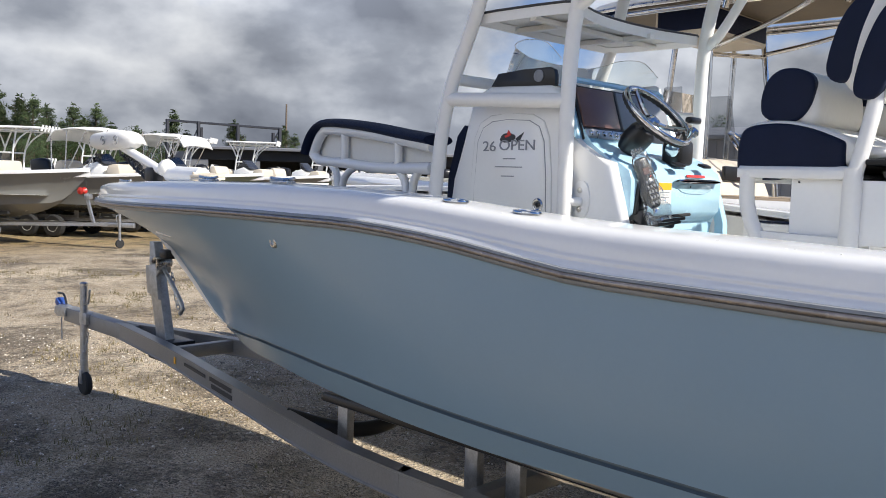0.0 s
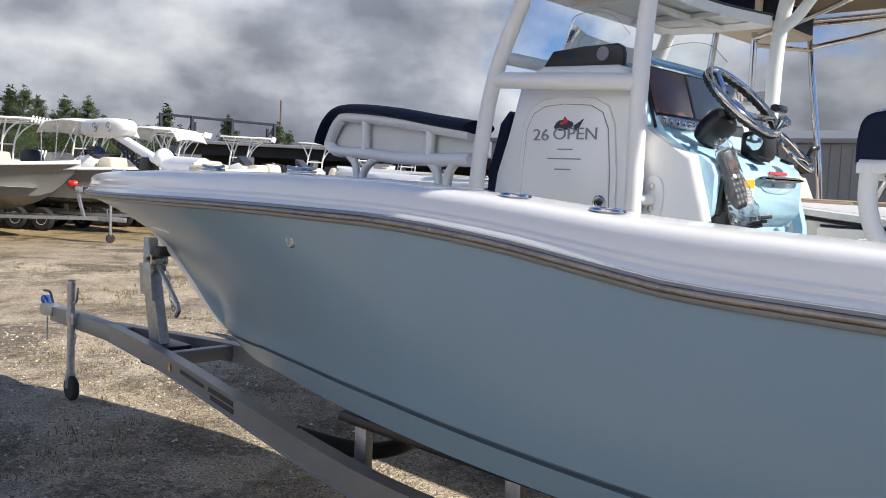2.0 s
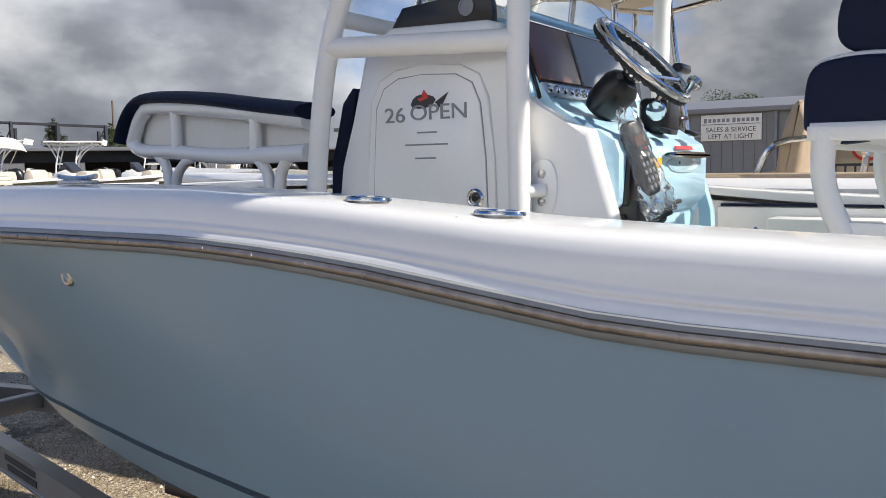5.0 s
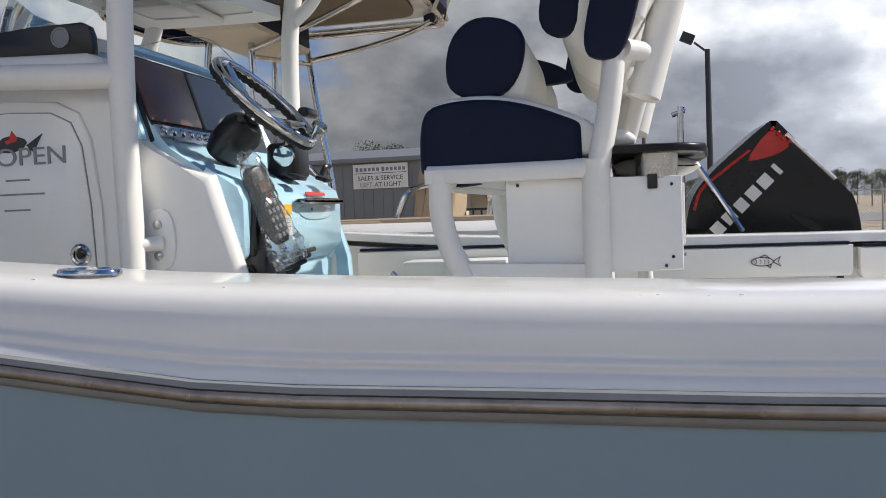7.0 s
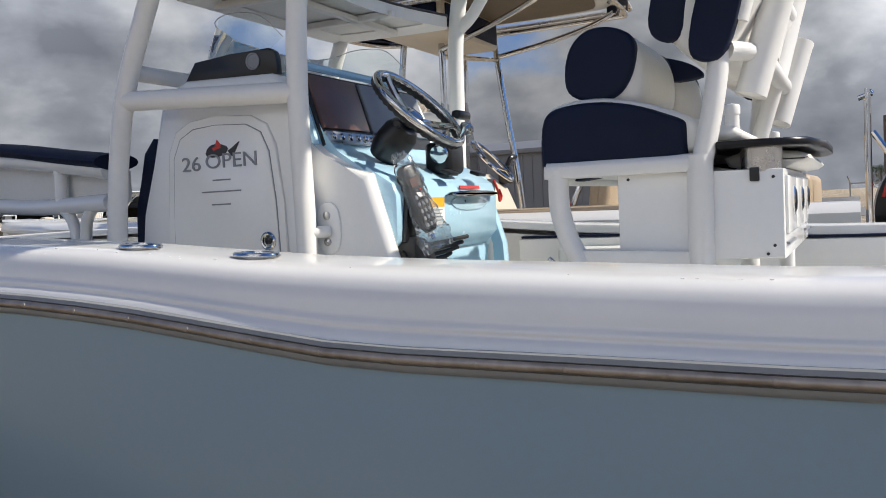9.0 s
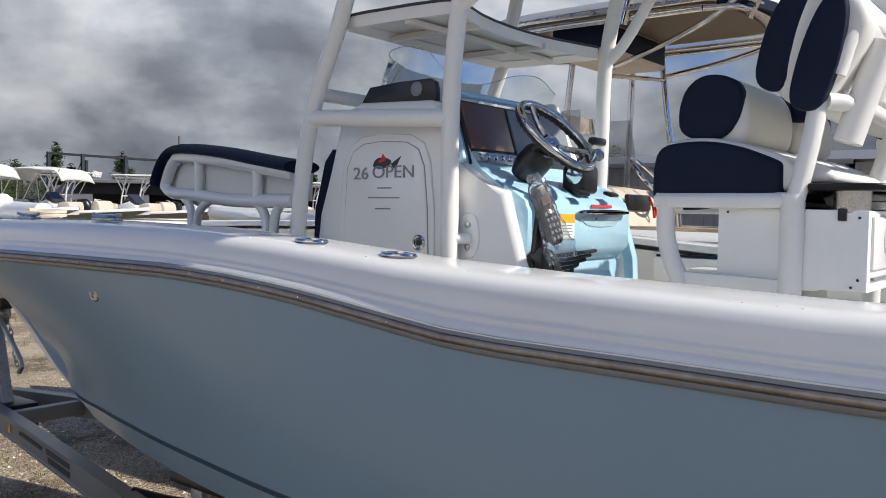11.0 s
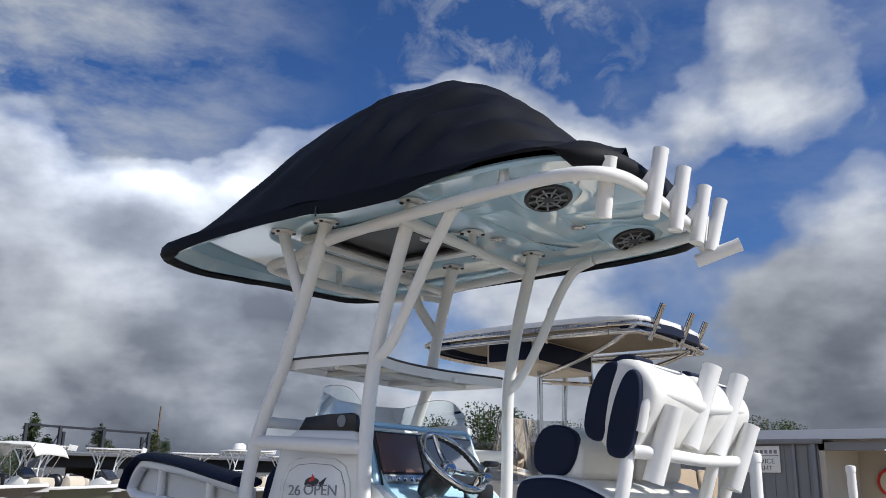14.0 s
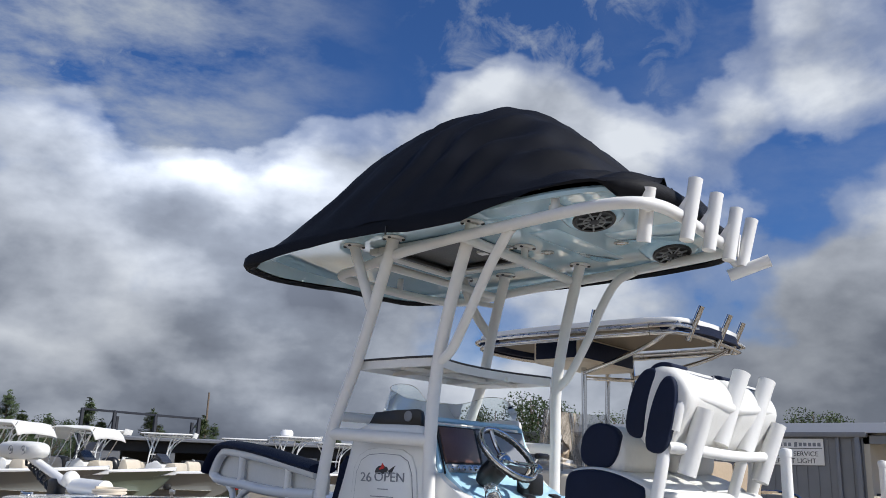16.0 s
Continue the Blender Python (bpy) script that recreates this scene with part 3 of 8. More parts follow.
def build_liner():
    ys = [y for y in HULL_Y if y <= 4.85]
    for side in (-1, 1):
        secs = []
        for y in ys:
            zf = 1.20 + 0.36 * max(0.0, min(1.0, (y - 2.9) / 0.5))
            ins = [p for p in side_points(y) if p[2] > zf][0]
            xf = min(beam(y) - 0.20, -ins[0] - 0.04)
            secs.append([(side * (beam(y) - 0.245), y, table(y, TOP_Z) - 0.05), (side * min(beam(y) - 0.20, xf + 0.08), y, 1.66), (side * xf, y, zf), (0, y, zf)])
        part("cockpit_liner", loft(secs), LINER, boat, "off-white cockpit liner and sole", 30)
    part("sole", B((0, 0.85, 1.195), (1.6, 4.0, 0.02), 0.004), LINER, boat)
    # padded coaming panels along the inside of the starboard gunwale
    for y0, y1, z1 in ((-1.1, 0.215, 1.742), (0.235, 1.22, 1.752), (1.24, 1.90, 1.775)):
        part("coaming_panel", P([(y0 + 0.01, z1 - 0.105), (y1 - 0.01, z1 - 0.105), (y1, z1 - 0.09), (y1, z1 - 0.004), (y0, z1 - 0.004), (y0, z1 - 0.09)], 0.790, 0.835, "x", 0.006), GEL, boat, "white coaming panel")
        part("piping", B((0.800, 0.5 * (y0 + y1), z1 + 0.003), (0.020, y1 - y0 - 0.02, 0.010), 0.004), NAVY, boat, "navy piping")
    # small fish outline mark on the panel
    pts = []
    for i in range(25):
        t = 2 * math.pi * i / 24
        pts.append((0.787, 0.515 + 0.034 * math.cos(t), 1.700 + 0.014 * math.sin(t)))
    bm = TB(pts, 0.0014, 5, 1, False)
    tube(bm, [(0.787, 0.482, 1.700), (0.787, 0.458, 1.716), (0.787, 0.466, 1.700), (0.787, 0.457, 1.684), (0.787, 0.482, 1.699)], 0.0014, 5, 1)
    tube(bm, [(0.787, 0.525, 1.713), (0.787, 0.505, 1.722), (0.787, 0.493, 1.712)], 0.0014, 5, 2)
    tube(bm, [(0.787, 0.500, 1.688), (0.787, 0.490, 1.679), (0.787, 0.487, 1.692)], 0.0014, 5, 2)
    tube(bm, [(0.787, 0.538, 1.709), (0.787, 0.532, 1.701), (0.787, 0.537, 1.692)], 0.0012, 5, 3)
    for k in range(3):
        tube(bm, [(0.787, 0.522 - 0.012 * k, 1.707), (0.787, 0.518 - 0.012 * k, 1.700), (0.787, 0.521 - 0.012 * k, 1.694)], 0.0009, 5, 2)
    tube(bm, [(0.787, 0.542, 1.7025), (0.787, 0.5405, 1.7025)], 0.0016, 6, 1)
    part("fish_mark", bm, INK, boat, "dark outline of a fish")
    # vertical seams and a latch of the lockers below
    for y in (0.70, 0.685):
        part("seam", B((0.858, y, 1.60), (0.01, 0.006, 0.10)), INK, boat)
    part("locker_latch", B((0.84, 0.265, 1.632), (0.02, 0.02, 0.03), 0.003), BLACK, boat)


build_hull()
build_cap()
build_rail()
build_liner()


def flush_fitting(y, r, holder):
    """A flush oval rod holder or drink ring let into the gunwale."""
    z = table(y, TOP_Z) + 0.001
    m = Matrix.Translation((-0.965, y, z)) @ Matrix.Rotation(radians(2), 4, "X") @ Matrix.Diagonal((0.72, 1.0, 1.0, 1.0))
    rim = part("rod_holder" if holder else "drink_holder", LA([(r, 0.0), (r, 0.004), (r * 0.94, 0.008), (r * 0.72, 0.009), (r * 0.68, 0.004), (r * 0.67, -0.03)], m, 28), CHROME, boat, "polished flush ring")
    part("well", LA([(r * 0.67, 0.0015), (0.0, 0.0014)], m, 28), BLACK if holder else STEEL, rim)


flush_fitting(1.785, 0.052, True)
flush_fitting(2.093, 0.052, False)


def hull_fitting():
    y = 3.067
    n = Vector((-1.0, 0.10, -0.12)).normalized()
    m = Matrix.Translation((-1.023, y, 1.652)) @ n.to_track_quat("Z", "Y").to_matrix().to_4x4()
    part("through_hull", LA([(0.027, -0.014), (0.027, 0.004), (0.022, 0.009), (0.015, 0.009), (0.013, 0.003), (0.0, 0.002)], m, 20), STEEL, boat, "small chrome drain fitting")


hull_fitting()


def popup_cleat(x, y, rot):
    z = table(y, TOP_Z) + 0.003
    c = part("cleat", B((x, y, z + 0.004), (0.045, 0.13, 0.010), 0.004), STEEL, boat, "low stainless pop-up cleat")
    part("horn", TB([(x, y - 0.085, z + 0.020), (x, y - 0.04, z + 0.015), (x, y + 0.04, z + 0.015), (x, y + 0.085, z + 0.020)], 0.007, 8, 4), STEEL, c)


popup_cleat(-0.80, 3.97, 0)
popup_cleat(-0.955, 3.11, 0)
popup_cleat(-0.30, 5.95, 0)


# ---- centre console ----
console = thing("center_console", "white and pale blue helm console with lettered door", "console", (0, 2.1, 1.2))


def build_console():
    x0, x1 = -0.385, 0.43
    side = [(1.775, 1.21), (1.803, 1.78), (1.872, 2.012), (1.93, 2.028), (2.032, 2.062), (2.062, 2.12), (2.112, 2.236), (2.13, 2.295), (2.16, 2.308), (2.47, 2.318), (2.535, 2.29), (2.575, 2.24), (2.655, 1.93), (2.70, 1.60), (2.72, 1.21)]
    inner = [(y + (0.075 if y < 1.9 else 0.0), z) for y, z in side]
    part("shell", P(inner, x0 + 0.012, x1 - 0.012, "x", 0.02, 3), GEL, console, "white moulded console shell")
    for a, b in ((x0, -0.335), (0.38, x1)):
        shift = -0.008 if a < 0 else 0.03
        part("cheek", P([(y + (shift if y < 1.9 else 0.0), z) for y, z in side], a, b, "x", 0.022, 3), GEL, console, "white moulded side cheek")
    edge = [(y, z) for y, z in side if y < 1.9] + [(y + 0.075, z) for y, z in side if y < 1.9][::-1]
    part("pod_return", P(edge, 0.386, x1, "x", 0.004), GEL_C, console, "pale blue edge beside the cheek")
    # pale blue helm pod between the side cheeks
    pod = [(1.862, 1.21), (1.866, 1.70), (1.864, 1.785), (1.832, 1.806), (1.813, 1.828), (1.811, 1.95), (1.824, 1.985), (1.90, 2.035), (2.00, 2.07), (2.045, 2.13), (2.10, 2.30), (2.16, 2.318), (2.3, 2.2), (2.3, 1.21)]
    part("helm_pod", P(pod, -0.332, 0.372, "x", 0.014, 2), GEL_C, console, "pale blue moulded helm pod")
    part("foot_well", P([(1.825, 1.21), (1.835, 1.66), (1.87, 1.75), (1.87, 1.21)], 0.12, 0.345, "x", 0.012), GEL_C, console)
    # rounded step and seam beside the door: raised oval boss with two bolts
    boss = smooth2([(1.955, 1.80), (2.03, 1.80), (2.03, 1.94), (1.955, 1.94)], 2)
    part("boss", P(boss, -0.392, -0.380, "x", 0.004), GEL, console)
    for z in (1.833, 1.904):
        m = Matrix.Translation((-0.392, 1.996, z)) @ Matrix.Rotation(radians(-90), 4, "Y")
        part("bolt", LA([(0.011, 0), (0.011, 0.003), (0.007, 0.006), (0.0, 0.0065)], m, 14), STEEL, console)
    # door: proud frame moulding, dark seam, flush panel
    o = [(2.535, 1.72), (2.530, 1.90), (2.518, 2.09), (2.49, 2.145), (2.44, 2.170), (2.36, 2.176), (2.25, 2.170), (2.20, 2.145), (2.175, 2.09), (2.160, 1.95), (2.152, 1.72)]
    wide = [(2.345 + (a - 2.345) * 1.14, 1.95 + (b - 1.95) * 1.12) for a, b in o]
    part("door_frame", P(wide, -0.3925, -0.370, "x", 0.006, 3), GEL, console, "raised rounded door surround")
    part("door_seam", P([(2.345 + (a - 2.345) * 1.015, 1.95 + (b - 1.95) * 1.01) for a, b in o], -0.3938, -0.380, "x"), INKG, console)
    door = part("door", P(o, -0.3965, -0.380, "x", 0.0025), GEL, console, "white console door")
    m = Matrix.Translation((-0.3965, 2.19, 1.841)) @ Matrix.Rotation(radians(-90), 4, "Y")
    lock = part("latch", LA([(0.026, 0), (0.026, 0.004), (0.021, 0.008), (0.017, 0.006), (0.016, 0.001), (0.0, 0.001)], m, 24), CHROME, door, "round chrome slam latch")
    part("latch_core", LA([(0.009, 0.001), (0.009, 0.006), (0.0, 0.007)], m, 12), BLACK, door)
    # lettering and three bars
    rot = Matrix(((0, 0, -1, 0), (-1, 0, 0, 0), (0, 1, 0, 0), (0, 0, 0, 1)))
    for word, y, z in (("26", 2.452, 2.068), ("OPEN", 2.305, 2.072)):
        letters(word, 0.060, Matrix.Translation((-0.3975, y, z)) @ rot @ Matrix.Diagonal((1.22, 0.98, 1, 1)), INKG, door)
    for z, a, b in ((2.020, 2.312, 2.376), (1.987, 2.276, 2.418), (1.950, 2.316, 2.384)):
        part("vent_line", B((-0.3972, 0.5 * (a + b), z), (0.002, b - a, 0.004)), INKG, door)
    # small leaping-fish emblem as plain shapes
    em = part("emblem", P(smooth2([(2.40, 2.09), (2.385, 2.118), (2.35, 2.125), (2.31, 2.112), (2.325, 2.092), (2.36, 2.083)], 1), -0.3985, -0.395, "x"), INK, door, "small red and black emblem")
    part("emblem_fin", P([(2.36, 2.118), (2.352, 2.135), (2.335, 2.115)], -0.3988, -0.395, "x"), RED, em)
    part("emblem_tail", P([(2.315, 2.10), (2.272, 2.125), (2.29, 2.095), (2.30, 2.085)], -0.3988, -0.395, "x"), INK, em)
    part("emblem_stripe", P([(2.372, 2.112), (2.345, 2.119), (2.338, 2.112), (2.366, 2.104)], -0.3989, -0.395, "x"), RED, em)
    # dark base trim of the windscreen on the console top, with round speaker knob
    trim = [(2.476, 2.312), (2.145, 2.302), (2.146, 2.345), (2.153, 2.366), (2.172, 2.377), (2.30, 2.375), (2.437, 2.366)]
    for a, b in ((-0.375, -0.350), (0.395, 0.420)):
        t = part("windscreen_trim", P(trim, a, b, "x", 0.004), BLACK if a < 0 else GEL, console, "black side trim below the windscreen" if a < 0 else "white side trim below the windscreen")
        if a < 0:
            mm = Matrix.Translation((-0.376, 2.225, 2.345)) @ Matrix.Rotation(radians(-90), 4, "Y")
            knob = part("dial", LA([(0.024, 0), (0.024, 0.003), (0.019, 0.004), (0.018, 0.002), (0, 0.002)], mm, 20), INKG, t, "round grey badge")
    part("windscreen_trim", P([(-0.36, 2.312), (0.41, 2.312), (0.41, 2.345), (-0.36, 2.345)], 2.455, 2.475, "y", 0.004), GEL, console)
    # clear wrap-round windscreen
    path = [(-0.362, 2.178), (-0.364, 2.25), (-0.365, 2.33), (-0.355, 2.40), (-0.32, 2.44), (-0.2, 2.455), (0.02, 2.46), (0.25, 2.455), (0.37, 2.44), (0.40, 2.40), (0.41, 2.33), (0.41, 2.25), (0.408, 2.178)]
    h = [2.41, 2.478, 2.497, 2.494, 2.478, 2.452, 2.445, 2.452, 2.478, 2.494, 2.497, 2.478, 2.41]
    lean = [0.93, 0.93, 0.94, 0.94, 0.95, 0.95, 1, 0.95, 0.95, 0.94, 0.94, 0.93, 0.93]
    secs = [[(x, y, 2.368), (0.02 + (x - 0.02) * (0.5 + 0.5 * l), y - 0.012, 0.5 * (2.368 + z)), (0.02 + (x - 0.02) * l, y - 0.03, z)] for (x, y), z, l in zip(path, h, lean)]
    ws = part("windscreen", loft(secs), ACRYL, console, "clear acrylic windscreen", 70)
    ws.visible_shadow = False
    part("windscreen_edge", TB([s[2] for s in secs], 0.0014, 6, 3), STEEL, console)
    # dash: pale rim, screens, switch strip
    up = Vector((0, 0.30, 0.954)).normalized()
    nrm = Vector((0, -0.954, 0.30)).normalized()

    def panel(name, mat, xa, xb, za, zb, off, thick, lab="", bev=0.004):
        c = Vector((0.5 * (xa + xb), 2.038, 2.10)) + up * (0.5 * (za + zb)) + nrm * off
        r = Matrix((Vector((1, 0, 0)), up, nrm)).transposed()
        return part(name, B(c, (xb - xa, zb - za, thick), bev, 2, r), mat, console, lab)
    panel("dash_panel", BLACK, -0.335, 0.34, -0.005, 0.215, 0.006, 0.012, "black dash panel")
    panel("display", SCREEN, -0.325, -0.075, 0.045, 0.205, 0.014, 0.012, "brown-covered chart display")
    panel("display", INKG, -0.055, 0.325, 0.045, 0.205, 0.014, 0.012, "grey glossy display")
    st = panel("switch_panel", STEEL, -0.325, 0.10, 0.0, 0.036, 0.016, 0.012, "brushed switch strip with round buttons")
    for i in range(9):
        c = Vector((-0.30 + 0.044 * i, 2.038, 2.10)) + up * 0.018 + nrm * 0.022
        part("button", LA([(0.011, 0), (0.011, 0.005), (0.007, 0.008), (0, 0.008)], Matrix.Translation(c) @ nrm.to_track_quat("Z", "Y").to_matrix().to_4x4(), 12), CHROME, st)
    part("dash_rim", TB([(-0.345, 2.05, 2.10), (-0.345, 2.115, 2.325), (-0.33, 2.125, 2.335), (0.34, 2.125, 2.335), (0.355, 2.115, 2.325), (0.355, 2.05, 2.10)], 0.012, 8, 1), GEL_C, console, "pale blue dash brow")
    # grab handle with its recess, stickers
    well = part("handle_recess", P(smooth2([(-0.02, 1.942), (0.30, 1.942), (0.26, 1.900), (0.03, 1.900)], 2), 1.8085, 1.83, "y", 0.003), GEL_T, console, "scooped recess below the handle")
    part("recess_screw", LA([(0.004, 0.0), (0.004, 0.002), (0, 0.003)], Matrix.Translation((0.10, 1.8085, 1.928)) @ Matrix.Rotation(radians(90), 4, "X"), 8), INK, well)
    part("grab_handle", P(smooth2([(-0.045, 1.944), (-0.02, 1.958), (0.13, 1.960), (0.31, 1.957), (0.315, 1.943), (0.13, 1.941)], 1), 1.783, 1.812, "y", 0.007, 3), CHROME, console, "chrome grab handle")
    part("warning_label", B((0.145, 1.8115, 1.971), (0.15, 0.003, 0.010), 0, 1, Matrix.Rotation(radians(-20), 3, "X")), RED, console, "red warning sticker")
    st = part("sticker", B((-0.098, 1.8100, 1.902), (0.096, 0.003, 0.080)), PAPER, console, "orange and white paper sticker")
    part("sticker_band", B((-0.098, 1.8085, 1.928), (0.096, 0.002, 0.028)), ORANGE, st)
    for k in range(4):
        part("print", B((-0.098, 1.8082, 1.905 - 0.010 * k), (0.070 - 0.012 * (k % 2), 0.0015, 0.003)), INKG, st)
    # black slatted rest low on the pod
    rack = part("footrest", P(smooth2([(-0.31, 1.74), (-0.31, 1.835), (-0.27, 1.838), (-0.20, 1.81), (-0.17, 1.74)], 1), 1.775, 1.865, "y", 0.008), BLACK, console, "black slatted footrest box")
    for tip, z in ((0.095, 1.818), (0.055, 1.803), (0.02, 1.789), (-0.03, 1.775), (-0.07, 1.761)):
        part("slat", TB([(-0.27, 1.80, z - 0.012), (-0.10, 1.795, z - 0.006), (tip, 1.805, z)], 0.007, 6, 3), RUBBER, rack)


build_console()


def build_wheel():
    c = Vector((-0.160, 1.818, 2.195))
    nrm = Vector((0.0, -0.71, 0.70)).normalized()
    m = Matrix.Translation(c) @ nrm.to_track_quat("Z", "Y").to_matrix().to_4x4()
    th = thing("steering_wheel", "polished stainless steering wheel with three spokes", "steering wheel", c)
    ring = [m @ Vector((0.147 * math.cos(a), 0.147 * math.sin(a), 0)) for a in [2 * math.pi * i / 48 for i in range(49)]]
    part("rim", TB(ring, 0.0125, 12, 1, False), CHROME, th)
    # one black scalloped grip moulded under the rim
    wave = [(0.1455 + 0.0012 * math.cos(40 * a), a, -0.0085 - 0.0028 * math.cos(40 * a)) for a in [2 * math.pi * i / 240 for i in range(241)]]
    part("finger_grip", TB([m @ Vector((r * math.cos(a), r * math.sin(a), z)) for r, a, z in wave], 0.0122, 8, 1, False), RUBBER, th, "black moulded finger grip under the rim")
    for k, a in enumerate((90, 210, 330)):
        d = Vector((math.cos(radians(a)), math.sin(radians(a)), 0))
        part("spoke", TB([m @ (d * 0.02 + Vector((0, 0, -0.035))), m @ (d * 0.07 + Vector((0, 0, -0.026))), m @ (d * 0.144)], 0.011, 8, 4), CHROME, th)
    part("hub", LA([(0.0, -0.05), (0.03, -0.05), (0.034, -0.03), (0.026, -0.018), (0.0, -0.014)], m, 20), CHROME, th)
    part("knob", LA([(0.006, 0.0), (0.008, 0.015), (0.020, 0.028), (0.022, 0.040), (0.014, 0.05), (0, 0.052)], m @ Matrix.Translation((0.07, -0.122, 0.0)), 16), CHROME, th, "chrome spinner knob")
    part("column", LA([(0.022, -0.16), (0.022, -0.05)], m, 14), BLACK, th)
    boot = LA([(0.046, -0.18), (0.055, -0.15), (0.057, -0.12), (0.054, -0.09), (0.044, -0.068), (0.028, -0.06)], m @ Matrix.Diagonal((1.12, 0.92, 1.0, 1.0)), 24)
    for v in boot.verts:
        v.co += 0.006 * Vector((noise.noise(26 * v.co), noise.noise(26 * v.co + Vector((5, 0, 0))), noise.noise(26 * v.co + Vector((0, 7, 0)))))
    part("boot", boot, BLACK, th, "wrinkled black column boot", 25)
    part("tilt_lever", TB([m @ Vector((-0.03, 0.0, -0.07)), m @ Vector((-0.085, -0.01, -0.055))], 0.008, 8), BLACK, th)


build_wheel()


def build_throttle():
    th = thing("throttle", "black and chrome engine throttle lever", "throttle", (0.06, 1.87, 2.03))
    part("base", B((0.075, 1.86, 2.062), (0.11, 0.09, 0.10), 0.018, 3), BLACK, th)
    part("dial", LA([(0.028, 0), (0.028, 0.012), (0.0, 0.016)], Matrix.Translation((0.012, 1.845, 2.075)) @ Matrix.Rotation(radians(-110), 4, "Y"), 18), CHROME, th)
    part("lever", TB([(0.02, 1.86, 2.075), (0.025, 1.83, 2.13), (0.035, 1.80, 2.18)], 0.010, 8, 4), CHROME, th)
    part("grip", B((0.07, 1.795, 2.19), (0.09, 0.03, 0.026), 0.010, 3), BLACK, th)
    for x in (-0.02, 0.19):
        part("switch", B((x, 1.80, 2.014), (0.06, 0.035, 0.012), 0.004, 2, Matrix.Rotation(radians(20), 3, "X")), BLACK, th)


build_throttle()


def build_remote():
    th = thing("radio_handset", "black corded handset in a clear plastic bag", "handset", (-0.25, 1.80, 1.8))
    up = Vector((-0.040, 0.055, 0.18)).normalized()
    out = Vector((-0.35, -0.93, 0.0))
    out = (out - up * out.dot(up)).normalized()
    rot = Matrix((out.cross(up), up, out)).transposed().to_4x4()
    m = Matrix.Translation((-0.270, 1.782, 1.938)) @ rot
    outline = smooth2([(-0.024, -0.095), (0.024, -0.095), (0.027, -0.02), (0.022, 0.03), (0.027, 0.07), (0.020, 0.097), (-0.020, 0.097), (-0.027, 0.07), (-0.022, 0.03), (-0.027, -0.02)], 1)
    bm = P(outline, -0.015, 0.015, "z", 0.007, 3)
    bmesh.ops.transform(bm, matrix=m, verts=bm.verts)
    part("body", bm, BLACK, th, "", 50)
    for r in range(5):
        for k in range(3):
            part("key", B(m @ Vector((-0.014 + 0.014 * k, -0.075 + 0.020 * r, 0.0155)), (0.009, 0.011, 0.004), 0.002, 1, rot.to_3x3()), INKG, th)
    part("display", B(m @ Vector((0, 0.045, 0.0155)), (0.030, 0.026, 0.003), 0.001, 1, rot.to_3x3()), SCREEN, th)
    part("red_key", B(m @ Vector((-0.010, 0.022, 0.0158)), (0.008, 0.006, 0.004), 0.002, 1, rot.to_3x3()), RED, th)
    secs = []
    for i in range(25):
        t = i / 24
        v = -0.150 + 0.285 * t
        w2 = 0.044 + 0.008 * math.sin(7 * t) + (0.012 if t < 0.2 else 0.0) - 0.024 * max(0.0, t - 0.80) / 0.2
        d2 = 0.023 - 0.016 * max(0.0, 0.2 - t) / 0.2 - 0.012 * max(0.0, t - 0.8) / 0.2
        secs.append([m @ Vector((w2 * math.cos(a) + 0.007 * noise.noise((3 * math.cos(a), 3 * math.sin(a), 11 * t)), v + 0.008 * noise.noise((4 * math.cos(a), 9 * t, 2)), 0.004 + d2 * math.sin(a) + 0.010 * noise.noise((4 * math.cos(a), 16 * t, 5)))) for a in [2 * math.pi * k / 26 for k in range(26)]])
    bag = part("bag", loft(secs, True), BAG, th, "crumpled clear plastic bag", 20)
    bag.visible_shadow = False
    part("cable", TB([(-0.255, 1.79, 1.83), (-0.24, 1.775, 1.76), (-0.28, 1.78, 1.73), (-0.32, 1.81, 1.80)], 0.006, 8, 5), BLACK, th)
    part("cradle", B((-0.262, 1.808, 1.90), (0.075, 0.02, 0.17), 0.006, 2, Matrix.Rotation(radians(9), 3, "Y")), BLACK, th)


build_remote()

# navy pad on the console front
pad = [(2.70, 1.60), (2.705, 1.88), (2.665, 2.06), (2.635, 2.155), (2.665, 2.165), (2.705, 2.12), (2.745, 1.95), (2.77, 1.60)]
front_pad = thing("console_seat_back", "navy padded backrest on the console front", "backrest", (0, 2.72, 1.6))
part("cushion", P(pad, -0.33, 0.38, "x", 0.012, 3), NAVY, front_pad)
part("mount", B((0.02, 2.69, 1.75), (0.5, 0.03, 0.2), 0.004), GEL, front_pad)


# ---- T-top: tube frame, shelf, hardtop with canvas cover ----
t_top = thing("t_top", "white tube T-top with pale blue hardtop over the console", "t-top", (0, 2.2, 1.2))
LEG = 0.0285


def flange(c):
    f = part("flange", LA([(0.040, 0.003), (0.042, 0.006), (0.042, 0.010), (0, 0.010)], Matrix.Translation((c[0], c[1], c[2] - 0.012)) @ Matrix.Diagonal((1.35, 1.15, 1.0, 1.0)), 22), POWDER, t_top)
    for dx, dy in ((0.044, 0.012), (0.030, -0.034), (-0.044, -0.012), (-0.030, 0.034)):
        part("bolt", LA([(0.0085, 0.002), (0.0085, -0.004), (0.004, -0.007), (0, -0.007)], Matrix.Translation((c[0] + dx, c[1] + dy, c[2] - 0.009)), 8), INK, f)


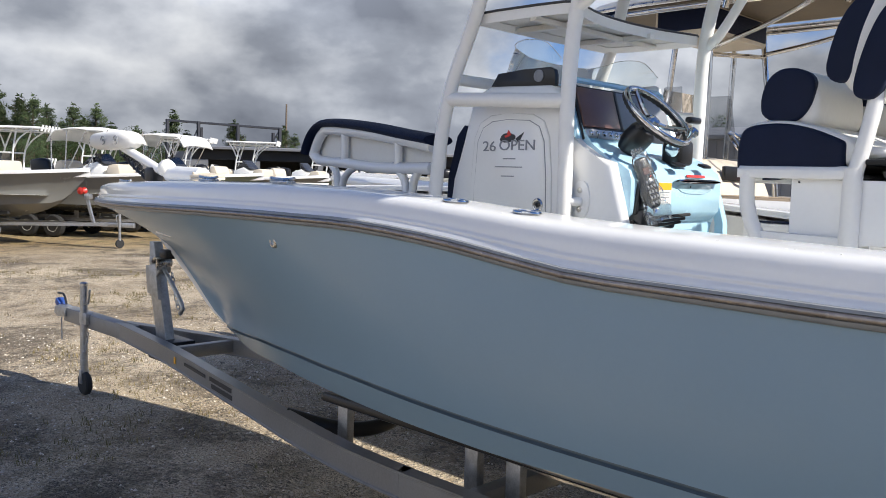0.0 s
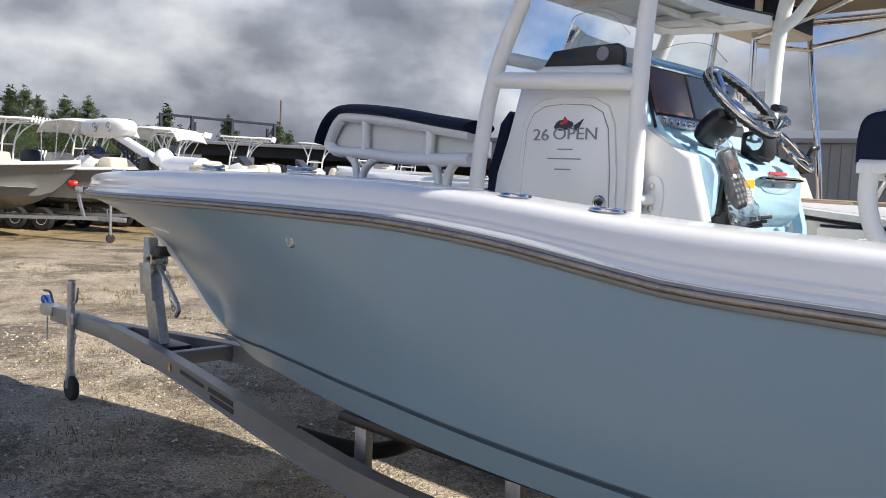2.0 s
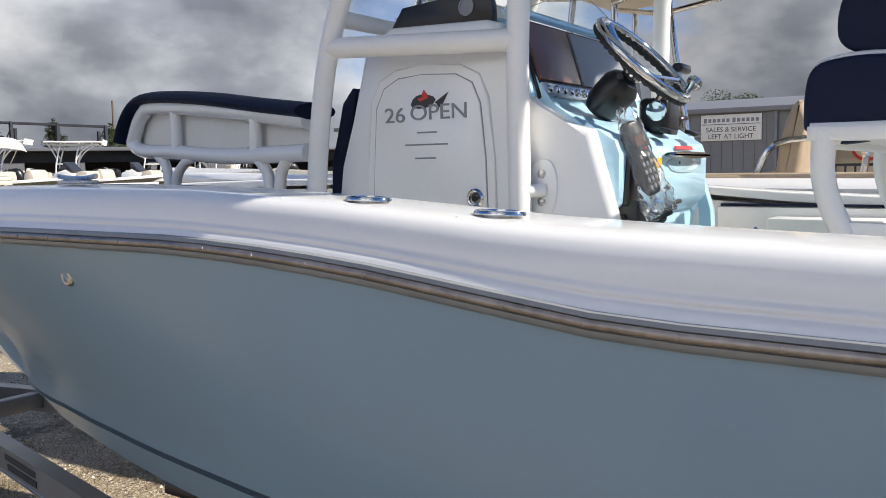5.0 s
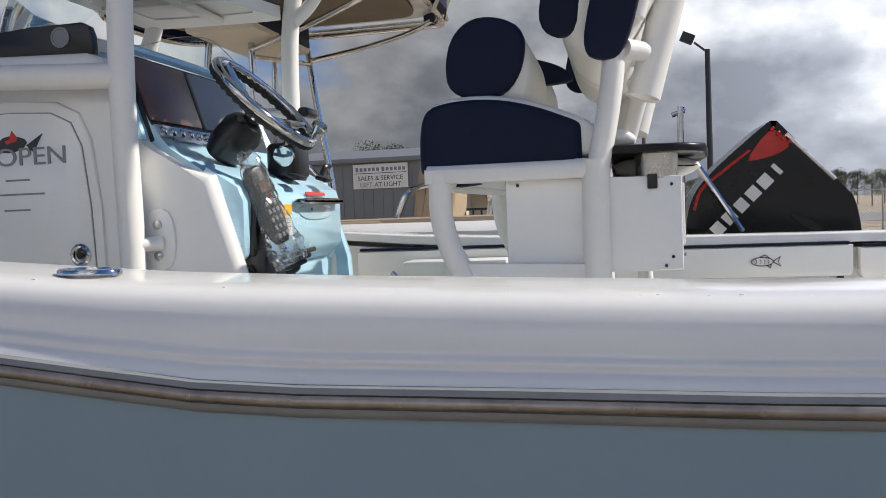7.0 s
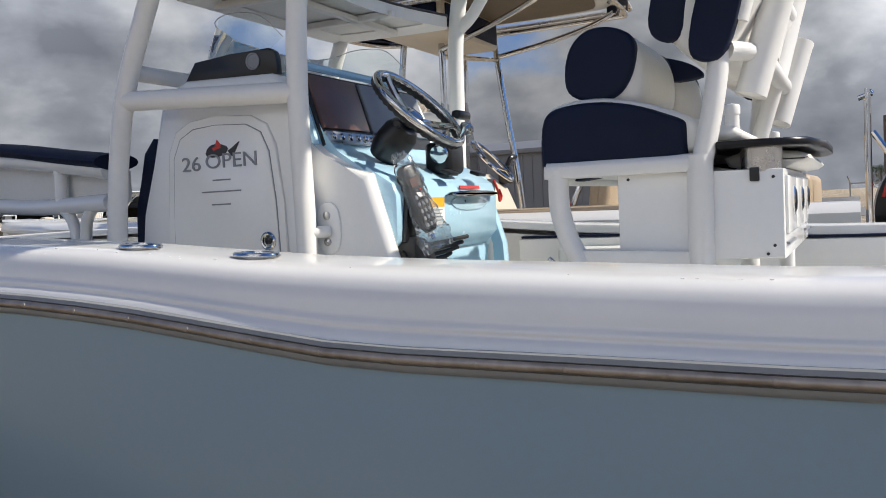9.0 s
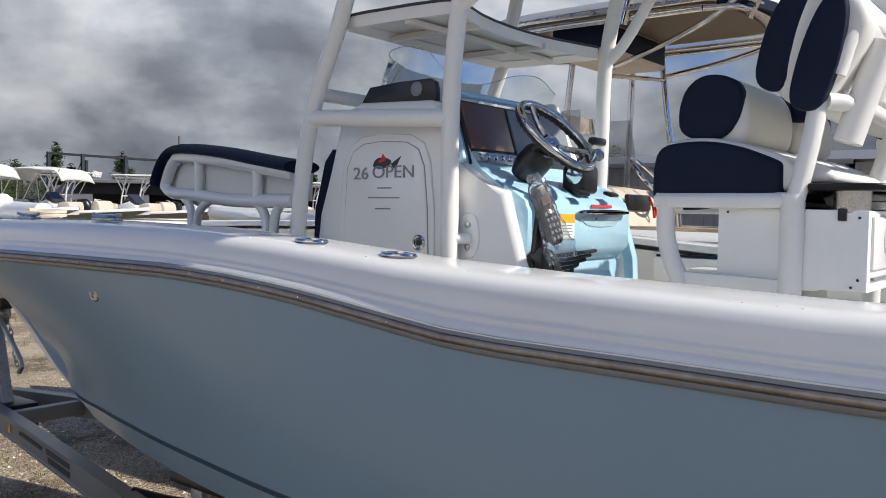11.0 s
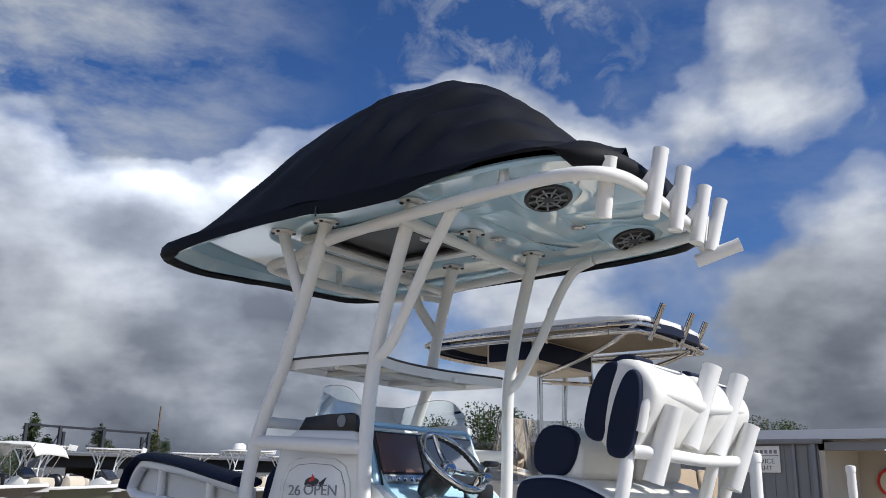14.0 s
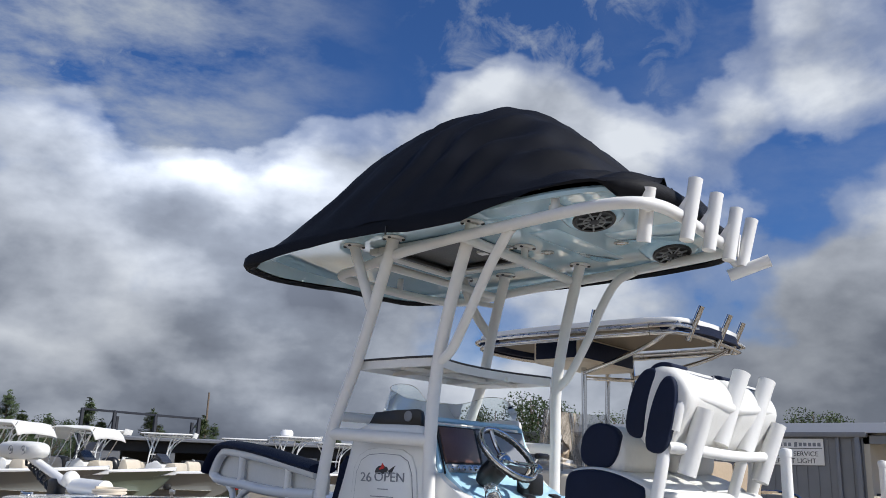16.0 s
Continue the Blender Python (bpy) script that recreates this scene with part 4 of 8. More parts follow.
def build_ttop():
    legs = {
        "pa": [(-0.425, 2.035, 1.2), (-0.430, 2.038, 1.85), (-0.432, 2.040, 2.24), (-0.415, 2.030, 2.55), (-0.44, 1.945, 2.83), (-0.492, 1.793, 3.165)],
        "pf": [(-0.485, 2.71, 1.2), (-0.478, 2.68, 1.85), (-0.471, 2.624, 2.259), (-0.468, 2.49, 2.58), (-0.475, 2.375, 2.88), (-0.485, 2.27, 3.165)],
        "sa": [(0.565, 2.035, 1.2), (0.56, 2.038, 1.85), (0.565, 2.035, 2.24), (0.545, 2.015, 2.55), (0.49, 1.93, 2.83), (0.430, 1.80, 3.168)],
        "sf": [(0.55, 2.71, 1.2), (0.55, 2.68, 1.85), (0.545, 2.624, 2.259), (0.52, 2.49, 2.58), (0.46, 2.375, 2.88), (0.425, 2.27, 3.16)],
    }
    for k in legs:
        part("leg", TB(legs[k], LEG, 16, 6), POWDER, t_top, "white powder-coated leg tube")
        flange(legs[k][-1][:2] + (3.172,))
    # forward struts
    for x, s in ((-0.48, -1), (0.39, 1)):
        part("strut", TB([(-0.475 if s < 0 else 0.475, 2.39, 2.82), (x, 2.46, 2.98), (x, 2.54, 3.165)], 0.0255, 12, 4), POWDER, t_top)
        flange((x, 2.54, 3.172))
    part("tie", TB([(0.40, 2.43, 3.02), (0.435, 2.33, 3.0)], 0.014, 8), POWDER, t_top)
    # rails beside the console and cross bar at its front
    part("side_rail", TB([(-0.471, 2.624, 2.262), (-0.432, 2.04, 2.236)], 0.0285, 14), POWDER, t_top)
    part("side_rail", TB([(0.545, 2.624, 2.262), (0.565, 2.04, 2.236)], 0.0285, 14), POWDER, t_top)
    part("cross_bar", TB([(-0.47, 2.60, 2.345), (0.54, 2.60, 2.345)], 0.024, 12), POWDER, t_top)
    part("stub", TB([(-0.432, 2.03, 1.86), (-0.39, 1.99, 1.862)], 0.017, 10), POWDER, t_top)
    # curved braces up to the top rails
    part("brace", TB([(-0.418, 2.02, 2.575), (-0.425, 1.94, 2.63), (-0.45, 1.83, 2.78), (-0.49, 1.70, 2.95), (-0.55, 1.57, 3.06), (-0.575, 1.52, 3.085)], 0.022, 12, 6), POWDER, t_top)
    part("brace", TB([(0.545, 2.00, 2.555), (0.53, 1.93, 2.61), (0.49, 1.80, 2.77), (0.44, 1.68, 2.94), (0.45, 1.60, 3.06), (0.45, 1.50, 3.10)], 0.022, 12, 6), POWDER, t_top)
    # top loop rail
    loop = [(-0.585, 1.55, 3.09), (-0.56, 1.80, 3.09), (-0.49, 2.19, 3.09), (-0.40, 2.48, 3.09), (-0.33, 2.66, 3.09), (-0.31, 2.78, 3.09), (-0.25, 2.85, 3.09), (-0.1, 2.875, 3.09), (0.2, 2.87, 3.09), (0.42, 2.85, 3.09), (0.55, 2.80, 3.09), (0.615, 2.70, 3.09), (0.60, 2.55, 3.09), (0.555, 2.25, 3.10), (0.53, 1.92, 3.108), (0.495, 1.62, 3.112), (0.425, 1.28, 3.112), (0.36, 1.06, 3.108), (0.27, 0.95, 3.10), (0.1, 0.925, 3.09), (-0.1, 0.915, 3.09), (-0.37, 0.90, 3.09), (-0.52, 0.92, 3.09), (-0.595, 0.99, 3.09), (-0.62, 1.10, 3.09), (-0.615, 1.25, 3.09), (-0.585, 1.55, 3.09)]
    part("top_rail", TB(loop, 0.024, 12, 4, False), POWDER, t_top, "white tube loop under the hardtop")
    part("cross_tube", TB([(-0.555, 1.80, 3.09), (0.44, 1.86, 3.09)], 0.022, 12), POWDER, t_top)
    part("cross_tube", TB([(-0.40, 2.47, 3.09), (0.57, 2.45, 3.09)], 0.02, 12), POWDER, t_top)
    for x, y in ((-0.60, 1.30), (0.425, 1.28), (-0.45, 2.30), (0.565, 2.38), (0.21, 2.86), (-0.02, 1.84), (-0.05, 0.93)):
        part("spacer", TB([(x, y, 3.09), (x, y, 3.17)], 0.018, 10), POWDER, t_top)
    flange((-0.02, 1.84, 3.172))
    flange((0.10, 2.44, 3.172))
    # shelf: rounded frame with smoked insert and a dark gasket line
    out = [(-0.445, 2.50), (-0.40, 2.515), (0.48, 2.515), (0.525, 2.50), (0.545, 2.10), (0.535, 2.03), (0.44, 2.055), (0.27, 2.10), (0.06, 2.12), (-0.16, 2.105), (-0.32, 2.06), (-0.40, 2.03), (-0.435, 2.10)]
    sm = smooth2(out, 1)
    cx, cy = 0.05, 2.3
    inn = [(cx + (a - cx) * 0.86, cy + (b - cy) * 0.74) for a, b in sm]
    bm = bmesh.new()
    rings = []
    for z, src in ((2.575, inn), (2.560, sm), (2.600, sm), (2.612, inn), (2.575, inn)):
        rings.append([bm.verts.new((a, b, z)) for a, b in src])
    skin(bm, rings, True)
    part("shelf_frame", bm, POWDER, t_top, "white shelf frame", 30)
    part("shelf_gasket", TB([(a * 1.004, b, 2.604) for a, b in sm + sm[:1]], 0.005, 6, 1, False), INK, t_top)
    part("shelf_panel", P([(cx + (a - cx) * 0.9, cy + (b - cy) * 0.8) for a, b in sm], 2.580, 2.588, "z"), LINER, t_top, "off-white underside panel of the shelf")
    for x in (-0.2, 0.22):
        part("shelf_bar", B((x, 2.29, 2.566), (0.03, 0.40, 0.022), 0.004), POWDER, t_top)
    part("shelf_bar", B((0.04, 2.24, 2.563), (0.9, 0.03, 0.02), 0.004), POWDER, t_top)


build_ttop()

PLAN = [(-0.66, 3.165), (-0.42, 3.25), (0.0, 3.285), (0.40, 3.28), (0.66, 3.24), (0.77, 3.10), (0.76, 2.70), (0.735, 2.1), (0.715, 1.55), (0.645, 1.13), (0.44, 0.985), (-0.05, 0.94), (-0.36, 0.92), (-0.55, 0.96), (-0.655, 1.14), (-0.665, 1.5), (-0.66, 2.1), (-0.675, 2.7), (-0.70, 3.05)]


def build_hardtop():
    sm = smooth2(PLAN, 2)
    c = (0.02, 2.1)

    def shrunk(k, z):
        return [(c[0] + (a - c[0]) * k, c[1] + (b - c[1]) * k, z - (0.045 if k > 0.95 else 0.0) * max(0.0, min(1.0, (b - 2.55) / 0.5)) * max(0.0, min(1.0, (0.2 - a) / 0.6))) for a, b in sm]
    bm = bmesh.new()
    rings = [[bm.verts.new(p) for p in shrunk(k, z)] for k, z in ((0.975, 3.178), (0.988, 3.165), (0.982, 3.150), (0.965, 3.150), (0.945, 3.172))]
    skin(bm, rings, True)
    bm.faces.new(rings[-1])
    hard = part("hardtop", bm, GEL_T, t_top, "glossy pale blue hardtop underside", 30)
    # moulded raised channels on the underside
    for cx, cy, lx, ly in ((0.08, 1.22, 0.20, 0.40), (0.12, 1.62, 0.66, 0.16), (-0.38, 1.66, 0.20, 0.20)):
        part("channel", B((cx, cy, 3.184), (lx, ly, 0.030), 0.013, 3), GEL_T, hard, "", 60)
    # hatch frame with smoked glass
    part("hatch_glass", B((-0.10, 2.22, 3.166), (0.46, 0.44, 0.006)), BLACK, hard, "dark smoked roof hatch")
    for cxy, sz, z, mat in (((-0.10, 1.955), (0.60, 0.06), 3.152, LINER), ((-0.10, 2.485), (0.60, 0.06), 3.152, LINER), ((-0.37, 2.22), (0.06, 0.47), 3.152, LINER), ((0.17, 2.22), (0.06, 0.47), 3.152, LINER),
                            ((-0.10, 2.005), (0.46, 0.035), 3.158, BLACK), ((-0.10, 2.435), (0.46, 0.035), 3.158, BLACK), ((-0.32, 2.22), (0.035, 0.40), 3.158, BLACK), ((0.12, 2.22), (0.035, 0.40), 3.158, BLACK)):
        part("hatch_frame", B((*cxy, z), (*sz, 0.030), 0.006), mat, hard)
    part("hatch_latch", B((-0.10, 2.03, 3.150), (0.05, 0.05, 0.02), 0.006), POWDER, hard)
    # dark hem along the edge; on the port side it hangs loose with a ragged end
    bm = bmesh.new()
    rr = []
    for i, (k, z) in enumerate(((1.0, 3.200), (1.014, 3.182), (1.018, 3.150), (1.004, 3.128), (0.982, 3.124), (0.966, 3.142))):
        ring = []
        for a, b in sm:
            free = max(0.0, min(1.0, (3.06 - b) / 0.10)) * max(0.0, min(1.0, (b - 1.02) / 0.10)) if a < -0.5 else 0.0
            kk = k + (1.018 - k) * free if i > 2 else k
            end = 3.134 + 0.012 * noise.noise((1.0, 9 * b, 2.0)) - (0.018 if 1.70 < b < 2.13 else 0.0) + (0.06 if b < 1.65 else 0.0) * min(1.0, max(0.0, 1.65 - b) / 0.35)
            zz = z + (end - z) * free if i > 1 else z
            zz -= 0.045 * max(0.0, min(1.0, (b - 2.55) / 0.5)) * max(0.0, min(1.0, (0.2 - a) / 0.6))
            ring.append(bm.verts.new((c[0] + (a - c[0]) * kk, c[1] + (b - c[1]) * kk, zz + 0.005 * noise.noise((7 * a, 7 * b, 3 * z)))))
        rr.append(ring)
    skin(bm, rr, True)
    part("cover_hem", bm, CANVAS, t_top, "black canvas hem tied under the edge", 70)
    # canvas cover draped over the gear on the roof
    ridge = [(0.92, 3.19), (1.0, 3.195), (1.1, 3.25), (1.21, 3.34), (1.33, 3.465), (1.45, 3.605), (1.62, 3.745), (1.8, 3.86), (1.95, 3.925), (2.15, 3.952), (2.32, 3.95), (2.5, 3.912), (2.65, 3.897), (2.74, 3.875), (2.84, 3.76), (2.95, 3.58), (3.05, 3.42), (3.15, 3.28), (3.28, 3.18)]
    secs = []
    n = 84
    ny = 96
    poly = sm + sm[:1]

    def half(y):
        lo, hi = 9.0, -9.0
        for (a, b), (a2, b2) in zip(poly, poly[1:]):
            if (b - y) * (b2 - y) <= 0 and abs(b2 - b) > 1e-9:
                x = a + (a2 - a) * (y - b) / (b2 - b)
                lo, hi = min(lo, x), max(hi, x)
        return lo, hi
    for j in range(ny + 1):
        y = 0.945 + (3.283 - 0.945) * j / ny
        lo, hi = half(y)
        if lo > hi:
            lo, hi = -0.05, 0.05
        top = table(y, ridge)
        ring = []
        for i in range(n + 1):
            u = -1 + 2 * i / n
            x = 0.5 * (lo + hi) + 0.5 * (hi - lo) * u * 1.012
            shape = max(0.0, 1 - abs(u) ** 1.75)
            if u < 0:
                shape = max(0.0, 1 - abs(u) ** (1.55 - 0.45 * max(0.0, min(1.0, (y - 2.5) / 0.5))))
            z = 3.185 + (top - 3.185) * shape
            crease = 0.5 + 0.5 * math.sin(27 * y + 11 * u + 3 * noise.noise((3 * u, 2 * y, 1)))
            z += 0.045 * shape * (1 - shape) * 4 * crease * (1 if y < 2.3 else 0.6) + 0.016 * noise.noise((5 * x, 4 * y, 0.5))
            z += 0.034 * noise.noise((1.5 * x + 8 * (y - 1.6) * 0.4, 14 * (y + 0.35 * x), 2.0)) * shape * (1.2 - shape)
            fold = abs(math.sin(9.5 * u + 4.2 * (y - 1.4) + 1.6 * noise.noise((2.2 * u, 1.3 * y, 7.0)))) ** 3
            z += 0.040 * fold * shape * max(0.0, 1.35 - shape) * max(0.15, min(1.0, (2.5 - y) / 0.7))
            z -= 0.045 * max(0.0, min(1.0, (y - 2.55) / 0.5)) * max(0.0, min(1.0, (0.2 - x) / 0.6)) * (1 - shape)
            ring.append((x, y, z))
        secs.append(ring)
    part("cover", loft(secs), CANVAS, t_top, "draped black canvas cover on the hardtop", 70)
    part("cover_toggle", TB([(-0.675, 2.14, 3.16), (-0.678, 2.14, 3.12)], 0.005, 6), BLACK, t_top)


build_hardtop()


def build_top_fittings():
    # two round speakers with spoked grilles
    for x, y in ((-0.315, 1.29), (0.36, 1.26)):
        m = Matrix.Translation((x, y, 3.142)) @ Vector((-0.16, -0.20, -1.0)).to_track_quat("Z", "Y").to_matrix().to_4x4()
        sp = thing("speaker", "round black loudspeaker in the hardtop underside", "speaker", (x, y, 3.15), "hardtop speakers")
        part("pod", LA([(0.150, -0.050), (0.128, -0.020), (0.108, -0.003), (0.085, 0.0)], m, 36), GEL_T, sp, "pale blue moulded speaker pod", 60)
        part("ring", LA([(0.090, -0.004), (0.091, 0.004), (0.086, 0.009), (0.074, 0.008), (0.072, -0.006)], m, 30), BLACK, sp)
        part("cone", LA([(0.073, 0.002), (0.03, -0.002), (0.0, 0.002)], m, 24), BLACK, sp)
        for k in range(9):
            a = 2 * math.pi * k / 9
            part("spoke", TB([m @ Vector((0.020 * math.cos(a), 0.020 * math.sin(a), 0.008)), m @ Vector((0.074 * math.cos(a + 0.15), 0.074 * math.sin(a + 0.15), 0.009))], 0.0042, 6), RAILG, sp)
        part("hub_ring", TB([m @ Vector((0.045 * math.cos(t), 0.045 * math.sin(t), 0.009)) for t in [2 * math.pi * i / 24 for i in range(25)]], 0.003, 6, 1, False), RAILG, sp)
        part("cap", LA([(0.022, 0.004), (0.022, 0.011), (0, 0.013)], m, 16), BLACK, sp)
    for x, y in ((0.151, 1.414), (-0.054, 1.909), (0.12, 1.80), (0.33, 2.05)):
        m = Matrix.Translation((x, y, 3.170)) @ Matrix.Rotation(radians(180), 4, "X")
        sp = thing("ceiling_light", "small round chrome downlight in the hardtop", "light", (x, y, 3.17), "hardtop downlights")
        part("ring", LA([(0.034, -0.004), (0.034, 0.005), (0.024, 0.008), (0.022, 0.003)], m, 22), CHROME, sp)
        part("lens", LA([(0.022, 0.003), (0, 0.004)], m, 18), PAPER, sp)
    sp = thing("light_bar", "small square spreader light under the hardtop", "light", (-0.47, 1.36, 3.16))
    part("body", B((-0.47, 1.36, 3.158), (0.10, 0.05, 0.024), 0.006), POWDER, sp)
    for k in range(4):
        part("diode", B((-0.505 + 0.024 * k, 1.36, 3.144), (0.014, 0.026, 0.006), 0.002), STEEL, sp)


build_top_fittings()


def rod_holder(a, b, r, name="rod_holder", mat=None, group="hardtop rod holders", label="white tube rod holder"):
    a, b = Vector(a), Vector(b)
    th = thing(name, label, "rod holder", a, group)
    d = (b - a)
    m = Matrix.Translation(a) @ d.to_track_quat("Z", "Y").to_matrix().to_4x4()
    h = d.length
    part("tube", LA([(r * 0.9, 0.004), (r, 0.0), (r, h - 0.012), (r * 1.04, h - 0.006), (r * 1.04, h), (r * 0.86, h), (r * 0.84, h - 0.05), (r * 0.84, 0.02), (0.0, 0.02)], m, 20), mat or POWDER, th)
    return th


part("holder_arm", TB([(0.275, 0.96, 3.07), (0.305, 0.92, 3.02)], 0.018, 10), POWDER, t_top)
for a, b in (((-0.485, 0.985, 2.965), (-0.510, 0.945, 3.165)), ((-0.350, 0.875, 2.985), (-0.310, 0.845, 3.235)), ((-0.13, 0.88, 2.995), (-0.095, 0.85, 3.235)), ((0.10, 0.89, 3.005), (0.14, 0.86, 3.235)), ((0.30, 0.91, 3.02), (0.345, 0.87, 3.24)), ((0.29, 0.965, 2.985), (0.34, 0.80, 3.045))):
    rod_holder(a, b, 0.027)
for x, y in ((-0.34, 0.895), (-0.125, 0.90), (0.105, 0.91), (0.28, 0.935)):
    part("gusset", P([(y - 0.02, 3.06), (y - 0.035, 3.16), (y - 0.025, 3.165), (y + 0.03, 3.10), (y + 0.025, 3.08)], x - 0.008, x + 0.008, "x", 0.003), POWDER, t_top)
part("holder_stub", TB([(-0.53, 0.94, 3.09), (-0.495, 0.965, 3.08)], 0.02, 10), POWDER, t_top)


# ---- leaning post with helm seats ----
post = thing("leaning_post", "white leaning post with navy helm seats and tackle box", "leaning post", (0.05, 1.1, 1.2))


TRAY = principled("black_tray_plastic", (0.005, 0.005, 0.006), 0.3, vary=0.2, scale=8.0, spec=0.3)


def build_post():
    for x, s in ((-0.41, 1), (0.51, -1)):
        part("front_leg", TB([(x, 1.335, 1.985), (x, 1.335, 1.90), (x, 1.318, 1.83), (x, 1.285, 1.75), (x, 1.24, 1.55), (x, 1.22, 1.2)], 0.024, 12, 6), POWDER, post)
        part("rear_leg", TB([(x, 1.015, 1.2), (x, 1.017, 1.75), (x, 1.015, 2.0)], 0.028, 14), POWDER, post)
        part("back_upright", TB([(x, 1.012, 1.98), (x * 0.985, 0.99, 2.08), (x * 0.955, 0.975, 2.18), (x * 0.93, 0.97, 2.26)], 0.023, 14, 5), POWDER, post)
        part("seat_rail", TB([(x, 1.36, 1.985), (x, 1.1, 1.985), (x, 1.0, 1.985)], 0.020, 12), POWDER, post)
        part("lower_rail", P([(1.30, 1.735), (1.03, 1.735), (1.03, 1.792), (1.295, 1.80)], x - 0.012, x + 0.012, "x", 0.006), POWDER, post)
        part("seat_bracket", P([(1.365, 1.965), (1.04, 1.965), (1.02, 1.99), (1.365, 1.995)], x - 0.02, x + 0.02, "x", 0.005), POWDER, post)
    part("cross_tube", TB([(-0.41, 1.33, 1.97), (0.51, 1.33, 1.97)], 0.022, 12), POWDER, post)
    part("seat_pan", B((0.05, 1.2, 1.975), (0.9, 0.32, 0.02), 0.006), POWDER, post)
    # tackle box behind and below the seat
    bx = part("tackle_box", P([(1.20, 1.785), (1.20, 1.968), (0.848, 1.962), (0.848, 1.772), (1.0, 1.772)], -0.40, 0.50, "x", 0.004), GEL, post, "white tackle box with three latched drawers")
    part("box_lid_gap", P([(1.20, 1.967), (1.20, 1.972), (1.02, 1.970), (1.02, 1.965)], -0.392, 0.49, "x"), INK, bx)
    for k in range(3):
        x = -0.24 + 0.275 * k
        part("drawer", B((x, 0.846, 1.885), (0.262, 0.010, 0.125), 0.003), GEL, bx)
        m = Matrix.Translation((x, 0.841, 1.893)) @ Matrix.Rotation(radians(90), 4, "X") @ Matrix.Diagonal((0.62, 1, 1, 1))
        part("latch", LA([(0.030, 0), (0.030, 0.005), (0.022, 0.009), (0.018, 0.004), (0, 0.004)], m, 20), BLACK, bx)
        part("latch_ring", LA([(0.032, -0.002), (0.034, 0.004), (0.030, 0.006), (0.029, 0.0)], m, 20), CHROME, bx)
    for x in (-0.27, 0.37):
        part("slot", B((x, 0.8455, 1.802), (0.19, 0.010, 0.006)), INKG, bx)
    for y, z in ((1.175, 1.955), (0.868, 1.945), (0.868, 1.80), (0.882, 1.782)):
        part("screw", LA([(0.0036, 0), (0.003, 0.002), (0, 0.003)], Matrix.Translation((-0.401, y, z)) @ Matrix.Rotation(radians(-90), 4, "Y"), 8), INK, bx)
    part("catch", B((-0.404, 0.905, 1.952), (0.008, 0.02, 0.03), 0.003), BLACK, bx)
    # pedestal under the box and cooler pad
    part("pedestal", TB([(0.38, 0.9, 1.2), (0.38, 0.9, 1.78)], 0.022, 12), POWDER, post)
    # rear rigging table in black with cup cylinder
    tab = part("rigging_table", P(smooth2([(-0.42, 1.02), (-0.425, 0.86), (-0.34, 0.775), (0.42, 0.765), (0.50, 0.83), (0.50, 0.98)], 1), 2.008, 2.026, "z", 0.006), TRAY, post, "black rigging table")
    part("cup", LA([(0.0, -0.072), (0.034, -0.072), (0.036, -0.066), (0.036, -0.058), (0.042, -0.054), (0.0435, 0.0), (0.038, 0.0), (0.037, -0.05), (0, -0.05)], Matrix.Translation((-0.36, 0.895, 2.012)), 24), STEEL, tab, "clear-grey cup holder cylinder")
    part("bag", P(smooth2([(0.82, 1.966), (0.97, 1.964), (0.99, 2.004), (0.84, 2.006), (0.79, 1.988)], 1), -0.27, 0.47, "x", 0.012, 3), CREAM, tab, "white folded wrap under the table")
    for x in (-0.27, 0.02, 0.32):
        part("hole", LA([(0.022, 0.0), (0.0, 0.001)], Matrix.Translation((x, 0.83, 2.0265)), 16), INK, tab)


build_post()


def rounded(outline, a, b, bev, mat, name, parent, label="", times=2):
    return part(name, pill(smooth2(outline, times + 1), a, b, bev), mat, parent, label, 60)


